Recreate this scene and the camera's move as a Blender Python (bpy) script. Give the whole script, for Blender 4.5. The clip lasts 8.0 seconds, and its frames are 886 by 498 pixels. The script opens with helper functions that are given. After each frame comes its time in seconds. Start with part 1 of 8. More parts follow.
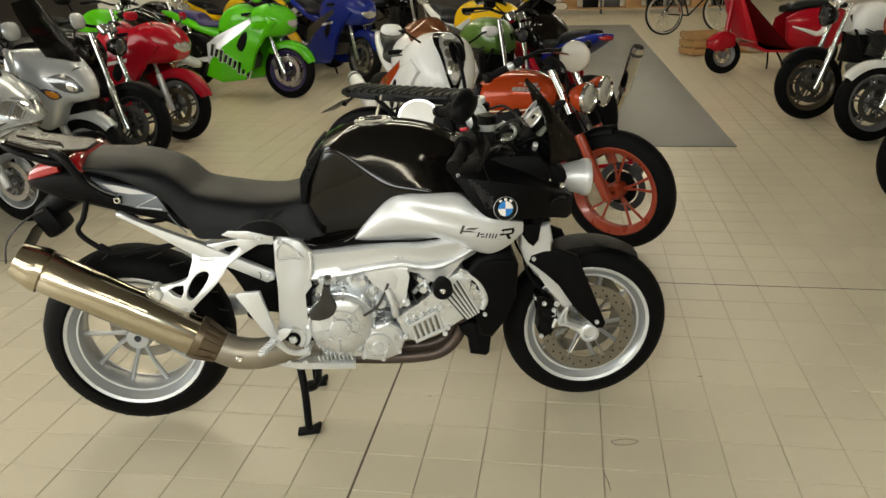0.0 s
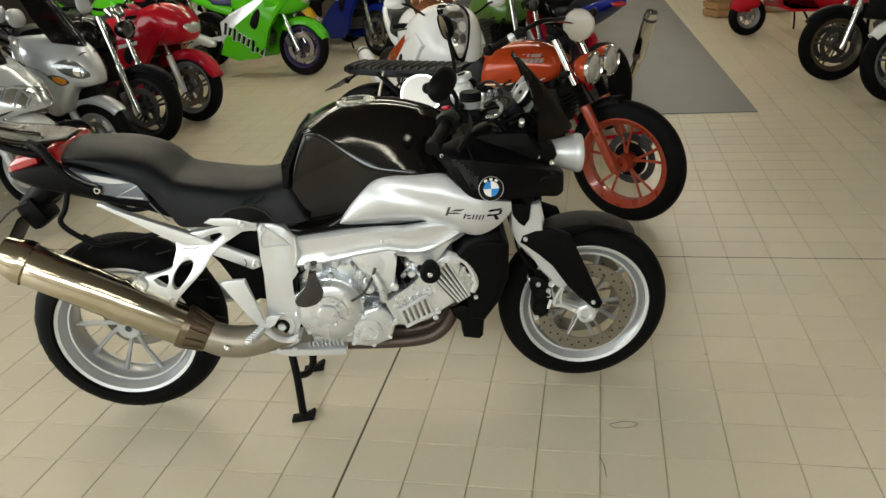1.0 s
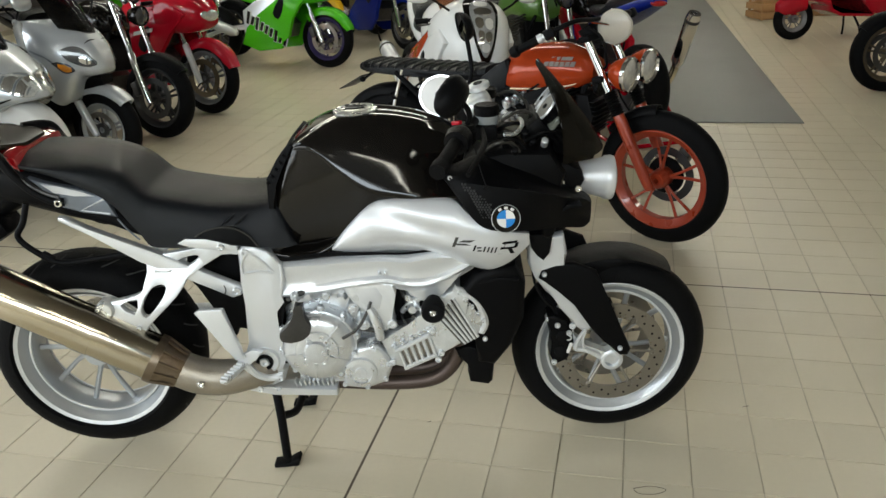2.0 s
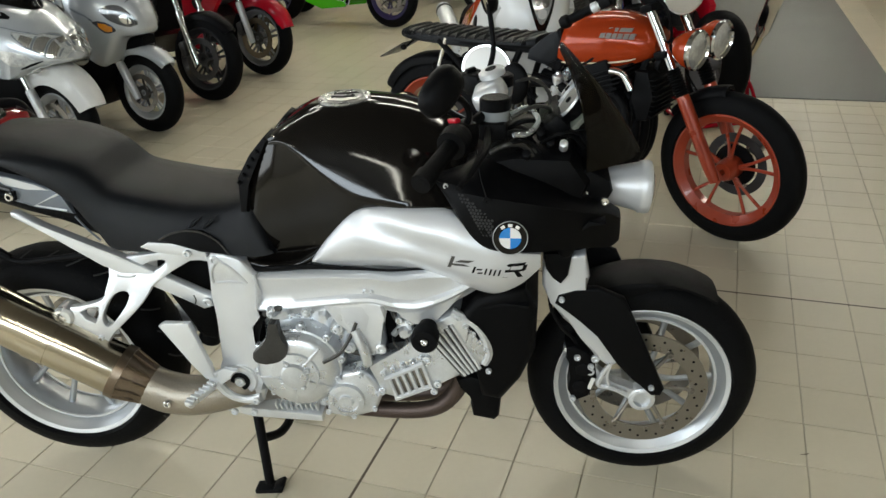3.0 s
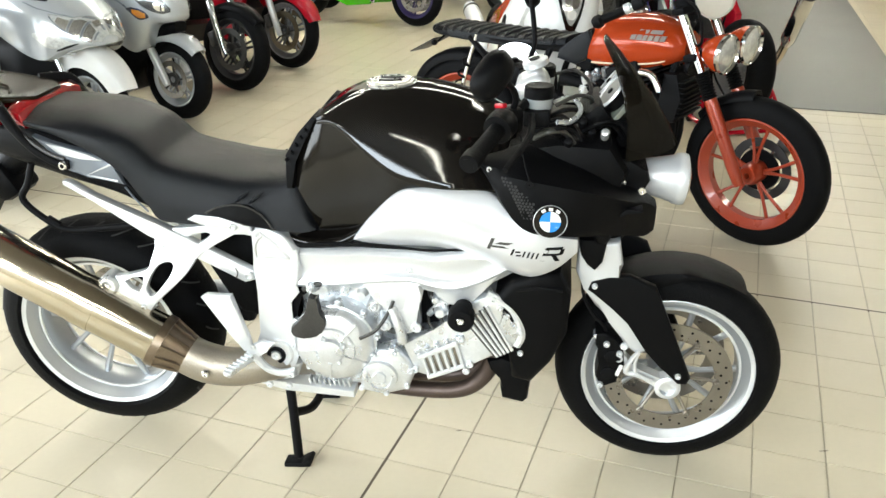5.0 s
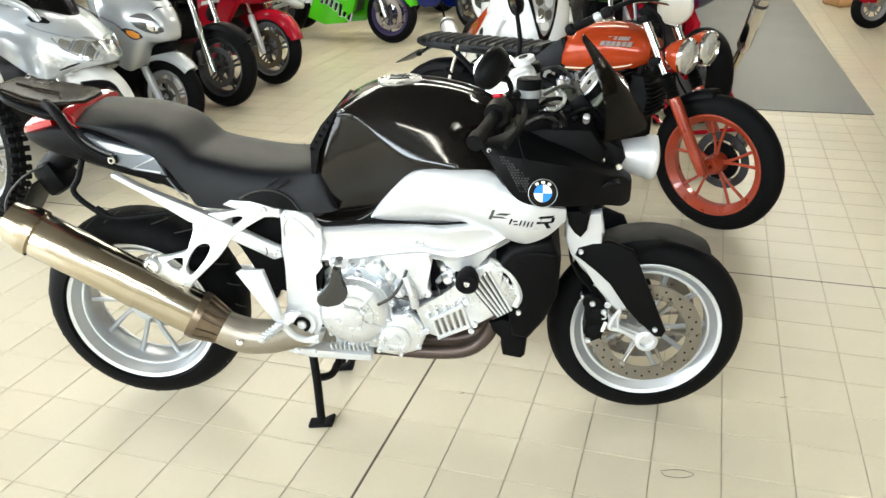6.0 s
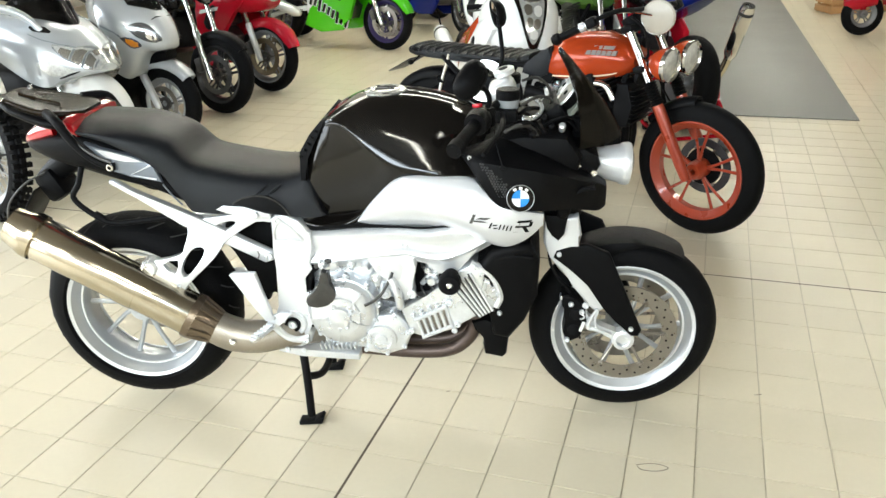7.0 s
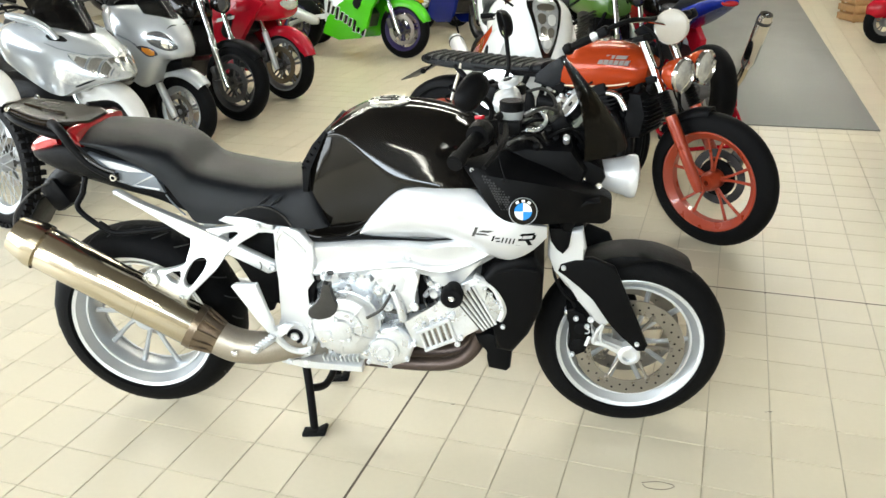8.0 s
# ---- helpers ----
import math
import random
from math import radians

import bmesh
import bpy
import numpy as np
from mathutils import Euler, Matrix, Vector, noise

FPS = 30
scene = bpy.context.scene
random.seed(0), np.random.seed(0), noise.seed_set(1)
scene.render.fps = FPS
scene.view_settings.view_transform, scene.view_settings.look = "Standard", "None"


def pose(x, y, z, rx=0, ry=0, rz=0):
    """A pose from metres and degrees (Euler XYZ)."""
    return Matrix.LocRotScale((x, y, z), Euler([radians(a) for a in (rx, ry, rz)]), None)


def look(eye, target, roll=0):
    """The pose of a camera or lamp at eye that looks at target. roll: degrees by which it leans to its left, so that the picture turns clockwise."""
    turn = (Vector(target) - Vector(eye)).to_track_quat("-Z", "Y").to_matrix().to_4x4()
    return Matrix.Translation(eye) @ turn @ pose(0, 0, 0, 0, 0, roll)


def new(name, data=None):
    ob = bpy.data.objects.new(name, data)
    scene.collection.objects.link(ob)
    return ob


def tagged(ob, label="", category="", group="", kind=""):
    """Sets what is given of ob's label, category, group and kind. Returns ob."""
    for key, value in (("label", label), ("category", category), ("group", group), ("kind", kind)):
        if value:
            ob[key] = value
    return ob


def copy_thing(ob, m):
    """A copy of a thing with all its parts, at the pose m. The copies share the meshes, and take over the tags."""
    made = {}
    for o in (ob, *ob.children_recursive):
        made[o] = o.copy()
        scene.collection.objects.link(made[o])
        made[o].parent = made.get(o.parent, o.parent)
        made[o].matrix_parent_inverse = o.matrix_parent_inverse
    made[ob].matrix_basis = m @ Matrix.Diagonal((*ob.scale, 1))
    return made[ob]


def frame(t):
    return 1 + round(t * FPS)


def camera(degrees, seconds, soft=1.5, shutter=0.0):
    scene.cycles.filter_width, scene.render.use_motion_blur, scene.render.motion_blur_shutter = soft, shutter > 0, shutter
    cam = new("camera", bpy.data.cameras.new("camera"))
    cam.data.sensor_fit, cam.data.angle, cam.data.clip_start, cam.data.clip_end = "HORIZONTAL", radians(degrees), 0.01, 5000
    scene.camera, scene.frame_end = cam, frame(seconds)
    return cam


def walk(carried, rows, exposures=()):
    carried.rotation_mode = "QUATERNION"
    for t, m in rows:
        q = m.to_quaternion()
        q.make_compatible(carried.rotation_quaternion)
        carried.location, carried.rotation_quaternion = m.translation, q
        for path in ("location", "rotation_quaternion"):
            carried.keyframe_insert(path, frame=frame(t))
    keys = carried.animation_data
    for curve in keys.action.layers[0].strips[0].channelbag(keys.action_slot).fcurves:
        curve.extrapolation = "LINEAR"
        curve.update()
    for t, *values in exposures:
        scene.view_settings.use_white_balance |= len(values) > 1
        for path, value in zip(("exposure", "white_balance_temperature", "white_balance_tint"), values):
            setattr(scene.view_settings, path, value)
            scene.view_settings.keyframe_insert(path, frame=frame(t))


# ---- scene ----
cam = camera(57.0, 8.0)
PATH = [
    (0, (0.226, -2.565, 1.552), (0.267, -0.693, 0.849), -1.6),
    (0.5, (0.326, -2.56, 1.551), (0.298, -0.707, 0.799), -2.9),
    (1, (0.366, -2.492, 1.552), (0.324, -0.644, 0.788), -3.9),
    (1.2, (0.381, -2.427, 1.55), (0.341, -0.578, 0.787), -3.8),
    (2.3, (0.46, -2.031, 1.525), (0.297, -0.205, 0.724), -2.1),
    (2.5, (0.519, -1.944, 1.531), (0.296, -0.136, 0.705), -2.5),
    (3, (0.575, -1.778, 1.514), (0.28, 0.002, 0.651), -2.8),
    (3.5, (0.523, -1.601, 1.519), (0.224, 0.176, 0.652), -2.6),
    (4, (0.466, -1.535, 1.506), (0.171, 0.246, 0.646), -2.0),
    (4.5, (0.476, -1.617, 1.509), (0.179, 0.167, 0.654), -1.3),
    (5, (0.515, -1.856, 1.494), (0.201, -0.075, 0.639), -0.8),
    (5.2, (0.517, -1.935, 1.51), (0.201, -0.153, 0.659), -1.0),
    (6.3, (0.465, -2.248, 1.511), (0.23, -0.434, 0.702), -1.7),
    (6.5, (0.473, -2.279, 1.537), (0.238, -0.467, 0.724), -1.7),
    (7, (0.532, -2.261, 1.545), (0.283, -0.447, 0.741), -1.7),
    (7.5, (0.574, -2.228, 1.544), (0.292, -0.413, 0.753), -1.7),
    (8, (0.576, -2.226, 1.548), (0.278, -0.412, 0.761), -1.9),
]
EXPOSURES = [(0.0, 0.02, 7100, 10), (1.2, 0.0, 6600, 10), (2.5, 0.0, 6200, 10), (3.8, 0.0, 6200, 10), (4.5, 0.75, 6200, 10), (5.0, 1.02, 6200, 10), (8.0, 1.02, 6150, 10)]
walk(cam, [(t, look(eye, target, roll)) for t, eye, target, roll in PATH], EXPOSURES)

# ---- world and daylight ----
world = bpy.data.worlds.new("world")
scene.world = world
world.use_nodes = True
sky = world.node_tree.nodes.new("ShaderNodeTexSky")
sky.sky_type = "NISHITA"
sky.sun_disc = False
sky.sun_elevation, sky.sun_rotation = radians(38), radians(200)
world.node_tree.nodes["Background"].inputs[1].default_value = 0.12
world.node_tree.links.new(sky.outputs[0], world.node_tree.nodes["Background"].inputs[0])


def window_light(name, eye, target, width, height, watts, colour=(1, 0.97, 0.93)):
    """Daylight that enters through one window opening."""
    lamp = bpy.data.lights.new(name, "AREA")
    lamp.shape, lamp.size, lamp.size_y, lamp.energy, lamp.color = "RECTANGLE", width, height, watts, colour
    ob = new(name, lamp)
    ob.matrix_world = look(eye, target)
    return ob


ROOM_X, ROOM_Y, CEIL = (-7.0, 9.0), (-7.0, 19.0), 4.2
window_light("daylight_south", (-2.0, -6.80, 3.35), (-1.2, 0, 1.2), 8.8, 0.9, 310, (0.88, 0.97, 1.0))
window_light("daylight_west", (-6.80, -1.5, 2.0), (0, -1.5, 0.8), 9.0, 2.4, 330, (0.95, 0.98, 0.97))

# ---- materials ----
def material(name, colour, rough=0.5, metal=0.0, coat=0.0, vary=0.12, scale=6.0, grain=0.0, grain_scale=180.0, bump=0.0, bump_scale=90.0,
             rough_vary=0.1, emit=0.0, island=0.0, alpha=1.0, spec=0.5, world_space=False):
    """A principled surface with large stains and fine grain in its colour, gloss and relief."""
    m = bpy.data.materials.new(name)
    m.use_nodes = True
    nodes, links = m.node_tree.nodes, m.node_tree.links
    b = nodes["Principled BSDF"]
    b.inputs["Base Color"].default_value = (*colour, 1)
    b.inputs["Metallic"].default_value = metal
    b.inputs["Roughness"].default_value = rough
    b.inputs["Coat Weight"].default_value = coat
    b.inputs["Coat Roughness"].default_value = 0.04
    b.inputs["Specular IOR Level"].default_value = spec
    b.inputs["Alpha"].default_value = alpha
    co = nodes.new("ShaderNodeNewGeometry" if world_space else "ShaderNodeTexCoord")
    place = co.outputs["Position" if world_space else "Object"]
    big = nodes.new("ShaderNodeTexNoise")
    big.inputs["Scale"].default_value = scale
    big.inputs["Detail"].default_value = 5
    links.new(place, big.inputs["Vector"])
    fine = nodes.new("ShaderNodeTexNoise")
    fine.inputs["Scale"].default_value = grain_scale
    fine.inputs["Detail"].default_value = 3
    links.new(place, fine.inputs["Vector"])
    amount = nodes.new("ShaderNodeMath")
    amount.operation = "MULTIPLY_ADD"
    amount.inputs[1].default_value, amount.inputs[2].default_value = 2 * vary, 1 - vary
    links.new(big.outputs["Fac"], amount.inputs[0])
    last = amount
    if grain:
        g = nodes.new("ShaderNodeMath")
        g.operation = "MULTIPLY_ADD"
        g.inputs[1].default_value, g.inputs[2].default_value = 2 * grain, 1 - grain
        links.new(fine.outputs["Fac"], g.inputs[0])
        p = nodes.new("ShaderNodeMath")
        p.operation = "MULTIPLY"
        links.new(last.outputs[0], p.inputs[0])
        links.new(g.outputs[0], p.inputs[1])
        last = p
    if island:
        info = nodes.new("ShaderNodeObjectInfo")
        geo = nodes.new("ShaderNodeNewGeometry")
        add = nodes.new("ShaderNodeMath")
        add.operation = "ADD"
        links.new(info.outputs["Random"], add.inputs[0])
        links.new(geo.outputs["Random Per Island"], add.inputs[1])
        fr = nodes.new("ShaderNodeMath")
        fr.operation = "FRACT"
        links.new(add.outputs[0], fr.inputs[0])
        g = nodes.new("ShaderNodeMath")
        g.operation = "MULTIPLY_ADD"
        g.inputs[1].default_value, g.inputs[2].default_value = 2 * island, 1 - island
        links.new(fr.outputs[0], g.inputs[0])
        p = nodes.new("ShaderNodeMath")
        p.operation = "MULTIPLY"
        links.new(last.outputs[0], p.inputs[0])
        links.new(g.outputs[0], p.inputs[1])
        last = p
    mix = nodes.new("ShaderNodeVectorMath")
    mix.operation = "SCALE"
    mix.inputs[0].default_value = colour
    links.new(last.outputs[0], mix.inputs["Scale"])
    links.new(mix.outputs[0], b.inputs["Base Color"])
    r = nodes.new("ShaderNodeMath")
    r.operation = "MULTIPLY_ADD"
    r.use_clamp = True
    r.inputs[1].default_value, r.inputs[2].default_value = rough_vary * 2, max(rough - rough_vary, 0.0)
    links.new(big.outputs["Fac"], r.inputs[0])
    links.new(r.outputs[0], b.inputs["Roughness"])
    if bump:
        relief = nodes.new("ShaderNodeTexNoise")
        relief.inputs["Scale"].default_value = bump_scale
        links.new(place, relief.inputs["Vector"])
        bn = nodes.new("ShaderNodeBump")
        bn.inputs["Strength"].default_value = bump
        bn.inputs["Distance"].default_value = 0.004
        links.new(relief.outputs["Fac"], bn.inputs["Height"])
        links.new(bn.outputs[0], b.inputs["Normal"])
    if emit:
        b.inputs["Emission Color"].default_value = (*colour, 1)
        b.inputs["Emission Strength"].default_value = emit
    return m


def clear(name, colour, rough=0.02, transparent=0.5):
    """Thin glass or smoked plastic: part see-through, part glossy."""
    m = bpy.data.materials.new(name)
    m.use_nodes = True
    nodes, links = m.node_tree.nodes, m.node_tree.links
    b = nodes["Principled BSDF"]
    b.inputs["Base Color"].default_value = (*colour, 1)
    b.inputs["Roughness"].default_value = rough
    t = nodes.new("ShaderNodeBsdfTransparent")
    t.inputs[0].default_value = (*[0.25 + 0.75 * c for c in colour], 1)
    mix = nodes.new("ShaderNodeMixShader")
    mix.inputs[0].default_value = 1 - transparent
    links.new(t.outputs[0], mix.inputs[1])
    links.new(b.outputs[0], mix.inputs[2])
    links.new(mix.outputs[0], nodes["Material Output"].inputs["Surface"])
    return m


BLACK_GLOSS = material("black_lacquer", (0.0045, 0.0038, 0.0032), 0.085, 0, 0.0, 0.2, 5, 0.3, 700, rough_vary=0.02, spec=0.36)
BLACK_SATIN = material("black_satin_plastic", (0.003, 0.003, 0.0034), 0.42, 0, 0, 0.2, 8, 0.15, 400, 0.25, 700, spec=0.08)
BLACK_MATT = material("black_matt_metal", (0.006, 0.006, 0.0065), 0.55, 0.2, 0, 0.3, 12, 0.2, 300, 0.2, 300, spec=0.08)
RUBBER = material("tyre_rubber", (0.0038, 0.0038, 0.0041), 0.62, 0, 0, 0.3, 9, 0.25, 260, 0.4, 240, spec=0.08)
GROOVE = material("tyre_groove_dust", (0.030, 0.029, 0.028), 0.8, 0, 0, 0.2, 9)
SEAT_VINYL = material("seat_vinyl", (0.0055, 0.0065, 0.0085), 0.38, 0, 0, 0.2, 6, 0.15, 500, 0.4, 520, spec=0.22)
SILVER = material("silver_lacquer", (0.66, 0.67, 0.685), 0.40, 0.4, 0.25, 0.05, 4, 0.03, 900, rough_vary=0.06)
ALU = material("satin_aluminium", (0.745, 0.76, 0.775), 0.32, 0.55, 0.0, 0.08, 7, 0.06, 500, 0.15, 500, rough_vary=0.08)
CAST = material("cast_aluminium", (0.74, 0.76, 0.78), 0.29, 0.75, 0.0, 0.22, 18, 0.12, 300, 0.14, 300, rough_vary=0.12)
RACK_BROWN = material("glossy_brown_plastic", (0.016, 0.011, 0.006), 0.26, 0, 0.0, 0.3, 9, 0.1, 300, rough_vary=0.06, spec=0.12)
CAP_METAL = material("brushed_cap_metal", (0.50, 0.50, 0.48), 0.28, 0.8, 0, 0.15, 40, 0.1, 500, rough_vary=0.08)
CHROME = material("chrome", (0.80, 0.80, 0.80), 0.10, 1.0, 0, 0.06, 12, rough_vary=0.05)
STEEL = material("brake_steel", (0.29, 0.265, 0.23), 0.30, 0.9, 0, 0.12, 30, 0.1, 400, rough_vary=0.1)
DARK_STEEL = material("dark_steel", (0.07, 0.068, 0.065), 0.40, 0.7, 0, 0.3, 20, 0.2, 300, 0.3, 300)
NICKEL = material("tinted_muffler_steel", (0.53, 0.475, 0.37), 0.17, 1.0, 0, 0.12, 5, 0.06, 350, rough_vary=0.08)
HEADER = material("heated_header_steel", (0.10, 0.075, 0.065), 0.45, 0.8, 0, 0.3, 10, 0.15, 250, 0.2, 260)
GOLD = material("bronze_disc", (0.14, 0.11, 0.07), 0.35, 0.9, 0, 0.1, 10)
PIPE_RAW = material("raw_cast_pipe", (0.40, 0.36, 0.30), 0.42, 0.85, 0, 0.15, 9, 0.12, 260, 0.2, 240)
RIM_SILVER = material("wheel_silver", (0.47, 0.49, 0.51), 0.32, 0.65, 0.3, 0.06, 8, 0.04, 400)
RIM_GREY = material("wheel_grey", (0.20, 0.20, 0.21), 0.36, 0.5, 0.2, 0.12, 10)
CONE_STEEL = material("heat_stained_steel", (0.20, 0.155, 0.11), 0.33, 0.9, 0, 0.25, 14, 0.15, 200, rough_vary=0.1)
RIM_BLACK = material("wheel_black", (0.02, 0.02, 0.022), 0.35, 0.2, 0.3, 0.2, 10)
ORANGE = material("burnt_orange_lacquer", (0.34, 0.040, 0.008), 0.13, 0.1, 0.0, 0.10, 6, 0.05, 700, rough_vary=0.03, spec=0.3)
ORANGE_RIM = material("orange_wheel_lacquer", (0.31, 0.038, 0.012), 0.30, 0.1, 0.4, 0.12, 10, 0.06, 500)
RED = material("red_lacquer", (0.40, 0.006, 0.017), 0.13, 0, 0.0, 0.10, 5, rough_vary=0.03, spec=0.3)
GREEN = material("lime_green_lacquer", (0.075, 0.46, 0.008), 0.13, 0, 0.0, 0.10, 5, rough_vary=0.03, spec=0.3)
DARK_GREEN = material("olive_green_lacquer", (0.07, 0.16, 0.02), 0.3, 0, 0.5, 0.14, 5)
BLUE = material("blue_lacquer", (0.006, 0.016, 0.18), 0.13, 0, 0.0, 0.14, 5, rough_vary=0.03, spec=0.3)
PURPLE = material("purple_vinyl", (0.024, 0.014, 0.085), 0.42, 0, 0.2, 0.14, 8)
YELLOW = material("yellow_lacquer", (0.72, 0.44, 0.012), 0.13, 0, 0.0, 0.10, 5, rough_vary=0.03, spec=0.3)
WHITE = material("white_lacquer", (0.78, 0.78, 0.76), 0.16, 0, 0.0, 0.05, 5, rough_vary=0.03, spec=0.4)
WHITE_FLAT = material("white_plate", (0.78, 0.77, 0.74), 0.42, 0, 0.2, 0.05, 9)
AMBER = material("amber_lens", (0.75, 0.26, 0.01), 0.15, 0, 0.8, 0.2, 60)
RED_LENS = material("red_lens", (0.34, 0.004, 0.008), 0.12, 0, 0.9, 0.25, 50)
LENS = material("headlamp_lens", (0.62, 0.62, 0.60), 0.08, 0.6, 1.0, 0.35, 45, 0.3, 120, rough_vary=0.05)
LAMP_BOWL = material("bright_lamp_bowl", (0.80, 0.82, 0.82), 0.14, 0.45, 0.6, 0.45, 55, 0.3, 120, rough_vary=0.05)
DARK_LENS = material("dark_lens", (0.05, 0.05, 0.055), 0.08, 0.2, 1.0, 0.4, 30)
MIRROR = material("mirror_glass", (0.85, 0.85, 0.85), 0.02, 1.0, 0, 0.02, 5, rough_vary=0.01)
CUP = material("translucent_cup", (0.30, 0.32, 0.33), 0.35, 0, 0.3, 0.1, 30)
MESH_GREY = material("grille_plastic", (0.022, 0.022, 0.024), 0.5, 0, 0, 0.2, 40)
BADGE_BLUE = material("badge_blue", (0.02, 0.22, 0.62), 0.2, 0, 0.8, 0.05, 20)
CREAM = material("cream_mirror_back", (0.40, 0.36, 0.29), 0.4, 0, 0.2, 0.1, 20)
GAUGE_FACE = material("gauge_face", (0.30, 0.29, 0.27), 0.30, 0.3, 0.2, 0.12, 40)
SHOW_GLASS = material("display_glass", (0.16, 0.17, 0.14), 0.15, 0, 0.5, 0.1, 30)
DIAL = material("dial_face", (0.55, 0.54, 0.50), 0.4, 0, 0.4, 0.15, 40)
SMOKE = clear("smoked_screen", (0.03, 0.025, 0.017), 0.02, 0.78)
AMBER_SCREEN = clear("amber_screen", (0.30, 0.11, 0.04), 0.03, 0.55)
SCREEN = clear("tinted_screen", (0.008, 0.007, 0.006), 0.02, 0.60)
LAMP_COVER = clear("clear_lamp_cover", (0.92, 0.92, 0.90), 0.02, 0.94)
SCOOTER_SILVER = material("scooter_silver", (0.56, 0.59, 0.615), 0.24, 0.4, 0.7, 0.06, 4, 0.04, 900, rough_vary=0.05)
STRIPE_GREY = material("tail_stripe_grey", (0.16, 0.18, 0.21), 0.3, 0.3, 0.3, 0.1, 20)
BROWN_RIM = material("wheel_brown_grey", (0.12, 0.095, 0.06), 0.38, 0.5, 0.2, 0.15, 10)
GLASS = clear("window_glass", (0.85, 0.9, 0.9), 0.02, 0.92)
TILE = material("glazed_floor_tile", (0.632, 0.566, 0.422), 0.30, 0, 0.0, 0.035, 1.1, 0.03, 60, 0.02, 30, rough_vary=0.012, island=0.03, spec=0.34, world_space=True)
GROUT = material("floor_grout", (0.45, 0.392, 0.278), 0.55, 0, 0, 0.15, 3, 0.15, 150)
JOINT = material("expansion_joint", (0.10, 0.075, 0.05), 0.8, 0, 0, 0.3, 8, 0.2, 100)
CARPET = material("grey_runner", (0.17, 0.17, 0.16), 0.42, 0, 0, 0.10, 1.5, 0.12, 220, 0.3, 300)
WALL = material("white_wall_paint", (0.62, 0.58, 0.50), 0.75, 0, 0, 0.06, 1.2, 0.03, 80, 0.1, 80)
CEILING = material("ceiling_paint", (0.13, 0.12, 0.105), 0.85, 0, 0, 0.05, 1.0, 0.03, 60)
DARK_WALL = material("dark_back_wall", (0.045, 0.037, 0.03), 0.8, 0, 0, 0.25, 1.5, 0.1, 60)
WOOD = material("pine_crate_wood", (0.42, 0.24, 0.10), 0.55, 0, 0, 0.25, 7, 0.2, 120, 0.2, 120)
TUBE = material("fluorescent_tube", (1.0, 0.965, 0.82), 0.4, emit=33.0)
TANK_LETTER = material("cream_lettering", (0.75, 0.62, 0.42), 0.35, 0, 0.4)


# ---- mesh helpers ----
def finish(bm, angle=38):
    bmesh.ops.recalc_face_normals(bm, faces=bm.faces)
    me = bpy.data.meshes.new("mesh")
    bm.to_mesh(me)
    bm.free()
    for p in me.polygons:
        p.use_smooth = True
    me.set_sharp_from_angle(angle=radians(angle))
    return me


def part(name, bm, mat, parent=None, label="", angle=38):
    """Links a bmesh as one mesh object under a thing or under a part."""
    ob = new(name, finish(bm, angle))
    ob.data.materials.append(mat)
    ob.parent = parent
    if label:
        ob["label"] = label
    return ob


def thing(name, m, label, category, group=""):
    ob = new(name)
    ob.matrix_world = m
    ob.empty_display_size = 0.1
    return tagged(ob, label, category, group)


def curve(points, steps=4, closed=False):
    """A smooth line through the points."""
    pts = [Vector(p) for p in points]
    n, out = len(pts), []
    for i in range(n if closed else n - 1):
        if closed:
            a, b, c, d = (pts[(i + k) % n] for k in (-1, 0, 1, 2))
        else:
            a, b, c, d = pts[max(i - 1, 0)], pts[i], pts[i + 1], pts[min(i + 2, n - 1)]
        for k in range(steps):
            t = k / steps
            out.append(0.5 * ((2 * b) + (c - a) * t + (2 * a - 5 * b + 4 * c - d) * t * t + (3 * b - a - 3 * c + d) * t ** 3))
    if not closed:
        out.append(pts[-1])
    return out


def rings(bm, rows, caps=True, closed=True):
    """A skin over rows of points."""
    made = [[bm.verts.new(p) for p in row] for row in rows]
    n = len(made[0])
    for a, b in zip(made, made[1:]):
        for i in range(n if closed else n - 1):
            j = (i + 1) % n
            bm.faces.new((a[i], a[j], b[j], b[i]))
    if caps and closed:
        bm.faces.new(made[0][::-1])
        bm.faces.new(made[-1])
    return bm


def prism(bm, profile, y0, y1, bevel=0.004, bend=None, segments=2, smooth=0):
    """A side profile in x and z, given thickness from y0 to y1, with rounded edges."""
    pts = [(p.x, p.y) for p in curve([(x, z, 0) for x, z in profile], smooth, True)] if smooth else profile
    a = [bm.verts.new((x, y0, z)) for x, z in pts]
    b = [bm.verts.new((x, y1, z)) for x, z in pts]
    n = len(pts)
    faces = [bm.faces.new(a), bm.faces.new(b[::-1])]
    for i in range(n):
        faces.append(bm.faces.new((a[i], b[i], b[(i + 1) % n], a[(i + 1) % n])))
    made = a + b
    if bevel:
        edges = [e for f in faces[:2] for e in f.edges]
        res = bmesh.ops.bevel(bm, geom=list(set(edges)), offset=bevel, segments=segments, affect="EDGES", profile=0.5, clamp_overlap=True)
        made = [v for v in set(made) | set(res["verts"]) if v.is_valid]
    if bend:
        for v in made:
            v.co = Vector(bend(*v.co))
    return bm


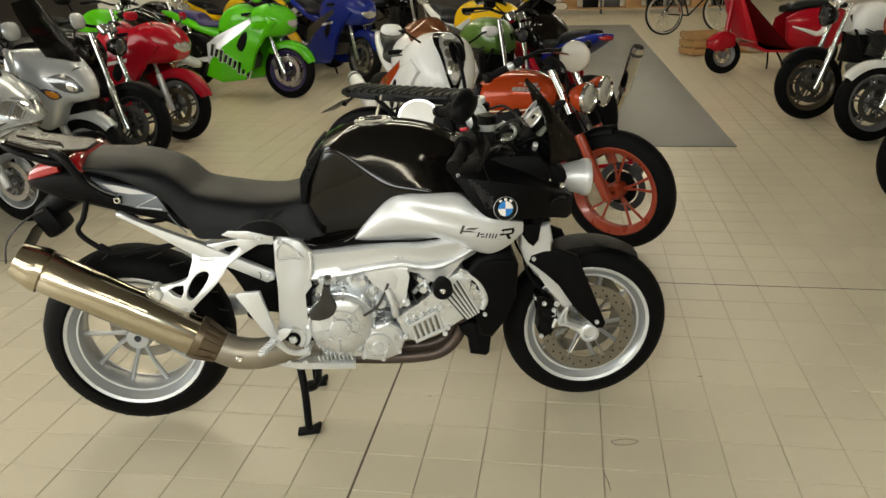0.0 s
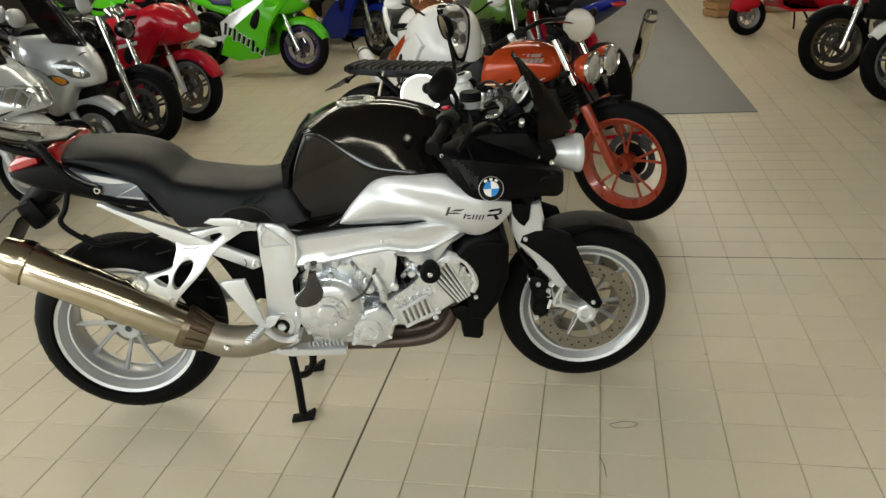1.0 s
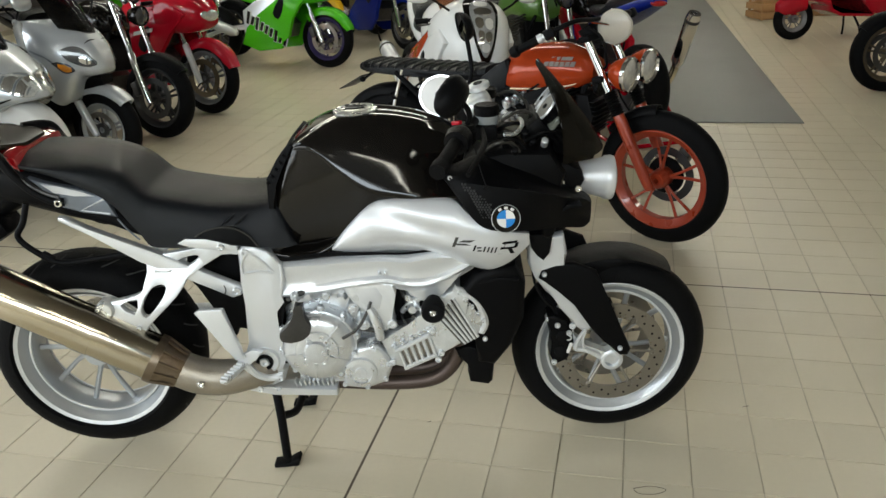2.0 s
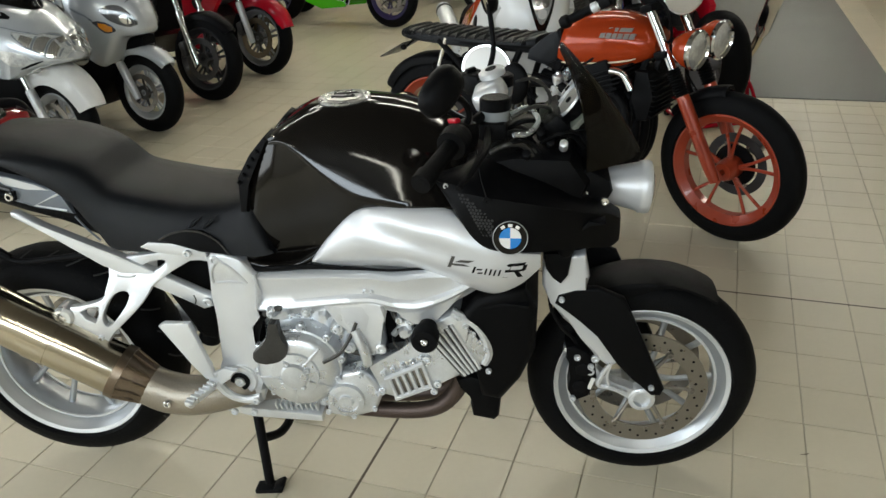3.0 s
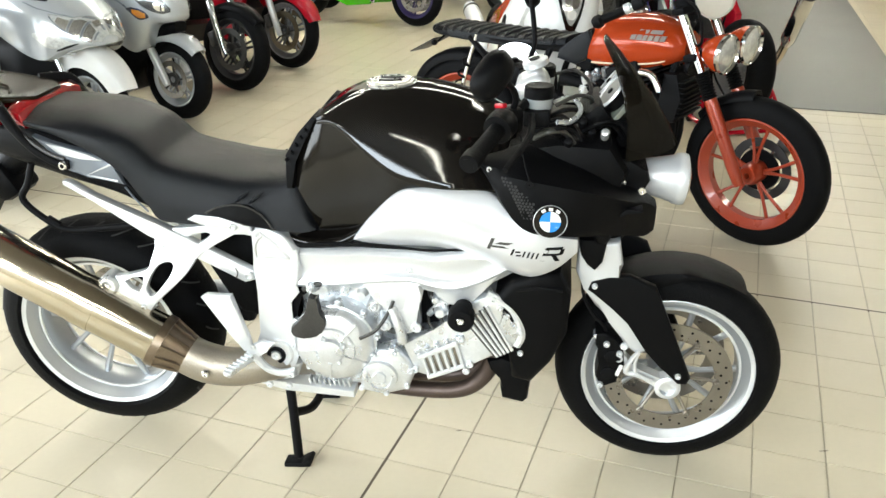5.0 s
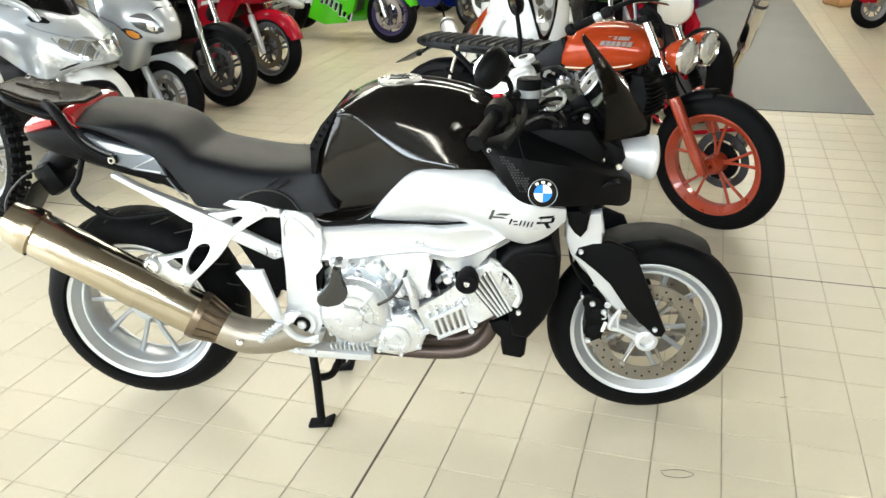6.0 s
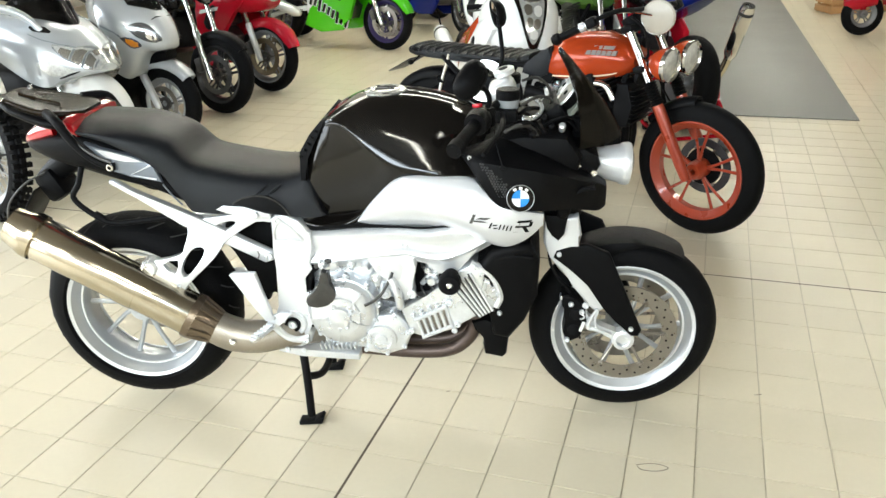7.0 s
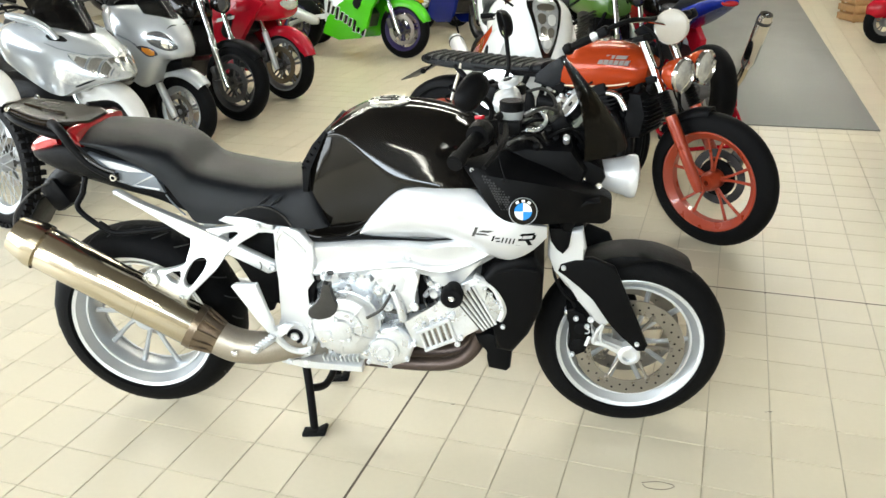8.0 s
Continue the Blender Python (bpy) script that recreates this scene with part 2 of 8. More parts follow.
def tube(bm, points, r, n=10, steps=5, cap=True):
    """A round bar along a smooth line; r: one radius or one for each point."""
    pts = curve(points, steps) if steps > 1 and len(points) > 2 else [Vector(p) for p in points]
    m = len(pts)
    if isinstance(r, (int, float)):
        rad = [r] * m
    else:
        rad = [float(np.interp(i / (m - 1) * (len(r) - 1), range(len(r)), r)) for i in range(m)]
    rows, side = [], None
    for i, p in enumerate(pts):
        way = (pts[min(i + 1, m - 1)] - pts[max(i - 1, 0)]).normalized()
        if side is None:
            side = way.cross(Vector((0.13, 0.31, 0.94))).normalized()
        side = (side - way * side.dot(way)).normalized()
        up = way.cross(side)
        rows.append([p + (side * math.cos(2 * math.pi * k / n) + up * math.sin(2 * math.pi * k / n)) * rad[i] for k in range(n)])
    return rings(bm, rows, cap)


def lathe(bm, profile, origin, axis=(0, 1, 0), n=40, closed=False):
    """Turns a profile of (along the axis, radius) round the axis through origin."""
    way = Vector(axis).normalized()
    side = way.orthogonal().normalized()
    up = way.cross(side)
    o = Vector(origin)
    rows = [[o + way * a + (side * math.cos(2 * math.pi * k / n) + up * math.sin(2 * math.pi * k / n)) * max(r, 0.0004) for k in range(n)] for a, r in profile]
    if closed:
        rows.append(rows[0])
        made = [[bm.verts.new(p) for p in row] for row in rows[:-1]]
        made.append(made[0])
        for a, b in zip(made, made[1:]):
            for i in range(n):
                bm.faces.new((a[i], a[(i + 1) % n], b[(i + 1) % n], b[i]))
        return bm
    return rings(bm, rows)


def box(bm, centre, size, bevel=0.006, turn=(0, 0, 0), segments=2):
    res = bmesh.ops.create_cube(bm, size=1)
    verts = res["verts"]
    m = pose(*centre, *turn) @ Matrix.Diagonal((*size, 1))
    bmesh.ops.transform(bm, matrix=m, verts=verts)
    if bevel:
        edges = list({e for v in verts for e in v.link_edges})
        bmesh.ops.bevel(bm, geom=edges, offset=bevel, segments=segments, affect="EDGES", profile=0.5, clamp_overlap=True)
    return bm


def ball(bm, centre, radii, turn=(0, 0, 0), u=20, v=12):
    bmesh.ops.create_uvsphere(bm, u_segments=u, v_segments=v, radius=1, matrix=pose(*centre, *turn) @ Matrix.Diagonal((*radii, 1)))
    return bm


def hull(bm, sections, power=2.6, n=28, steps=3):
    """A body along x from sections of (x, bottom, top, half width), with rounded cross sections."""
    line = curve([(x, zb, zt) for x, zb, zt, w in sections], steps)
    wide = curve([(x, w, 0) for x, zb, zt, w in sections], steps)
    rows = []
    for p, q in zip(line, wide):
        mid, h, w = (p.y + p.z) / 2, max((p.z - p.y) / 2, 0.002), max(q.y, 0.002)
        row = []
        for k in range(n):
            a = 2 * math.pi * k / n
            c, s = math.cos(a), math.sin(a)
            row.append((p.x, w * math.copysign(abs(c) ** (2 / power), c), mid + h * math.copysign(abs(s) ** (2 / power), s)))
        rows.append(row)
    return rings(bm, rows)


def shell(bm, sections, side, n=9, steps=3, thick=0.012):
    """A bulging side panel: sections of (x, bottom z, top z, y at bottom, y at middle, y at top)."""
    a = curve([s[:3] for s in sections], steps)
    b = curve([s[3:6] for s in sections], steps)
    rows = []
    for p, q in zip(a, b):
        out = []
        for k in range(n):
            u = k / (n - 1)
            y = q.x * (1 - u) * (1 - 2 * u) + q.y * 4 * u * (1 - u) + q.z * u * (2 * u - 1)
            out.append((p.x, side * y, p.y + (p.z - p.y) * u))
        rows.append(out + [(x, y - side * thick, z) for x, y, z in (out[-1], out[0])])
    return rings(bm, rows)


def profile_loft(bm, sections, steps=4):
    """A body along x, symmetric about its middle: sections of x and the half outline (y, z) from the top down."""
    count = len(sections[0][1])
    lines = [curve([(x, *half[i]) for x, half in sections], steps) for i in range(count)]
    rows = []
    for k in range(len(lines[0])):
        half = [line[k] for line in lines]
        right = curve([tuple(p) for p in half], 2)
        left = [Vector((p.x, -p.y, p.z)) for p in right]
        rows.append(list(left[::-1]) + [p for p in right[1:]])
    return rings(bm, rows)


def flat_bar(bm, line, half, y0, y1, bevel=0.004):
    """A flat bar along a line of (x, z), of varying half width, between two planes of y."""
    pts = [Vector((p[0], p[1])) for p in line]
    left, right = [], []
    for i, p in enumerate(pts):
        way = (pts[min(i + 1, len(pts) - 1)] - pts[max(i - 1, 0)]).normalized()
        side = Vector((-way.y, way.x)) * half[i]
        left.append((p.x + side.x, p.y + side.y))
        right.append((p.x - side.x, p.y - side.y))
    return prism(bm, left + right[::-1], y0, y1, bevel)


def pierced_plate(bm, outline, holes, y0, y1, bevel=0.003):
    """A cast plate between two planes of y: an outline of (x, z) with holes right through it."""
    edges = []
    for loop in (outline, *holes):
        line = curve([(x, z, 0) for x, z in loop], 2, True)
        verts = [bm.verts.new((p.x, y0, p.y)) for p in line]
        edges += [bm.edges.new((verts[i - 1], verts[i])) for i in range(len(verts))]
    bmesh.ops.triangle_fill(bm, use_beauty=True, use_dissolve=False, edges=edges)
    flat = bmesh.ops.extrude_face_region(bm, geom=list(bm.faces))
    bmesh.ops.translate(bm, vec=(0, y1 - y0, 0), verts=[v for v in flat["geom"] if isinstance(v, bmesh.types.BMVert)])
    bmesh.ops.recalc_face_normals(bm, faces=bm.faces)
    sharp = [e for e in bm.edges if len(e.link_faces) == 2 and e.calc_face_angle() > 1.2]
    bmesh.ops.bevel(bm, geom=sharp, offset=bevel, segments=2, affect="EDGES", profile=0.5, clamp_overlap=True)


def loft_patch(bm, sections, side, table, out=0.005, steps=4, n=12, m=8):
    """A thin piece on the skin of a profile_loft: rows of (x, from, to), counted along the half outline."""
    lines = [curve([(x, *half[i]) for x, half in sections], steps) for i in range(len(sections[0][1]))]

    def skin(x, j):
        row = []
        for line in lines:
            k = next((q for q in range(len(line) - 2) if (line[q].x - x) * (line[q + 1].x - x) <= 0), len(line) - 2)
            span = line[k + 1].x - line[k].x
            row.append(line[k].lerp(line[k + 1], min(max((x - line[k].x) / span, 0), 1) if span else 0))
        row = curve([tuple(p) for p in row], 2)
        u = min(max(j, 0), len(lines) - 1) * (len(row) - 1) / (len(lines) - 1)
        k = min(int(u), len(row) - 2)
        return row[k].lerp(row[k + 1], u - k)
    xs, a, c = zip(*table)
    rows = []
    for q in range(n + 1):
        x = xs[0] + (xs[-1] - xs[0]) * q / n
        step = 1 if xs[-1] > xs[0] else -1
        j0, j1 = (float(np.interp(x * step, [v * step for v in xs], z)) for z in (a, c))
        top, low = [], []
        for i in range(m + 1):
            j = j0 + (j1 - j0) * i / m
            p = skin(x, j)
            along, across = skin(x + 0.004, j) - skin(x - 0.004, j), skin(x, j + 0.05) - skin(x, j - 0.05)
            normal = along.cross(across).normalized()
            if normal.y * 1.0 + normal.z * 0.5 < 0:
                normal = -normal
            for d, line in ((out, top), (-0.004, low)):
                o = p + normal * d
                line.append(Vector((o.x, side * o.y, o.z)))
        rows.append(top + low[::-1])
    return rings(bm, rows)


def hull_patch(bm, sections, t0, t1, a0, a1, power=2.6, steps=3, out=0.006, n=10, m=8):
    """A thin piece that follows the skin of a hull: from t0 to t1 along it, from a0 to a1 degrees round it."""
    line = curve([(x, zb, zt) for x, zb, zt, w in sections], steps)
    wide = curve([(x, w, 0) for x, zb, zt, w in sections], steps)
    count = len(line) - 1

    def skin(t, a, d):
        i = min(int(t * count), count - 1)
        f = t * count - i
        p, q = line[i].lerp(line[i + 1], f), wide[i].lerp(wide[i + 1], f)
        c, s = math.cos(radians(a)), math.sin(radians(a))
        mid, h, w = (p.y + p.z) / 2, (p.z - p.y) / 2 + d, q.y + d
        return Vector((p.x + d * 0.5, w * math.copysign(abs(c) ** (2 / power), c), mid + h * math.copysign(abs(s) ** (2 / power), s)))
    rows = []
    for j in range(m + 1):
        v = j / m
        bulge = math.sin(math.pi * v) ** 0.6
        mid_t, half_t = (t0 + t1) / 2, (t1 - t0) / 2
        a = a0 + (a1 - a0) * v
        top = [skin(mid_t + half_t * (0.45 + 0.55 * bulge) * (2 * i / n - 1), a, out) for i in range(n + 1)]
        low = [skin(mid_t + half_t * (0.45 + 0.55 * bulge) * (2 * i / n - 1), a, -0.004) for i in range(n, -1, -1)]
        rows.append(top + low)
    return rings(bm, rows)


# ---- parts that all the motorcycles have ----
def wheel(parent, name, centre, radius, width, rim_radius, rim, spokes=5, style="pair", disc=0.0, discs=(-1,), disc_mat=None, disc_y=0.07, detail=1, lean=0.0, knobs=0):
    """A wheel that turns about y: tyre, rim with spokes and brake discs, each a mesh of its own."""
    x, y, z = centre
    hub = new(name)
    hub.parent = parent
    hub.location = centre
    hub.rotation_euler = (0, 0, radians(lean))
    hub.empty_display_size = 0.05
    n = 56 if detail else 36
    t = bmesh.new()
    side = radius - rim_radius
    prof = []
    for k in range(15):
        a = math.pi * k / 14
        c, s = math.cos(a), math.sin(a)
        prof.append((-width / 2 * math.copysign(abs(c) ** 0.85, c), rim_radius + side * (0.04 + 0.96 * s ** 0.95)))
    prof += [(width * 0.40, rim_radius - 0.006), (-width * 0.40, rim_radius - 0.006)]
    lathe(t, prof, (0, 0, 0), n=n, closed=True)
    if knobs:
        for k in range(knobs):
            a = 2 * math.pi * k / knobs
            for yy in (-0.036, 0.0, 0.036):
                aa = a + (math.pi / knobs if yy == 0 else 0)
                box(t, (math.cos(aa) * (radius + 0.004 - abs(yy) * 0.3), yy, math.sin(aa) * (radius + 0.004 - abs(yy) * 0.3)), (0.022, 0.026, 0.026), 0, (0, -math.degrees(aa), 0))
    tyre = part("tyre", t, RUBBER, hub)
    if detail and width > 0.15:
        g = bmesh.new()
        for k in range(26):
            a = 2 * math.pi * k / 26
            for sy in (-1, 1):
                line = [(width * 0.10 * sy, 0.0), (width * 0.24 * sy, 0.05), (width * 0.33 * sy, 0.11)]
                pts = []
                for yy, da in line:
                    c = (1 - min(abs(yy) / (width / 2), 1) ** 2.35) ** 0.47
                    rr = rim_radius + side * (0.04 + 0.96 * c) - 0.0016
                    pts.append((rr * math.cos(a + da), yy, rr * math.sin(a + da)))
                tube(g, pts, 0.0030, 5, 2)
        tagged(part("tread_groove", g, GROOVE, tyre), kind="stuff")
    r = bmesh.new()
    w = width * 0.42
    lathe(r, [(-w, rim_radius + 0.004), (-w, rim_radius - 0.012), (-w * 0.8, rim_radius - 0.022), (-w * 0.45, rim_radius - 0.042), (w * 0.45, rim_radius - 0.042),
              (w * 0.8, rim_radius - 0.022), (w, rim_radius - 0.012), (w, rim_radius + 0.004)], (0, 0, 0), n=n, closed=True)
    lathe(r, [(-0.055, 0.012), (-0.055, 0.036), (-0.03, 0.046), (0.03, 0.046), (0.055, 0.036), (0.055, 0.012)], (0, 0, 0), n=24, closed=True)
    outer = rim_radius - 0.036
    if style == "wire":
        for k in range(spokes):
            a = 2 * math.pi * k / spokes
            b = a + (0.55 if k % 2 else -0.55)
            yy = 0.03 if k % 4 < 2 else -0.03
            tube(r, [(0.035 * math.cos(b), yy, 0.035 * math.sin(b)), (outer * math.cos(a), 0, outer * math.sin(a))], 0.0022, 5, 1)
    else:
        for k in range(spokes):
            a = 2 * math.pi * k / spokes + 0.3
            arms = ((-0.16, 0.30), (0.16, -0.0)) if style == "pair" else ((-0.30, 0.05), (0.10, 0.22)) if style == "swirl" else ((-0.07, -0.20), (0.07, 0.20)) if style == "vee" else ((0, 0),)
            if style == "fork":
                a = 2 * math.pi * k / spokes - math.pi / 2
                arms = ((-0.30, -0.32), (0.08, 0.33))
            if style == "pair":
                arms = ((-0.14, -0.13), (0.14, 0.13))
            for a0, a1 in arms:
                p, q = Vector((math.cos(a + a0), 0, math.sin(a + a0))), Vector((math.cos(a + a1), 0, math.sin(a + a1)))
                half = 0.0085 if style == "fork" else 0.0075 if style == "vee" else 0.0095 if len(arms) > 1 else 0.02
                tube(r, [p * 0.040, p * (0.5 * outer) + (q - p) * 0.04, q * (outer + 0.004)], [half * 1.25, half * 0.85, half * 1.1], 8, 3)
    rim_ob = part("rim", r, rim, hub)
    if detail and rim is RIM_SILVER:
        for sy in (-1, 1):
            l = bmesh.new()
            lathe(l, [(sy * w, rim_radius + 0.004), (sy * (w + 0.004), rim_radius - 0.004), (sy * w, rim_radius - 0.014), (sy * (w - 0.004), rim_radius - 0.004)], (0, 0, 0), n=n, closed=True)
            part("rim_lip", l, ALU, rim_ob)
            l = bmesh.new()
            yy = sy * w * 0.62
            lathe(l, [(yy - 0.003, rim_radius - 0.034), (yy - 0.003, rim_radius - 0.040), (yy + 0.003, rim_radius - 0.040), (yy + 0.003, rim_radius - 0.034)], (0, 0, 0), n=n, closed=True)
            part("rim_bead", l, ALU, rim_ob)
    if disc:
        for s in discs:
            d = bmesh.new()
            lathe(d, [(s * disc_y - 0.0025, disc * 0.72), (s * disc_y - 0.0025, disc), (s * disc_y + 0.0025, disc), (s * disc_y + 0.0025, disc * 0.72)], (0, 0, 0), n=48, closed=True)
            ob = part("brake_disc", d, disc_mat or STEEL, hub)
            if detail:
                for k in range(6):
                    a = math.pi * 2 * k / 6
                    c = bmesh.new()
                    tube(c, [(0.035 * math.cos(a), s * disc_y * 0.8, 0.035 * math.sin(a)), (disc * 0.66 * math.cos(a), s * disc_y * 0.96, disc * 0.66 * math.sin(a)), (disc * 0.76 * math.cos(a), s * disc_y, disc * 0.76 * math.sin(a))], [0.006, 0.0045, 0.007], 7, 1)
                    part("carrier_arm", c, STEEL, ob)
                    bolt(ob, (disc * 0.75 * math.cos(a), s * (disc_y + 0.002), disc * 0.75 * math.sin(a)), 0.009, STEEL, s)
            else:
                c = bmesh.new()
                lathe(c, [(s * disc_y * 0.6, 0.02), (s * disc_y * 0.6, 0.045), (s * disc_y * 0.95, 0.045), (s * disc_y * 0.95, 0.02)], (0, 0, 0), n=18, closed=True)
                for k in range(5):
                    a = math.pi * 2 * k / 5
                    tube(c, [(0.04 * math.cos(a), s * disc_y * 0.8, 0.04 * math.sin(a)), (disc * 0.76 * math.cos(a + 0.15), s * disc_y, disc * 0.76 * math.sin(a + 0.15))], [0.009, 0.006], 6, 1)
                part("disc_carrier", c, DARK_STEEL, hub)
            if detail:
                h = bmesh.new()
                for k in range(40):
                    a = 2 * math.pi * k / 40
                    rr = disc * (0.82 if k % 2 else 0.91)
                    lathe(h, [(s * (disc_y + 0.0022), 0.0036), (s * (disc_y + 0.0032), 0.0036)], (rr * math.cos(a), 0, rr * math.sin(a)), n=6)
                part("disc_holes", h, BLACK_MATT, hub)
    return hub


def bolt(parent, place, r=0.009, mat=None, side=-1):
    b = bmesh.new()
    lathe(b, [(0, r * 0.3), (0, r), (0.006, r), (0.008, r * 0.8), (0.008, r * 0.5), (0.003, r * 0.45), (0.003, 0.0005)], place, (0, side, 0), 14)
    return part("bolt", b, mat or STEEL, parent)

# ---- the showroom ----
def slab(name, lo, hi, mat, label="", parent=None, bevel=0.0):
    b = bmesh.new()
    c = [(p + q) / 2 for p, q in zip(lo, hi)]
    box(b, c, [q - p for p, q in zip(lo, hi)], bevel)
    ob = part(name, b, mat, parent)
    if parent is None:
        tagged(ob, label, name.split("_")[0], kind="structure")
    elif label:
        ob["label"] = label
    return ob


X0, X1 = ROOM_X
Y0, Y1 = ROOM_Y
floor = slab("floor", (X0 - 0.2, Y0 - 0.2, -0.2), (X1 + 0.2, Y1 + 0.2, -0.003), GROUT, "cream glazed square floor tiles with thin brown joints")
slab("ceiling", (X0 - 0.2, Y0 - 0.2, CEIL), (X1 + 0.2, Y1 + 0.2, CEIL + 0.2), CEILING, "plain dark showroom ceiling")
slab("wall_east", (X1, Y0, 0), (X1 + 0.2, Y1, CEIL), WALL, "plain off-white painted wall")
slab("wall_north", (X0, Y1, 0), (X1, Y1 + 0.2, CEIL), WALL, "plain off-white painted wall")


def wall_with_windows(name, along, fixed, span, openings, label):
    """A wall from solid pieces round its openings, each with a frame and a pane."""
    thick = 0.2
    s0, s1 = span
    root = None

    def piece(a, b, z0, z1):
        nonlocal root
        lo, hi = ((a, fixed - thick, z0), (b, fixed, z1)) if along == "x" else ((fixed, a, z0), (fixed + thick, b, z1))
        ob = slab(name, lo, hi, WALL, label, root)
        root = root or ob

    at = s0
    for a, b, z0, z1 in openings:
        piece(at, a, 0, CEIL)
        piece(a, b, 0, z0)
        piece(a, b, z1, CEIL)
        at = b
    piece(at, s1, 0, CEIL)
    for k, (a, b, z0, z1) in enumerate(openings):
        f = bmesh.new()
        mid = fixed - thick / 2 if along == "x" else fixed + thick / 2

        def put(c, z, sc, sz):
            box(f, (c, mid, z) if along == "x" else (mid, c, z), (sc, 0.07, sz) if along == "x" else (0.07, sc, sz), 0.004)
        for c in (a + 0.03, (a + b) / 2, b - 0.03):
            put(c, (z0 + z1) / 2, 0.06, z1 - z0 - 0.13)
        for z in (z0 + 0.03, z1 - 0.03):
            put((a + b) / 2, z, b - a, 0.06)
        w = part("window_%s_%d" % (name[5:], k + 1), f, BLACK_MATT)
        tagged(w, "large showroom window in a dark metal frame", "window", kind="structure")
        g = bmesh.new()
        box(g, ((a + b) / 2, mid, (z0 + z1) / 2) if along == "x" else (mid, (a + b) / 2, (z0 + z1) / 2),
            (b - a, 0.008, z1 - z0) if along == "x" else (0.008, b - a, z1 - z0), 0)
        pane = part("pane", g, GLASS, w)
        pane.visible_shadow = False


wall_with_windows("wall_south", "x", Y0, (X0, X1), [(-6.5, 4.5, 2.9, 3.8)], "off-white wall with a high strip of windows")
wall_with_windows("wall_west", "y", X0 - 0.2, (Y0, Y1), [(-6.0, 3.0, 0.6, 3.3)], "off-white wall with a large shop window")
slab("pillar", (-3.84, 8.38, 0), (-2.91, 9.31, CEIL), WALL, "square off-white painted pillar")
slab("partition", (X0, 11.4, 0), (1.92, 11.6, CEIL), DARK_WALL, "dark brown partition behind the parked motorcycles")

# the grey runner that lies along the tiles
GRID = pose(0.039, -0.113, 0, 0, 0, -10.35)
PITCH = 0.1905
c = bmesh.new()
box(c, (0, 0, 0), (1.5, 9.8, 0.006), 0.002)
ob = part("runner", c, CARPET)
ob.matrix_world = Matrix.Translation((2.675, 3.595, 0.004)) @ pose(0, 0, 0, 0, 0, -9.1) @ Matrix.Translation((-0.75, 4.9, 0))
tagged(ob, "long grey sheet runner laid on the floor tiles", "runner", kind="structure")


def ceiling_light(place):
    root = thing("ceiling_light", pose(*place), "white twin-tube fluorescent ceiling light, switched on", "ceiling light", "ceiling lights")
    b = bmesh.new()
    box(b, (0, 0, -0.03), (2.4, 0.30, 0.06), 0.01)
    part("housing", b, WHITE_FLAT, root)
    for s in (-0.07, 0.07):
        b = bmesh.new()
        tube(b, [(-1.15, s, -0.085), (1.15, s, -0.085)], 0.018, 10, 1)
        part("tube", b, TUBE, root)
    return root


light = ceiling_light((-3.6, -4.6, CEIL))
for gx in (-3.6, 0.6, 4.8):
    for gy in (-4.6, 4.4, 8.4, 12.0, 15.5):
        if (gx, gy) != (-3.6, -4.6):
            copy_thing(light, pose(gx, gy, CEIL))
# two unseen extra lights, added only to brighten the far floor
for gy in (4.4, 8.4):
    copy_thing(light, pose(-1.5 - 0.6, gy + 1.6, CEIL))

# ---- the silver and black roadster on its centre stand ----
FRONT, REAR = (0.778, 0.008, 0.293), (-0.742, -0.012, 0.325)


# side panel: x, bottom z, top z, depth at the bottom, the middle and the top
SIDE_PANEL = [(0.004, 0.688, 0.695, 0.166, 0.171, 0.166), (0.046, 0.685, 0.752, 0.172, 0.190, 0.176), (0.114, 0.685, 0.820, 0.176, 0.215, 0.188), (0.176, 0.690, 0.836, 0.182, 0.228, 0.194), (0.25, 0.688, 0.838, 0.190, 0.240, 0.199),
              (0.325, 0.667, 0.836, 0.198, 0.248, 0.206), (0.364, 0.652, 0.806, 0.202, 0.250, 0.226), (0.42, 0.641, 0.768, 0.208, 0.243, 0.242), (0.475, 0.667, 0.756, 0.214, 0.234, 0.236), (0.52, 0.712, 0.744, 0.216, 0.219, 0.218)]


def panel_dent(x, z):
    f = min(max((x - 0.10) / 0.10, 0), 1) * min(max((0.42 - x) / 0.12, 0), 1)
    return 0.013 * f * math.exp(-((z - 0.806 + 0.26 * (x - 0.12)) / 0.022) ** 2)


def panel_depth(x, z):
    """How far the side panel's skin lies from the middle plane."""
    lo, hi, a, m, c = (float(np.interp(x, [q[0] for q in SIDE_PANEL], [q[n] for q in SIDE_PANEL])) for n in range(1, 6))
    u = min(max((z - lo) / (hi - lo), 0), 1)
    return a * (1 - u) * (1 - 2 * u) + m * 4 * u * (1 - u) + c * u * (2 * u - 1) - panel_dent(x, z)


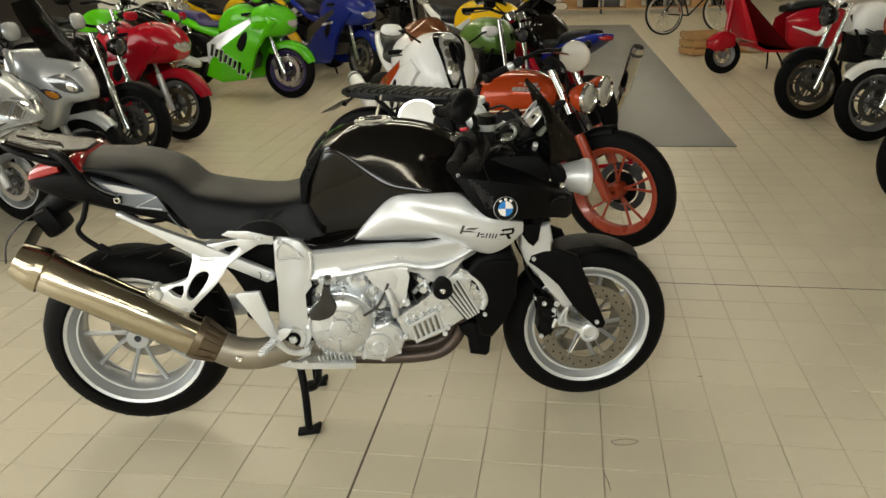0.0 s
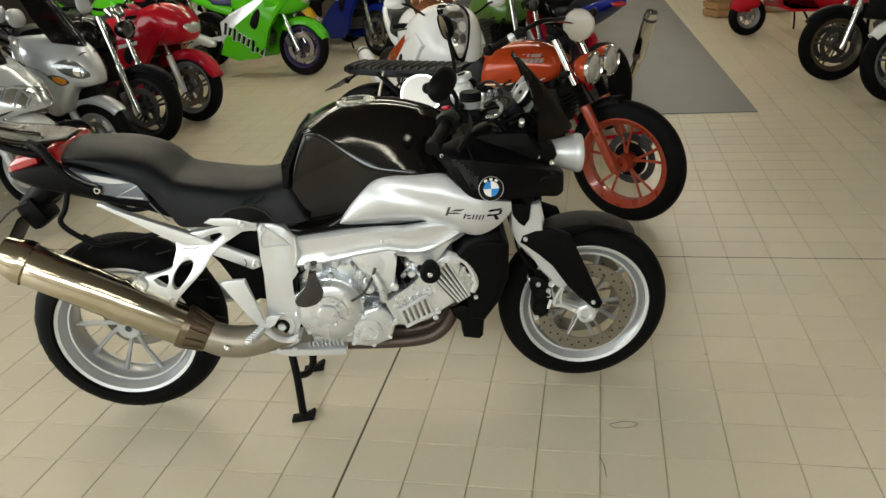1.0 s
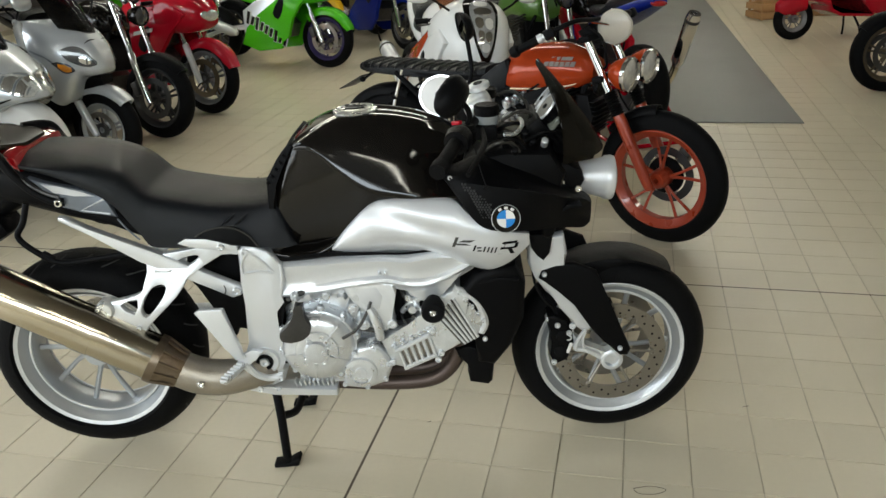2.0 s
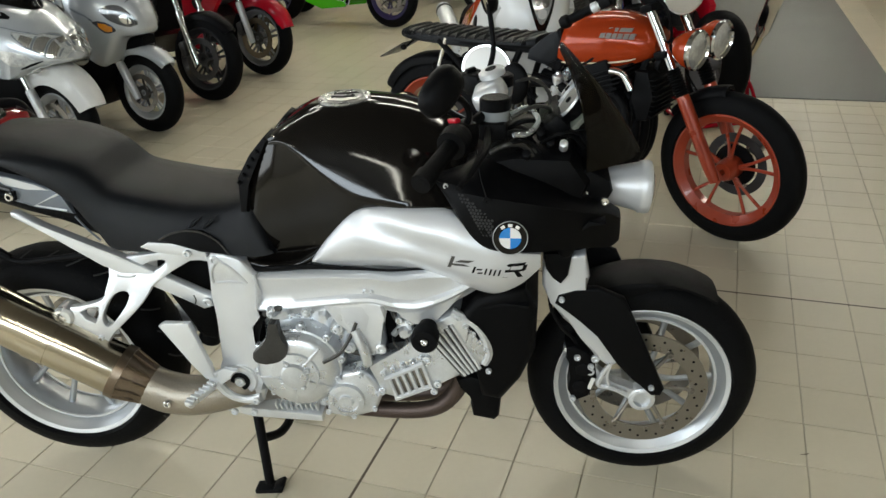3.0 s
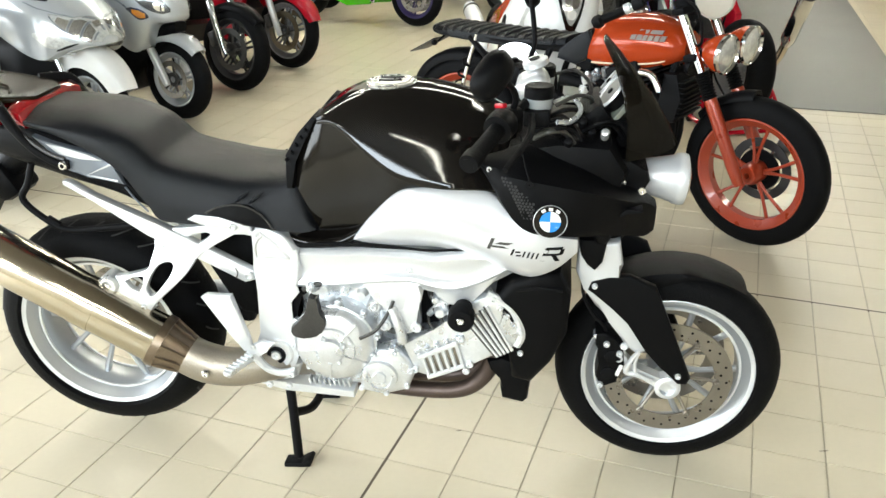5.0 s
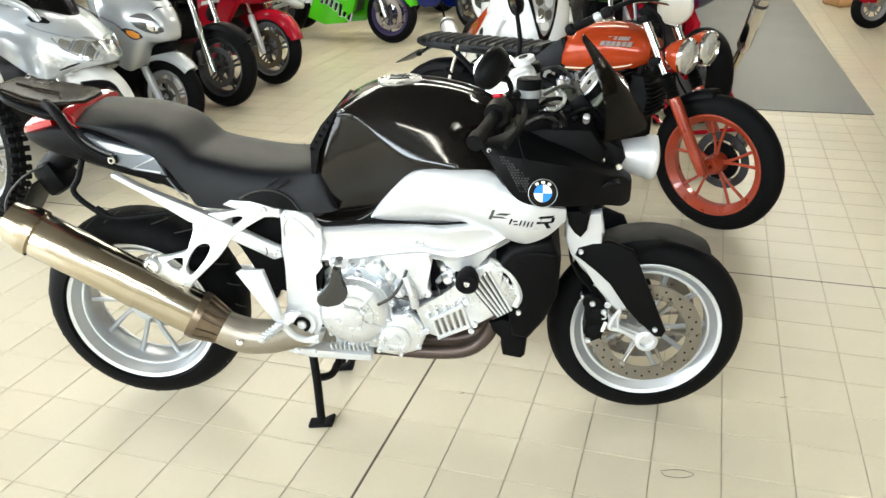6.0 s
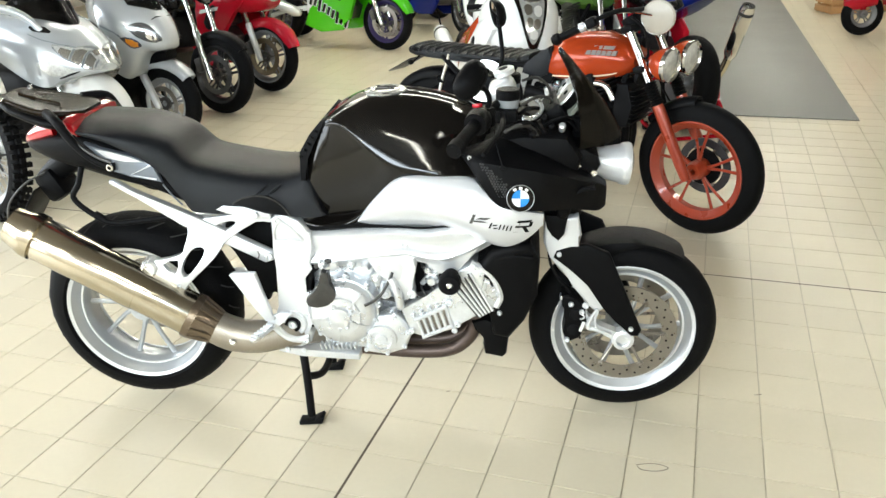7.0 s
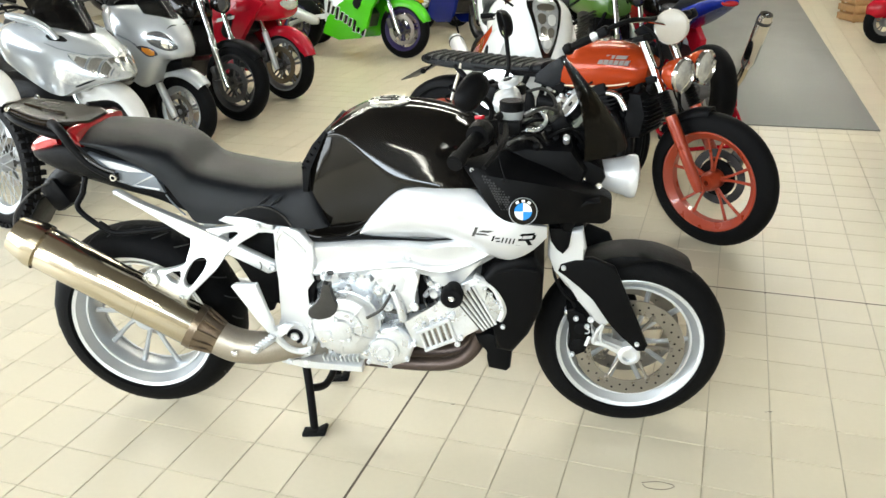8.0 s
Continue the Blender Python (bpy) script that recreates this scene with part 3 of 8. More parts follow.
def roadster():
    root = thing("motorcycle", pose(-0.009, 0, 0.011, 0.775, 0.58, 1.70), "silver and black naked motorcycle standing on its black centre stand", "motorcycle", "motorcycles")
    wheel(root, "front_wheel", FRONT, 0.287, 0.118, 0.221, RIM_SILVER, 5, "fork", 0.16, (-1, 1), STEEL, 0.066)
    wheel(root, "rear_wheel", REAR, 0.313, 0.182, 0.234, RIM_SILVER, 5, "fork", 0.13, (1,), STEEL, 0.07)

    # tank shell with a sharp side crease, knee panels below it and the filler cap
    b = bmesh.new()
    profile_loft(b, [
        (-0.120, [(0, 0.930), (0.04, 0.930), (0.075, 0.928), (0.096, 0.925), (0.102, 0.920), (0.096, 0.914), (0.06, 0.905)]),
        (-0.088, [(0, 0.965), (0.05, 0.965), (0.090, 0.963), (0.112, 0.958), (0.118, 0.951), (0.112, 0.944), (0.08, 0.93)]),
        (-0.045, [(0, 0.993), (0.06, 0.992), (0.106, 0.984), (0.130, 0.970), (0.136, 0.961), (0.130, 0.953), (0.09, 0.94)]),
        (-0.005, [(0, 1.012), (0.07, 1.008), (0.118, 0.991), (0.145, 0.957), (0.152, 0.941), (0.145, 0.933), (0.10, 0.92)]),
        (0.045, [(0, 1.024), (0.075, 1.018), (0.128, 0.988), (0.160, 0.926), (0.170, 0.900), (0.162, 0.892), (0.11, 0.885)]),
        (0.115, [(0, 1.028), (0.080, 1.018), (0.136, 0.974), (0.176, 0.890), (0.189, 0.857), (0.180, 0.848), (0.12, 0.845)]),
        (0.205, [(0, 1.018), (0.080, 1.007), (0.136, 0.955), (0.180, 0.876), (0.196, 0.845), (0.186, 0.836), (0.12, 0.83)]),
        (0.290, [(0, 0.993), (0.076, 0.981), (0.122, 0.930), (0.168, 0.866), (0.194, 0.841), (0.184, 0.832), (0.12, 0.825)]),
        (0.370, [(0, 0.950), (0.070, 0.940), (0.108, 0.900), (0.156, 0.856), (0.186, 0.838), (0.176, 0.830), (0.11, 0.82)]),
    ])
    tank = part("tank", b, BLACK_GLOSS, root, "glossy black tank with a sharp side crease", 26)
    b = bmesh.new()
    prism(b, [(-0.12, 0.68), (-0.12, 0.86), (-0.05, 0.945), (0.05, 0.90), (0.30, 0.83), (0.30, 0.70)], -0.10, 0.10, 0.01)
    part("tank_core", b, BLACK_SATIN, tank)
    b = bmesh.new()
    lathe(b, [(-0.02, 0.060), (0.000, 0.060), (0.0022, 0.057), (0.0022, 0.050), (0.0008, 0.048), (0.0008, 0.045), (0.003, 0.043), (0.0045, 0.028), (0.0035, 0.027), (0.0035, 0.001)], (0.072, 0, 1.0262), (-0.03, 0, 1), 40)
    cap = part("filler_cap", b, CAP_METAL, tank, "round brushed metal filler cap")
    b = bmesh.new()
    tube(b, [(0.045, -0.014, 1.0305), (0.07, -0.018, 1.0315), (0.098, -0.010, 1.0315)], 0.0022, 6)
    tube(b, [(0.045, 0.014, 1.0305), (0.07, 0.010, 1.0315), (0.098, 0.018, 1.0315)], 0.0022, 6)
    part("cap_lever", b, DARK_STEEL, cap)
    for s in (-1, 1):
        b = bmesh.new()
        shell(b, [(-0.178, 0.664, 0.694, 0.132, 0.137, 0.132), (-0.146, 0.655, 0.872, 0.140, 0.136, 0.112), (-0.118, 0.653, 0.925, 0.126, 0.141, 0.112), (-0.085, 0.653, 0.962, 0.125, 0.145, 0.116), (-0.055, 0.653, 0.970, 0.126, 0.149, 0.124), (0.0, 0.656, 0.936, 0.130, 0.154, 0.144),
                  (0.05, 0.662, 0.893, 0.142, 0.162, 0.163), (0.11, 0.672, 0.852, 0.158, 0.169, 0.180), (0.20, 0.690, 0.840, 0.160, 0.172, 0.186)], s, 17, 4, 0.05)
        knee = part("knee_panel", b, BLACK_GLOSS, tank, "glossy black knee panel", 30)
        b = bmesh.new()
        prism(b, [(-0.158, 0.80), (-0.156, 0.880), (-0.126, 0.930), (-0.092, 0.968), (-0.078, 0.962), (-0.108, 0.915), (-0.136, 0.866), (-0.138, 0.80)], s * 0.07, s * 0.146, 0.005, lambda x, y, z: (x, y - s * 0.20 * max(z - 0.84, 0), z))
        part("tank_pad", b, BLACK_MATT, tank, "black rubber edge behind the tank")
        for k in range(5):
            b = bmesh.new()
            box(b, (-0.150 + 0.011 * k, s * (0.142 - 0.004 * k), 0.872 + 0.017 * k), (0.006, 0.014, 0.010), 0.002, (0, -50, 0))
            part("pad_rib", b, BLACK_SATIN, tank)
        b = bmesh.new()
        tube(b, [(-0.172, s * 0.138, 0.674), (-0.112, s * 0.146, 0.664), (-0.045, s * 0.152, 0.670), (0.0, s * 0.154, 0.692), (0.04, s * 0.154, 0.725)], [0.008, 0.014, 0.014, 0.012, 0.006], 14)
        part("knee_edge", b, BLACK_GLOSS, knee)

    for s in (-1, 1):
        b = bmesh.new()
        shell(b, SIDE_PANEL, s, 21, 5)
        for v in b.verts:
            v.co.y -= s * panel_dent(v.co.x, v.co.z)
        panel = part("side_panel", b, SILVER, root, "silver side panel", 50)
        b = bmesh.new()
        skin = ((0.300, 0.896, 0.902, 0.910, 0.192, 0.198, 0.186), (0.346, 0.843, 0.893, 0.922, 0.240, 0.232, 0.178), (0.382, 0.795, 0.891, 0.934, 0.254, 0.248, 0.168), (0.425, 0.771, 0.887, 0.928, 0.258, 0.256, 0.160),
                (0.508, 0.763, 0.871, 0.898, 0.246, 0.248, 0.150), (0.566, 0.754, 0.851, 0.872, 0.213, 0.222, 0.140), (0.627, 0.738, 0.823, 0.838, 0.168, 0.178, 0.124), (0.670, 0.722, 0.801, 0.812, 0.130, 0.138, 0.112), (0.692, 0.728, 0.784, 0.792, 0.108, 0.116, 0.098))
        lines = []
        for a, c, dy, bulge in ((0.0, 0.0, -0.02, 0.0), (0.0, 0.0, 0.0, 0.0), (0.33, 0.0, 0.0, 0.006), (0.66, 0.0, 0.0, 0.006), (1.0, 0.0, 0.0, 0.0), (1.0, 0.35, 0.0, 0.010), (1.0, 0.7, 0.0, 0.010), (1.0, 1.0, 0.0, 0.0), (1.0, 1.0, -0.02, 0.0)):
            lines.append(curve([(x, s * (yb + (yc - yb) * a + (yt - yc) * c + dy + bulge), zb + (zc - zb) * a + (zt - zc) * c) for x, zb, zc, zt, yb, yc, yt in skin], 4))
        rings(b, [[line[k] for line in lines] for k in range(len(lines[0]))])
        shroud = part("radiator_shroud", b, BLACK_SATIN, root, "black satin fairing side", 24)
        # round badge: black ring and blue and white quarters
        by = s * 0.263
        way = (0.05, s, 0.16)
        b = bmesh.new()
        lathe(b, [(-0.01, 0.036), (0.006, 0.036), (0.009, 0.033), (0.009, 0.024), (0.006, 0.023)], (0.457, by, 0.806), way, 36)
        badge = part("badge", b, BLACK_GLOSS, shroud)
        b = bmesh.new()
        lathe(b, [(0.0090, 0.0346), (0.0100, 0.0354), (0.0090, 0.0362), (0.0075, 0.0360)], (0.457, by, 0.806), way, 36, True)
        part("badge_ring", b, ALU, badge)
        w = Vector(way).normalized()
        for a in (58, 90, 122):
            b = bmesh.new()
            o = Vector((0.457, by, 0.806)) + w * 0.0092 + Vector((math.cos(radians(a)) * 0.0285, 0, math.sin(radians(a)) * 0.0285))
            box(b, o, (0.009, 0.0016, 0.007), 0.0004, (0, 90 - a, 0))
            part("badge_mark", b, WHITE_FLAT, badge)
        e1 = Vector((1, 0, 0))
        e1 = (e1 - w * e1.dot(w)).normalized()
        e2 = w.cross(e1)
        for q in range(4):
            b = bmesh.new()
            o = Vector((0.457, by, 0.806)) + w * 0.0098
            ring = [bm_p for bm_p in [o] + [o + (e1 * math.cos(a) + e2 * math.sin(a)) * 0.0225 for a in [math.pi / 2 * q + math.pi / 2 * k / 6 for k in range(7)]]]
            b.faces.new([b.verts.new(p) for p in ring])
            part("badge_quarter", b, WHITE_FLAT if (q % 2 == 0) == (s < 0) else BADGE_BLUE, badge)
        # model marking as plain slanted bars
        bars_at = ((0.322, 0.722, 0.008, 0.026, 0.010), (0.338, 0.735, 0.030, 0.006, 0.014), (0.336, 0.727, 0.036, 0.005, -0.014), (0.374, 0.711, 0.005, 0.016, 0.006), (0.386, 0.709, 0.011, 0.004, 0.002), (0.384, 0.718, 0.012, 0.004, 0.002),
                   (0.400, 0.707, 0.004, 0.016, 0.005), (0.410, 0.706, 0.004, 0.016, 0.005), (0.419, 0.704, 0.004, 0.016, 0.005), (0.429, 0.703, 0.004, 0.016, 0.005),
                   (0.440, 0.697, 0.010, 0.034, 0.010), (0.451, 0.726, 0.036, 0.007, 0.003), (0.480, 0.713, 0.009, 0.014, 0.004), (0.450, 0.711, 0.036, 0.006, 0.002), (0.472, 0.695, 0.011, 0.016, -0.008))
        for k, (x0, z0, dx, dz, skew) in enumerate(bars_at):
            b = bmesh.new()
            across, up = 3, 2
            grid_pts = [[(x0 + dx * i / across + skew * j / up, z0 + dz * j / up) for i in range(across + 1)] for j in range(up + 1)]
            made = [[b.verts.new((x, s * (panel_depth(x, z) + 0.0014), z)) for x, z in row] for row in grid_pts]
            for j in range(up):
                for i in range(across):
                    b.faces.new((made[j][i], made[j][i + 1], made[j + 1][i + 1], made[j + 1][i]))
            part("marking", b, BLACK_MATT if k > 2 else DARK_STEEL, panel)
        # grille of small dark cells
        b = bmesh.new()
        for i in range(11):
            for j in range(13):
                x, z = 0.352 + 0.0072 * i + 0.0036 * (j % 2), 0.888 - 0.0066 * j
                if not (0.350 + (0.888 - z) * 0.66 < x < 0.366 + (0.888 - z) * 1.25 and x < 0.424):
                    continue
                lo, hi, y0, y1 = (float(np.interp(x, [q[0] for q in skin], [q[n] for q in skin])) for n in (1, 2, 4, 5))
                u = min(max((z - lo) / (hi - lo), 0), 1)
                y = y0 + (y1 - y0) * u + 0.024 * u * (1 - u)
                lathe(b, [(-0.006, 0.0030), (0.0022, 0.0030)], (x, s * y, z), (0, s, 0), 6)
        tagged(part("grille", b, MESH_GREY, shroud), kind="stuff")
        bolt(shroud, (0.322, s * 0.210, 0.897), 0.006, ALU, s)
        b = bmesh.new()
        flat_bar(b, [(0.592, 0.785), (0.622, 0.808), (0.655, 0.806)], [0.003, 0.004, 0.002], s * 0.14, s * 0.196, 0.002)
        part("facet", b, BLACK_SATIN, shroud)

    # seat with its two cushions
    b = bmesh.new()
    profile_loft(b, [(x, [(0, zt), (0.5 * wt, zt - 0.001), (0.84 * wt, zt - 0.012), (wt, zt - 0.012 - 0.22 * (zt - zl)), (0.5 * (wt + wb) + 0.004, zt - 0.62 * (zt - zl)), (wb, zl + 0.06 * (zt - zl)), (wb - 0.012, zl), (0.05, zl)]) for x, zt, zl, wt, wb in (
        (-0.868, 0.943, 0.932, 0.060, 0.070), (-0.850, 0.952, 0.931, 0.098, 0.108), (-0.80, 0.955, 0.925, 0.125, 0.134), (-0.72, 0.951, 0.909, 0.138, 0.146), (-0.655, 0.944, 0.884, 0.144, 0.152), (-0.600, 0.930, 0.855, 0.146, 0.154),
        (-0.555, 0.913, 0.816, 0.144, 0.154), (-0.527, 0.895, 0.776, 0.142, 0.156), (-0.502, 0.868, 0.742, 0.146, 0.158), (-0.478, 0.847, 0.708, 0.150, 0.160), (-0.43, 0.834, 0.704, 0.152, 0.164), (-0.39, 0.827, 0.704, 0.152, 0.166), (-0.31, 0.815, 0.712, 0.150, 0.168), (-0.23, 0.812, 0.706, 0.144, 0.168),
        (-0.170, 0.822, 0.699, 0.148, 0.168), (-0.146, 0.830, 0.699, 0.148, 0.168), (-0.124, 0.806, 0.699, 0.150, 0.167), (-0.104, 0.756, 0.702, 0.152, 0.166), (-0.088, 0.714, 0.706, 0.150, 0.160))], 4)
    part("seat", b, SEAT_VINYL, root, "stepped black vinyl seat", 60)

    for s in (-1, 1):
        b = bmesh.new()
        prism(b, [(-0.354, 0.737), (-0.325, 0.753), (-0.288, 0.762), (-0.250, 0.759), (-0.214, 0.738), (-0.190, 0.702), (-0.247, 0.713), (-0.325, 0.733)], s * 0.12, s * 0.172, 0.003, None, 2)
        part("side_cover", b, BLACK_SATIN, root)
        b = bmesh.new()
        tube(b, [(-0.354, s * 0.171, 0.738), (-0.325, s * 0.171, 0.754), (-0.288, s * 0.171, 0.763), (-0.250, s * 0.171, 0.760), (-0.214, s * 0.171, 0.739), (-0.190, s * 0.170, 0.703)], 0.0024, 6)
        part("cover_edge", b, DARK_STEEL, root)
        for x in (-0.285, -0.250):
            b = bmesh.new()
            tube(b, [(x, s * 0.1560, 0.762), (x + 0.014, s * 0.1555, 0.775), (x + 0.036, s * 0.1510, 0.792)], [0.0012, 0.005, 0.0012], 6)
            part("seat_crease", b, SEAT_VINYL, root)

    # tail cowl, lamp, rack and grab rails
    b = bmesh.new()
    hull(b, [(-1.0, 0.868, 0.884, 0.05), (-0.976, 0.855, 0.905, 0.082), (-0.905, 0.826, 0.928, 0.112), (-0.80, 0.798, 0.934, 0.130), (-0.69, 0.770, 0.900, 0.140), (-0.60, 0.750, 0.855, 0.143), (-0.54, 0.730, 0.79, 0.140), (-0.50, 0.715, 0.75, 0.135)], 3.4, 32, 3)
    tail = part("tail_cowl", b, BLACK_SATIN, root, "black tail cowl", 50)
    b = bmesh.new()
    hull(b, [(-0.992, 0.880, 0.894, 0.070), (-0.965, 0.884, 0.926, 0.098), (-0.910, 0.896, 0.956, 0.118), (-0.872, 0.910, 0.960, 0.126)], 3.6, 24, 3)
    part("tail_lamp", b, RED_LENS, tail, "red tail lamp")
    b = bmesh.new()
    hull(b, [(-0.842, 0.925, 0.968, 0.125), (-0.826, 0.918, 0.972, 0.135), (-0.802, 0.914, 0.962, 0.138), (-0.795, 0.912, 0.935, 0.136)], 4, 20, 2)
    part("lamp_base", b, RED_LENS, tail, "red lamp housing below the rack")
    for s in (-1, 1):
        b = bmesh.new()
        prism(b, [(-0.775, 0.905), (-0.737, 0.890), (-0.637, 0.866), (-0.587, 0.846), (-0.572, 0.815), (-0.560, 0.790), (-0.647, 0.806), (-0.698, 0.820), (-0.720, 0.850)], s * 0.125, s * 0.1475, 0.004)
        part("tail_panel", b, STRIPE_GREY, tail, "grey and silver tail panel")
        b = bmesh.new()
        prism(b, [(-0.742, 0.887), (-0.700, 0.880), (-0.640, 0.863), (-0.606, 0.850), (-0.660, 0.852), (-0.712, 0.862)], s * 0.140, s * 0.1495, 0.001)
        part("tail_stripe", b, SILVER, tail)
        b = bmesh.new()
        tube(b, [(-0.585, s * 0.1485, 0.842), (-0.650, s * 0.1485, 0.812), (-0.575, s * 0.1485, 0.800)], 0.0030, 6, 1)
        part("tail_stripe", b, SILVER, tail)
        b = bmesh.new()
        tube(b, [(-0.56, s * 0.146, 0.785), (-0.54, s * 0.146, 0.755), (-0.512, s * 0.144, 0.722)], 0.0025, 6, 2)
        part("tail_edge", b, STRIPE_GREY, tail)
        b = bmesh.new()
        tube(b, [(-0.89, s * 0.10, 0.975), (-0.838, s * 0.150, 0.968), (-0.808, s * 0.158, 0.925), (-0.768, s * 0.158, 0.875), (-0.72, s * 0.155, 0.843), (-0.690, s * 0.152, 0.838)], [0.015, 0.014, 0.012, 0.010, 0.010, 0.012], 10)
        part("grab_rail", b, BLACK_MATT, tail)
        b = bmesh.new()
        tube(b, [(-0.87, s * 0.12, 0.985), (-0.822, s * 0.150, 0.955), (-0.785, s * 0.156, 0.905), (-0.74, s * 0.154, 0.868), (-0.700, s * 0.150, 0.850)], 0.006, 8)
        part("grab_rail", b, DARK_STEEL, tail)
        bolt(tail, (-0.700, s * 0.158, 0.838), 0.011, CHROME, s)
        b = bmesh.new()
        tube(b, [(-0.80, s * 0.135, 0.83), (-0.815, s * 0.145, 0.78), (-0.835, s * 0.15, 0.742), (-0.80, s * 0.15, 0.700), (-0.735, s * 0.15, 0.664), (-0.64, s * 0.148, 0.672), (-0.545, s * 0.14, 0.684)], 0.0085, 10)
        part("pannier_rail", b, BLACK_MATT, tail)
        b = bmesh.new()
        box(b, (-0.765, s * 0.15, 0.684), (0.035, 0.012, 0.014), 0.002, (0, 35, 0))
        part("rail_tab", b, BLACK_MATT, tail)
    b = bmesh.new()
    hull(b, [(-1.058, 1.003, 1.011, 0.040), (-1.044, 0.997, 1.014, 0.066), (-0.955, 0.974, 0.995, 0.100), (-0.89, 0.964, 0.984, 0.104), (-0.835, 0.962, 0.979, 0.088), (-0.805, 0.965, 0.974, 0.055)], 5, 32, 3)
    rack = part("rack", b, RACK_BROWN, tail, "flat glossy dark brown luggage bridge", 50)
    b = bmesh.new()
    tube(b, [(-1.02, -0.01, 1.0105), (-0.95, -0.022, 0.9975), (-0.89, -0.028, 0.9875), (-0.868, -0.06, 0.983)], 0.003, 6)
    part("rack_rib", b, RACK_BROWN, rack)
    for s in (-1, 1):
        b = bmesh.new()
        tube(b, [(-1.045, s * 0.066, 0.994), (-1.00, s * 0.098, 0.984), (-0.93, s * 0.113, 0.962), (-0.875, s * 0.118, 0.949), (-0.835, s * 0.108, 0.948)], [0.008, 0.011, 0.012, 0.014, 0.010], 10)
        part("rack_rail", b, BLACK_SATIN, rack)
        bolt(rack, (-1.035, s * 0.072, 1.010), 0.007, CHROME, s)
    # number plate holder
    b = bmesh.new()
    tube(b, [(-0.86, 0, 0.84), (-0.93, 0, 0.795), (-1.0, 0, 0.745)], [0.05, 0.04, 0.03], 10)
    box(b, (-0.965, 0, 0.735), (0.07, 0.11, 0.10), 0.02, (0, -30, 0))
    holder = part("plate_holder", b, BLACK_SATIN, tail)
    b = bmesh.new()
    box(b, (-1.045, 0, 0.665), (0.005, 0.17, 0.17), 0.002, (0, 35, 0))
    part("plate_bracket", b, BLACK_MATT, holder)
    b = bmesh.new()
    tube(b, [(-0.97, -0.05, 0.78), (-1.03, -0.07, 0.75), (-1.085, -0.085, 0.69), (-1.10, -0.09, 0.62)], 0.0032, 8)
    part("plate_stay", b, DARK_STEEL, holder)

    # main frame
    for s in (-1, 1):
        b = bmesh.new()
        prism(b, [(-0.236, 0.706), (-0.205, 0.712), (-0.172, 0.690), (-0.133, 0.656), (-0.128, 0.600), (-0.136, 0.562), (-0.152, 0.548), (-0.163, 0.51), (-0.176, 0.42), (-0.168, 0.352), (-0.152, 0.328), (-0.166, 0.288), (-0.20, 0.270),
                  (-0.262, 0.285), (-0.278, 0.310), (-0.262, 0.350), (-0.252, 0.415), (-0.247, 0.537), (-0.250, 0.602), (-0.250, 0.690)], s * 0.105, s * 0.172, 0.014, None, 4)
        frame_side = part("frame", b, ALU, root, "silver cast aluminium frame", 45)
        # the spar runs forward and outward, with a rolled ridge along its lower edge
        stations = ((-0.142, 0.653, 0.566, 0.168), (-0.09, 0.659, 0.573, 0.176), (-0.025, 0.667, 0.586, 0.186), (0.05, 0.677, 0.604, 0.198), (0.11, 0.682, 0.616, 0.207), (0.150, 0.684, 0.620, 0.212),
                    (0.20, 0.680, 0.610, 0.215), (0.25, 0.688, 0.608, 0.214), (0.30, 0.690, 0.624, 0.209), (0.345, 0.686, 0.646, 0.203), (0.378, 0.680, 0.664, 0.196))
        lines = []
        for dy0, u, dz in ((-0.075, 1, -0.004), (-0.022, 1, 0.0), (-0.008, 1, -0.003), (0.0, 1, -0.012), (-0.002, 0.65, 0), (-0.008, 0.38, 0), (-0.006, 0.16, 0), (0.004, 0.0, 0.004), (0.006, 0.0, -0.004), (0.0, 0, -0.012), (-0.010, 0, -0.018), (-0.015, 0, -0.030), (-0.075, 0, -0.030)):
            lines.append(curve([(x, s * (y + dy0), zb + (zt - zb) * u + dz) for x, zt, zb, y in stations], 4))
        b = bmesh.new()
        rings(b, [[line[k] for line in lines] for k in range(len(lines[0]))])
        part("spar", b, ALU, frame_side, "", 40)
        b = bmesh.new()
        tube(b, [(-0.139, s * 0.171, 0.655), (-0.136, s * 0.176, 0.62), (-0.140, s * 0.176, 0.585), (-0.146, s * 0.171, 0.560)], 0.0045, 8)
        part("seam", b, ALU, frame_side)
        # solid strips paint gap shade on the spar top and the upright's inner edge
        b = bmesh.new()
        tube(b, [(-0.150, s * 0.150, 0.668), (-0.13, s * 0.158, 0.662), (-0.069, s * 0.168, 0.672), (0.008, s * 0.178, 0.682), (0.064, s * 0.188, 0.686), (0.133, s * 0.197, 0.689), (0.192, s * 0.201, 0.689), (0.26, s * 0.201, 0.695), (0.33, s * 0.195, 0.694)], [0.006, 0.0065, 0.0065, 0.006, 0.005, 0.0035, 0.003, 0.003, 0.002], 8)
        part("gap_shade", b, BLACK_SATIN, frame_side)
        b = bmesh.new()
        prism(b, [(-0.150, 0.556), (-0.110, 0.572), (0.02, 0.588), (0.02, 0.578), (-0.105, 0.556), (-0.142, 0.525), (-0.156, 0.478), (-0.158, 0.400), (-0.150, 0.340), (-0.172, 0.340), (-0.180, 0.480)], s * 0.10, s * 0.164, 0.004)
        part("gap_shade", b, BLACK_SATIN, frame_side)
        b = bmesh.new()
        prism(b, [(-0.236, 0.668), (-0.205, 0.684), (-0.172, 0.640), (-0.232, 0.634)], s * 0.1700, s * 0.1728, 0.001)
        part("frame_pocket", b, CAST, frame_side)
        b = bmesh.new()
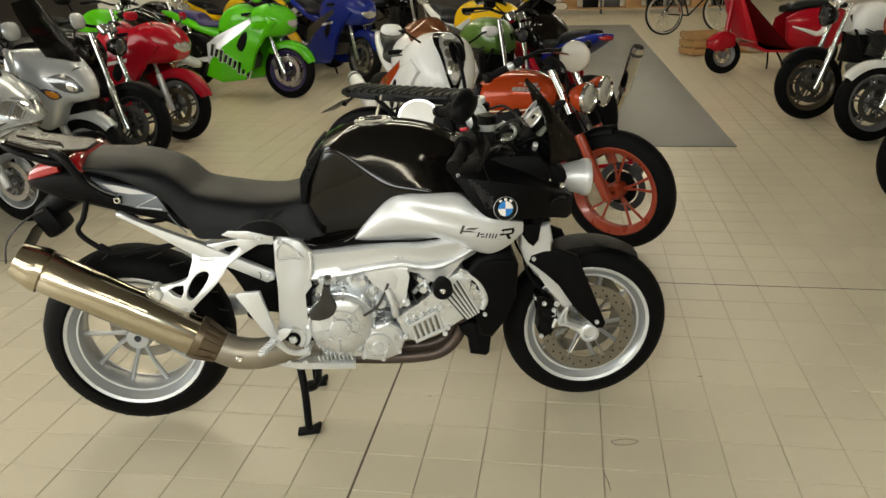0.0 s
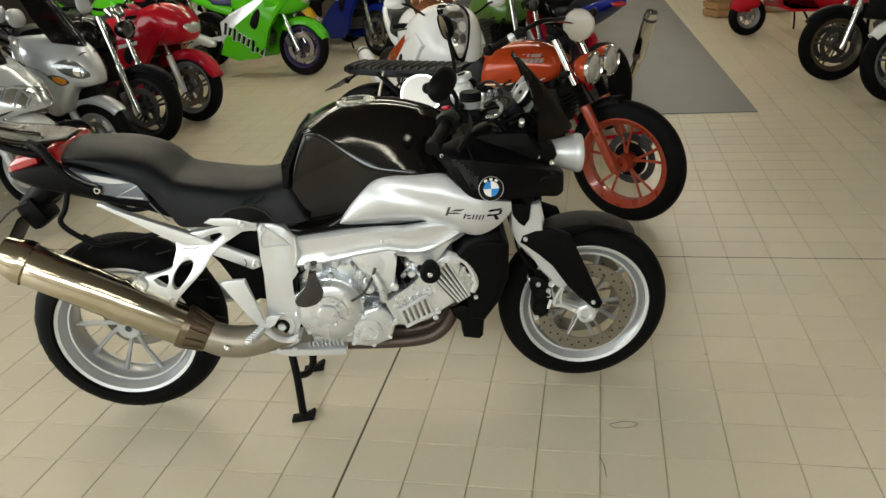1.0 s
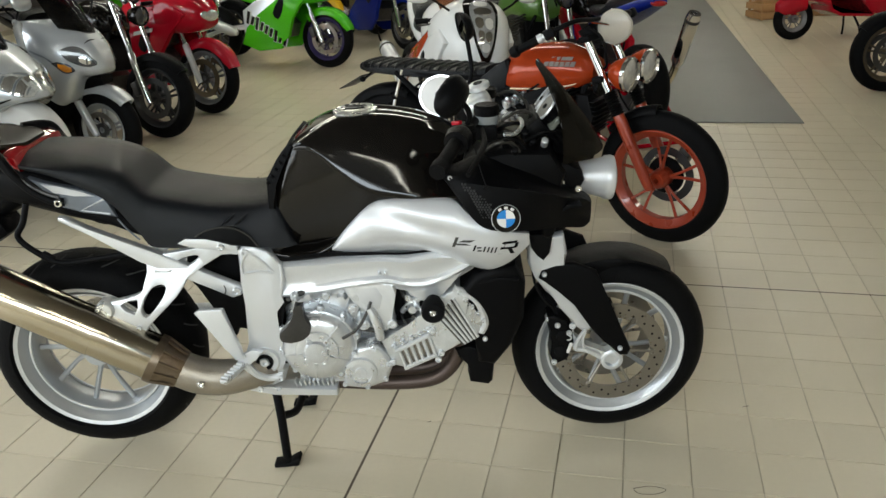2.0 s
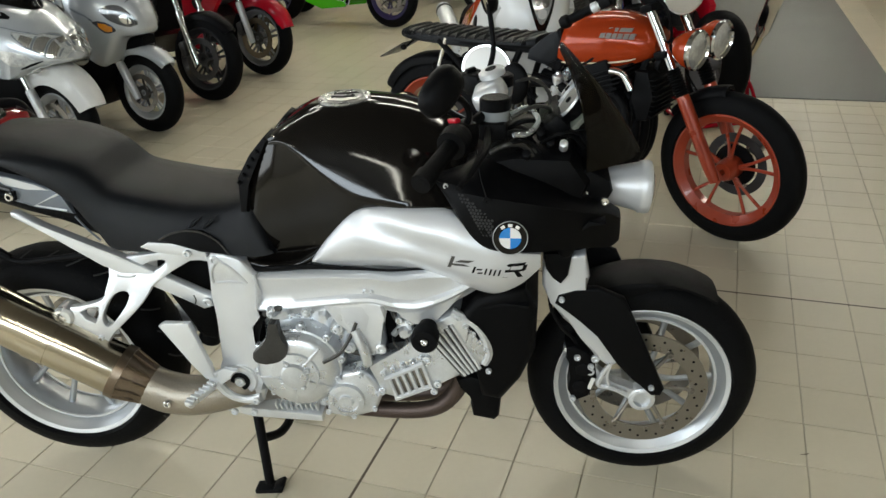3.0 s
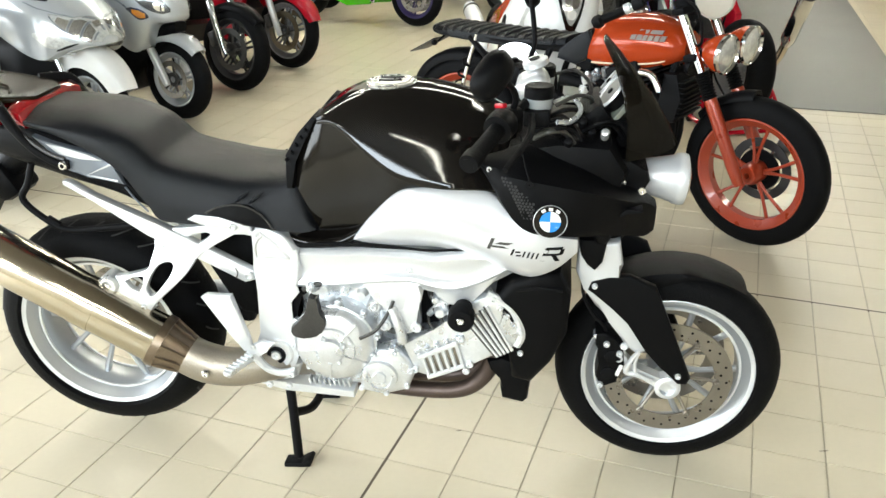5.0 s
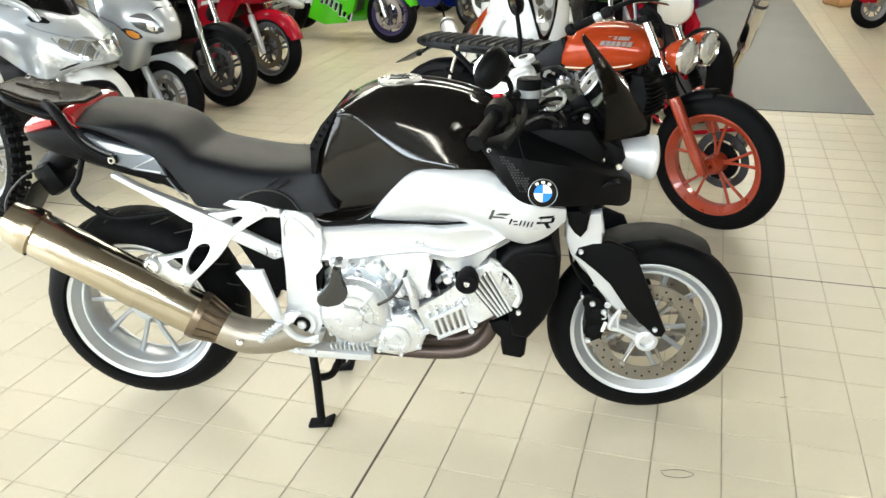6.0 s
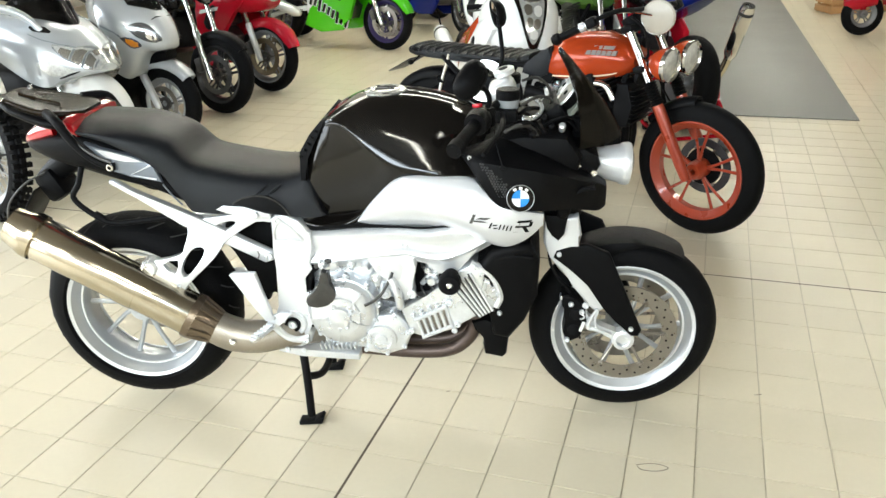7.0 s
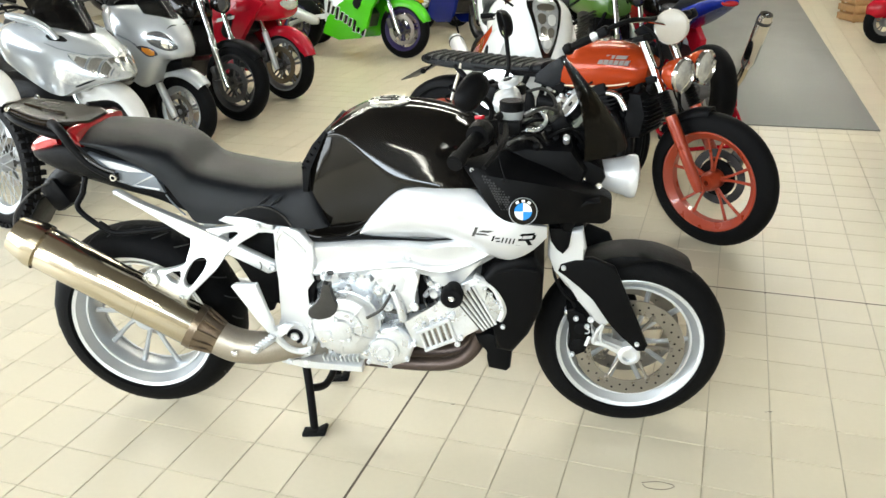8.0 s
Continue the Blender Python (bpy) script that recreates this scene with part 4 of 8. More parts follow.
        tube(b, [(-0.240, s * 0.172, 0.628), (-0.20, s * 0.173, 0.634), (-0.158, s * 0.172, 0.630)], 0.004, 8)
        tube(b, [(-0.222, s * 0.172, 0.692), (-0.19, s * 0.173, 0.668), (-0.158, s * 0.172, 0.630)], 0.004, 8)
        tube(b, [(-0.240, s * 0.172, 0.628), (-0.240, s * 0.173, 0.66), (-0.222, s * 0.172, 0.692)], 0.004, 8)
        part("pocket_rim", b, ALU, frame_side)
        # plates that hold the engine under the spar
        b = bmesh.new()
        prism(b, [(0.012, 0.600), (0.06, 0.606), (0.12, 0.612), (0.175, 0.604), (0.158, 0.572), (0.150, 0.53), (0.164, 0.492), (0.158, 0.466), (0.138, 0.474), (0.098, 0.497), (0.052, 0.548)], s * 0.160, s * 0.200, 0.010, lambda x, y, z: (x, y + s * 0.06 * (x - 0.1), z), 3)
        part("engine_mount", b, ALU, frame_side)
        b = bmesh.new()
        prism(b, [(0.180, 0.606), (0.25, 0.606), (0.30, 0.618), (0.358, 0.650), (0.352, 0.630), (0.315, 0.592), (0.292, 0.560), (0.262, 0.545), (0.232, 0.548), (0.205, 0.565)], s * 0.160, s * 0.200, 0.009, None, 3)
        part("engine_mount", b, ALU, frame_side)
        b = bmesh.new()
        prism(b, [(0.060, 0.588), (0.118, 0.596), (0.134, 0.566), (0.124, 0.528), (0.096, 0.520), (0.072, 0.548)], s * 0.190, s * 0.2005, 0.003, lambda x, y, z: (x, y + s * 0.06 * (x - 0.1), z), 2)
        part("mount_face", b, SILVER, frame_side)
        bolt(frame_side, (0.155, s * 0.204, 0.484), 0.013, ALU, s)
        b = bmesh.new()
        lathe(b, [(0, 0.022), (0.03, 0.022), (0.032, 0.031), (0.062, 0.031), (0.068, 0.027), (0.068, 0.012), (0.062, 0.010), (0.062, 0.001)], (0.268, s * 0.205, 0.548), (0, s, 0), 28)
        bob = part("crash_bobbin", b, BLACK_MATT, frame_side, "black plastic crash bobbin")
        bolt(bob, (0.268, s * 0.266, 0.548), 0.009, CHROME, s)
        bolt(frame_side, (-0.228, s * 0.168, 0.690), 0.011, ALU, s)
        b = bmesh.new()
        lathe(b, [(-0.02, 0.044), (0.004, 0.042), (0.008, 0.038), (0.008, 0.001)], (-0.212, s * 0.172, 0.358), (0, s, 0), 28)
        boss = part("pivot_boss", b, ALU, frame_side)
        b = bmesh.new()
        lathe(b, [(0.006, 0.024), (0.014, 0.024), (0.014, 0.015), (0.006, 0.015)], (-0.212, s * 0.172, 0.358), (0, s, 0), 28, True)
        part("pivot_seal", b, BLACK_MATT, boss)
        b = bmesh.new()
        lathe(b, [(0.006, 0.014), (0.016, 0.012), (0.016, 0.006), (0.010, 0.006), (0.010, 0.001)], (-0.212, s * 0.172, 0.358), (0, s, 0), 20)
        part("pivot_cap", b, CAST, boss)
        for z in (0.618, 0.616):
            bolt(frame_side, (0.128 + (0.618 - z) * 8, s * 0.206, z + 0.020), 0.005, ALU, s)

        # rear subframe: long strut, cast bracket, foot rest plate
        b = bmesh.new()
        prism(b, [(-0.715, 0.797), (-0.700, 0.797), (-0.644, 0.763), (-0.477, 0.690), (-0.262, 0.586), (-0.254, 0.572), (-0.258, 0.557), (-0.282, 0.549), (-0.403, 0.611), (-0.516, 0.663), (-0.638, 0.744), (-0.715, 0.785)], s * 0.134, s * 0.158, 0.005)
        strut = part("seat_strut", b, ALU, root, "long silver strut below the seat")
        b = bmesh.new()
        tube(b, [(-0.302, s * 0.1582, 0.588), (-0.298, s * 0.1582, 0.574), (-0.304, s * 0.1582, 0.560)], 0.0016, 6)
        part("strut_seam", b, DARK_STEEL, strut)
        b = bmesh.new()
        pierced_plate(b, [(-0.496, 0.672), (-0.413, 0.687), (-0.335, 0.699), (-0.256, 0.691), (-0.258, 0.673), (-0.300, 0.674), (-0.386, 0.622), (-0.402, 0.603), (-0.426, 0.570), (-0.477, 0.522), (-0.514, 0.484), (-0.531, 0.455), (-0.554, 0.442), (-0.572, 0.453),
                          (-0.592, 0.492), (-0.632, 0.520), (-0.640, 0.542), (-0.630, 0.560), (-0.606, 0.562), (-0.564, 0.569), (-0.523, 0.582), (-0.515, 0.600), (-0.504, 0.634)],
                      ([(-0.435, 0.652), (-0.406, 0.667), (-0.371, 0.675), (-0.362, 0.667), (-0.402, 0.643)],
                       [(-0.519, 0.519), (-0.523, 0.539), (-0.512, 0.568), (-0.491, 0.594), (-0.467, 0.602), (-0.454, 0.593), (-0.465, 0.566), (-0.493, 0.532), (-0.508, 0.518)],
                       [(-0.580, 0.551), (-0.533, 0.564), (-0.543, 0.526)]), s * 0.127, s * 0.148, 0.004)
        for v in b.verts:
            v.co.y += s * 0.052 * min(max((0.668 - v.co.z) / 0.13, 0), 1)
        bracket = part("subframe_bracket", b, ALU, root, "open cast silver subframe bracket", 30)
        h = bmesh.new()
        prism(h, [(-0.405, 0.718), (-0.383, 0.731), (-0.325, 0.729), (-0.247, 0.708), (-0.247, 0.694), (-0.335, 0.702), (-0.372, 0.706)], s * 0.146, s * 0.170, 0.004)
        part("top_lug", h, ALU, bracket)
        h = bmesh.new()
        prism(h, [(-0.483, 0.640), (-0.452, 0.634), (-0.432, 0.642), (-0.446, 0.625), (-0.484, 0.620)], s * 0.155, s * 0.1620, 0.001)
        part("bracket_pocket", h, CAST, bracket)
        bolt(bracket, (-0.290, s * 0.170, 0.706), 0.010, CAST, s)
        bolt(root, (-0.268, s * 0.158, 0.570), 0.012, CAST, s)
        b = bmesh.new()
        lathe(b, [(-0.03, 0.012), (-0.03, 0.026), (0.012, 0.026), (0.018, 0.021), (0.018, 0.012), (0.010, 0.011), (0.010, 0.001)], (-0.622, s * 0.188, 0.541), (0, s, 0), 24)
        part("muffler_boss", b, CAST, bracket)
        for x, z in ((-0.552, 0.478), (-0.536, 0.486)):
            bolt(bracket, (x, s * 0.200, z), 0.007, ALU, s)
        b = bmesh.new()
        tube(b, [(-0.560, s * 0.180, 0.455), (-0.566, s * 0.215, 0.446)], 0.015, 14, 1)
        part("muffler_stay", b, ALU, bracket)
        b = bmesh.new()
        prism(b, [(-0.374, 0.536), (-0.360, 0.545), (-0.296, 0.546), (-0.281, 0.485), (-0.262, 0.428), (-0.258, 0.392), (-0.280, 0.388), (-0.304, 0.425), (-0.334, 0.475)], s * 0.205, s * 0.222, 0.004)
        part("heel_guard", b, ALU, root)
        b = bmesh.new()
        tube(b, [(-0.262, s * 0.205, 0.372), (-0.235, s * 0.205, 0.335), (-0.20, s * 0.200, 0.318), (-0.160, s * 0.196, 0.322)], [0.013, 0.010, 0.010, 0.012], 8)
        plate = part("footrest_plate", b, ALU, root, "slim cast footrest carrier")
        b = bmesh.new()
        prism(b, [(-0.275, 0.395), (-0.235, 0.415), (-0.205, 0.408), (-0.225, 0.385), (-0.265, 0.352), (-0.285, 0.362)], s * 0.198, s * 0.212, 0.004)
        part("footrest_hinge", b, ALU, plate)
        for x, z in ((-0.262, 0.398), (-0.262, 0.366), (-0.165, 0.325), (-0.175, 0.290), (-0.225, 0.290)):
            bolt(plate, (x, s * 0.212, z), 0.009, ALU, s)
        b = bmesh.new()
        box(b, (-0.282, s * 0.256, 0.370), (0.024, 0.095, 0.016), 0.005, (0, 0, s * 20))
        peg = part("footrest", b, CAST, plate)
        for k in range(6):
            r = bmesh.new()
            box(r, (-0.282 - (k - 2.5) * 0.0048, s * (0.222 + 0.0136 * k), 0.379), (0.022, 0.006, 0.005), 0.001, (0, 0, s * 20))
            part("tread", r, ALU, peg)

    # engine
    b = bmesh.new()
    prism(b, [(-0.16, 0.30), (-0.15, 0.55), (-0.05, 0.60), (0.08, 0.59), (0.14, 0.53), (0.16, 0.40), (0.10, 0.30), (-0.05, 0.28)], -0.135, 0.135, 0.02)
    engine = part("crankcase", b, CAST, root, "cast aluminium engine block")
    for s in (-1, 1):
        b = bmesh.new()
        lathe(b, [(-0.04, 0.106), (0.030, 0.106), (0.032, 0.101), (0.046, 0.097), (0.056, 0.085), (0.060, 0.064), (0.0605, 0.060), (0.066, 0.058), (0.068, 0.034), (0.076, 0.030), (0.078, 0.022), (0.078, 0.001)], (-0.054, s * 0.160, 0.414), (0, s, 0), 40)
        cover = part("clutch_cover", b, CAST, engine, "round ribbed clutch cover")
        for k in range(10):
            a = 2 * math.pi * k / 10 + 0.2
            r = bmesh.new()
            lathe(r, [(0, 0.010), (0.016, 0.009), (0.018, 0.006), (0.018, 0.001)], (-0.054 + 0.108 * math.cos(a), s * 0.168, 0.414 + 0.108 * math.sin(a)), (0, s, 0), 14)
            boss = part("rim_boss", r, CAST, cover)
            if k % 2:
                r = bmesh.new()
                tube(r, [(-0.054 + 0.036 * math.cos(a), s * 0.226, 0.414 + 0.036 * math.sin(a)), (-0.054 + 0.092 * math.cos(a), s * 0.212, 0.414 + 0.092 * math.sin(a))], [0.007, 0.0035], 6, 1)
                part("rib", r, CAST, cover)
            bolt(cover, (-0.054 + 0.108 * math.cos(a), s * 0.185, 0.414 + 0.108 * math.sin(a)), 0.007, ALU, s)
        for k in range(4):
            a = 2 * math.pi * k / 4 + 0.5
            bolt(cover, (-0.054 + 0.036 * math.cos(a), s * 0.226, 0.414 + 0.036 * math.sin(a)), 0.008, CAST, s)
        b = bmesh.new()
        prism(b, [(-0.100, 0.560), (-0.089, 0.552), (-0.079, 0.558), (-0.080, 0.518), (-0.064, 0.497), (-0.069, 0.468), (-0.089, 0.450), (-0.119, 0.443), (-0.146, 0.448), (-0.149, 0.473), (-0.119, 0.497), (-0.109, 0.523)], s * 0.205, s * 0.228, 0.006, None, 3, 2)
        part("clutch_guard", b, DARK_STEEL, cover, "dark grey plastic guard")
        b = bmesh.new()
        prism(b, [(0.005, 0.285), (0.07, 0.276), (0.130, 0.298), (0.150, 0.352), (0.134, 0.385), (0.10, 0.42), (0.055, 0.405), (0.02, 0.36)], s * 0.150, s * 0.205, 0.012, None, 3)
        gear = part("drive_cover", b, CAST, engine)
        b = bmesh.new()
        lathe(b, [(0, 0.046), (0.012, 0.044), (0.014, 0.032), (0.010, 0.030), (0.010, 0.018), (0.016, 0.016), (0.016, 0.001)], (0.060, s * 0.203, 0.335), (0, s, 0), 28)
        part("round_cover", b, CAST, gear)
        for x, z in ((0.012, 0.295), (0.128, 0.310), (0.138, 0.355), (0.10, 0.405), (0.075, 0.285), (0.045, 0.395)):
            bolt(gear, (x, s * 0.203, z), 0.007, ALU, s)
        # castings and pipes between cover and cylinders
        spots = ((0.075, 0.475, 0.018), (0.105, 0.515, 0.014), (0.05, 0.525, 0.014), (0.02, 0.555, 0.012), (0.13, 0.47, 0.016), (0.115, 0.445, 0.010),
                 (-0.02, 0.565, 0.012), (0.06, 0.56, 0.010), (0.085, 0.545, 0.012), (-0.07, 0.565, 0.010), (-0.105, 0.56, 0.012), (0.21, 0.52, 0.012), (0.225, 0.55, 0.010), (0.20, 0.555, 0.009))
        for k, (x, z, r0) in enumerate(spots):
            b = bmesh.new()
            lathe(b, [(-0.03, r0 * 1.3), (0.008 * (k % 3), r0 * 1.3), (0.010 + 0.006 * (k % 3), r0), (0.022 + 0.006 * (k % 2), r0 * 0.9), (0.022 + 0.006 * (k % 2), 0.001)], (x, s * 0.170, z), (0, s, 0), 18)
            boss = part("boss", b, CAST, engine)
            if k % 2 == 0:
                bolt(engine, (x, s * (0.192 + 0.006 * (k % 2)), z), r0 * 0.6, ALU, s)
        for k, (x0, z0, x1, z1, r0) in enumerate(((-0.13, 0.545, -0.05, 0.575, 0.008), (-0.05, 0.575, 0.05, 0.570, 0.007), (0.03, 0.505, 0.09, 0.575, 0.006), (0.06, 0.45, 0.14, 0.43, 0.007), (-0.14, 0.335, -0.06, 0.305, 0.007), (0.18, 0.50, 0.245, 0.565, 0.008), (0.115, 0.40, 0.165, 0.46, 0.006))):
            b = bmesh.new()
            tube(b, [(x0, s * 0.165, z0), ((x0 + x1) / 2, s * 0.178, (z0 + z1) / 2 + 0.01), (x1, s * 0.165, z1)], r0, 8)
            part("casting_web", b, CAST if k % 3 else DARK_STEEL, engine)
        b = bmesh.new()
        prism(b, [(0.02, 0.585), (0.13, 0.575), (0.15, 0.50), (0.12, 0.42), (0.08, 0.45), (0.07, 0.52)], s * 0.130, s * 0.165, 0.01)
        part("inner_casing_or_shade", b, CAST, engine)
        b = bmesh.new()
        tube(b, [(0.02, s * 0.228, 0.455), (0.06, s * 0.225, 0.480), (0.085, s * 0.21, 0.515), (0.10, s * 0.20, 0.55)], 0.0045, 8)
        part("breather_hose", b, DARK_STEEL, engine)
        b = bmesh.new()
        tube(b, [(0.095, s * 0.20, 0.53), (0.115, s * 0.21, 0.485), (0.12, s * 0.205, 0.44)], 0.013, 10)
        part("water_pipe", b, CAST, engine)
    # forward-leaning cylinders with head grooves and a ribbed grid
    b = bmesh.new()
    prism(b, [(0.115, 0.440), (0.150, 0.352), (0.185, 0.342), (0.27, 0.376), (0.392, 0.446), (0.404, 0.482), (0.375, 0.548), (0.325, 0.582), (0.27, 0.552), (0.20, 0.470)], -0.205, 0.205, 0.010)
    cyl = part("cylinder_block", b, CAST, root, "forward-leaning cylinder block")
    for s in (-1, 1):
        for k in range(5):
            f = k / 4
            b = bmesh.new()
            tube(b, [(0.276 + 0.040 * f, s * 0.206, 0.508 + 0.046 * f), (0.346 + 0.034 * f, s * 0.206, 0.416 + 0.020 * f)], 0.0036, 6, 1)
            part("fin_groove", b, DARK_STEEL, cyl)
            b = bmesh.new()
            tube(b, [(0.281 + 0.040 * f, s * 0.207, 0.511 + 0.046 * f), (0.351 + 0.034 * f, s * 0.207, 0.419 + 0.020 * f)], 0.0046, 6, 1)
            part("fin", b, ALU, cyl)
        b = bmesh.new()
        prism(b, [(0.166, 0.402), (0.250, 0.446), (0.268, 0.388), (0.184, 0.350)], s * 0.200, s * 0.2068, 0.001)
        grid = part("grid_back", b, STEEL, cyl)
        for k in range(6):
            b = bmesh.new()
            tube(b, [(0.168 + 0.0165 * k, s * 0.210, 0.406 + 0.0088 * k), (0.186 + 0.0165 * k, s * 0.210, 0.348 + 0.0078 * k)], 0.0052, 6, 1)
            part("rib", b, ALU, grid)
        for x0, z0, x1, z1 in ((0.160, 0.400, 0.254, 0.450), (0.182, 0.346, 0.272, 0.388)):
            b = bmesh.new()
            tube(b, [(x0, s * 0.210, z0), (x1, s * 0.210, z1)], 0.0065, 6, 1)
            part("rib", b, ALU, grid)
        for k in range(5):
            bolt(cyl, (0.155 + 0.024 * k, s * 0.206, 0.415 + 0.0125 * k), 0.007, CAST, s)
            bolt(cyl, (0.338 + 0.016 * k, s * 0.200, 0.572 - 0.021 * k), 0.008, CAST, s)
        for x, z in ((0.285, 0.392), (0.276, 0.372), (0.150, 0.365), (0.262, 0.462)):
            bolt(cyl, (x, s * 0.207, z), 0.009, ALU, s)
        b = bmesh.new()
        tube(b, [(0.322, s * 0.196, 0.583), (0.378, s * 0.196, 0.548), (0.405, s * 0.196, 0.484), (0.394, s * 0.196, 0.448)], 0.011, 8)
        part("head_cover_edge", b, ALU, cyl)
        # black block paints the shaded gap behind the mounts, with pipes and clips
        b = bmesh.new()
        prism(b, [(0.150, 0.600), (0.24, 0.585), (0.27, 0.54), (0.22, 0.47), (0.16, 0.46)], s * 0.10, s * 0.150, 0.006)
        part("inner_casing_or_shade", b, BLACK_MATT, cyl)
        for k, (x, z) in enumerate(((0.180, 0.556), (0.206, 0.540), (0.190, 0.515), (0.220, 0.512), (0.205, 0.488), (0.240, 0.524), (0.175, 0.480))):
            b = bmesh.new()
            tube(b, [(x, s * 0.14, z + 0.012), (x + 0.006, s * 0.178, z + 0.006), (x + 0.020, s * 0.185, z - 0.012)], 0.007 - 0.0006 * k, 8)
            part("pipe_stub", b, CAST if k % 2 else DARK_STEEL, cyl)
    # sump, belly plate and header pipes
    b = bmesh.new()
    prism(b, [(-0.14, 0.33), (-0.12, 0.268), (0.06, 0.262), (0.13, 0.30), (0.12, 0.34)], -0.150, 0.150, 0.012)
    sump = part("sump", b, CAST, root)
    for s in (-1, 1):
        for k in range(7):
            bolt(sump, (-0.115 + 0.036 * k, s * 0.152, 0.302 - 0.002 * abs(k - 3)), 0.008, CAST, s)
    b = bmesh.new()
    prism(b, [(-0.27, 0.272), (-0.20, 0.262), (-0.02, 0.252), (-0.02, 0.230), (-0.20, 0.236), (-0.27, 0.252)], -0.165, 0.165, 0.004)
    belly = part("belly_plate", b, ALU, root, "bright metal belly plate")
    for s in (-1, 1):
        for k in range(9):
            b = bmesh.new()
            box(b, (-0.135 + 0.013 * k, s * 0.158, 0.276), (0.005, 0.022, 0.018), 0.001, (0, -18, 0))
            part("sump_rib", b, CAST, belly)
    for y in (-0.13, -0.055, 0.055, 0.13):
        b = bmesh.new()
        tube(b, [(0.335, y, 0.44), (0.338, y, 0.38), (0.315, y, 0.31), (0.26, y, 0.262), (0.16, y * 0.95, 0.245), (0.0, y * 0.8, 0.240), (-0.15, y * 0.7, 0.243)], 0.021, 12)
        part("header_pipe", b, HEADER, root)
    b = bmesh.new()
    prism(b, [(0.340, 0.575), (0.375, 0.622), (0.43, 0.642), (0.488, 0.642), (0.516, 0.585), (0.512, 0.475), (0.478, 0.395), (0.432, 0.335), (0.385, 0.345), (0.378, 0.42), (0.372, 0.50)], -0.205, 0.205, 0.022,
          lambda x, y, z: (x, y * (1 - 1.1 * max(x - 0.43, 0) - 0.5 * max(0.45 - z, 0)), z), 4)
    rad = part("radiator_housing", b, BLACK_SATIN, root, "black plastic radiator housing", 40)
    b = bmesh.new()
    prism(b, [(0.322, 0.372), (0.36, 0.385), (0.40, 0.372), (0.432, 0.330), (0.426, 0.268), (0.415, 0.256), (0.362, 0.266), (0.356, 0.30), (0.368, 0.335), (0.332, 0.345)], -0.165, -0.075, 0.010)
    part("air_duct", b, BLACK_SATIN, rad)
    b = bmesh.new()
    flat_bar(b, [(0.388, 0.60), (0.44, 0.612), (0.495, 0.606)], [0.003, 0.003, 0.003], -0.206, 0.206, 0.002)
    part("panel_seam", b, BLACK_MATT, rad)
    for s in (-1, 1):
        bolt(rad, (0.405, s * 0.200, 0.43), 0.007, ALU, s)

    # rear: swing arm, shaft, shock, hugger
    b = bmesh.new()
    tube(b, [(-0.22, 0.08, 0.375), (-0.5, 0.12, 0.35), (-0.785, 0.12, 0.315)], [0.035, 0.040, 0.050], 14)
    part("swing_arm", b, ALU, root)
    b = bmesh.new()
    tube(b, [(-0.36, 0, 0.36), (-0.31, 0, 0.48), (-0.26, 0, 0.62)], 0.030, 12)
    for k in range(8):
        lathe(b, [(-0.006, 0.03), (-0.006, 0.042), (0.006, 0.042), (0.006, 0.03)], (-0.345 + 0.010 * k, 0, 0.40 + 0.024 * k), (0.4, 0, 0.92), 20, True)
    part("rear_shock", b, BLACK_MATT, root)
    b = bmesh.new()
    prism(b, [(-0.245, 0.40), (-0.255, 0.66), (-0.33, 0.70), (-0.42, 0.64), (-0.43, 0.58), (-0.36, 0.50), (-0.34, 0.42)], -0.085, 0.085, 0.012)
    part("inner_guard", b, BLACK_SATIN, root)
    # exhaust
    b = bmesh.new()
    axis = Vector((-0.955, -0.215, 0.655)) - Vector((-0.505, -0.205, 0.392))
    lathe(b, [(0, 0.064), (0.002, 0.0645), (0.25, 0.0652), (0.500, 0.0645), (0.505, 0.06)], (-0.505, -0.205, 0.392), axis, 40)
    muf = part("muffler", b, NICKEL, root, "long brushed bronze-tinted steel muffler", 50)
    b = bmesh.new()
    lathe(b, [(-0.085, 0.046), (-0.075, 0.052), (-0.055, 0.052), (-0.012, 0.066), (0, 0.068)], (-0.505, -0.205, 0.392), axis, 36)
    part("front_cone", b, CONE_STEEL, muf, "brown heat-stained fluted cone")
    b = bmesh.new()
    lathe(b, [(0.495, 0.0672), (0.520, 0.0672), (0.530, 0.064), (0.566, 0.055), (0.574, 0.053), (0.572, 0.046), (0.53, 0.044)], (-0.505, -0.205, 0.392), axis, 36)
    part("end_cap", b, NICKEL, muf)
    for a0, rr in ((-0.012, 0.0695), (0.490, 0.0695)):
        b = bmesh.new()
        lathe(b, [(a0, 0.063), (a0, rr), (a0 + 0.022, rr), (a0 + 0.022, 0.063)], (-0.505, -0.205, 0.392), axis, 40, True)
        part("band", b, CONE_STEEL if a0 < 0 else NICKEL, muf)
    for k in range(12):
        a = 2 * math.pi * k / 12
        w = axis.normalized()
        u = w.cross(Vector((0, 1, 0))).normalized()
        v = w.cross(u)
        o = Vector((-0.505, -0.205, 0.392))
        b = bmesh.new()
        tube(b, [o - w * 0.075 + (u * math.cos(a) + v * math.sin(a)) * 0.050, o - w * 0.012 + (u * math.cos(a) + v * math.sin(a)) * 0.0655], 0.0035, 6, 1)
        part("cone_rib", b, CONE_STEEL, muf)
    b = bmesh.new()
    lathe(b, [(0.170, 0.0632), (0.170, 0.0672), (0.222, 0.0672), (0.222, 0.0632)], (-0.505, -0.205, 0.392), axis, 40, True)
    part("clamp_band", b, NICKEL, muf)
    b = bmesh.new()
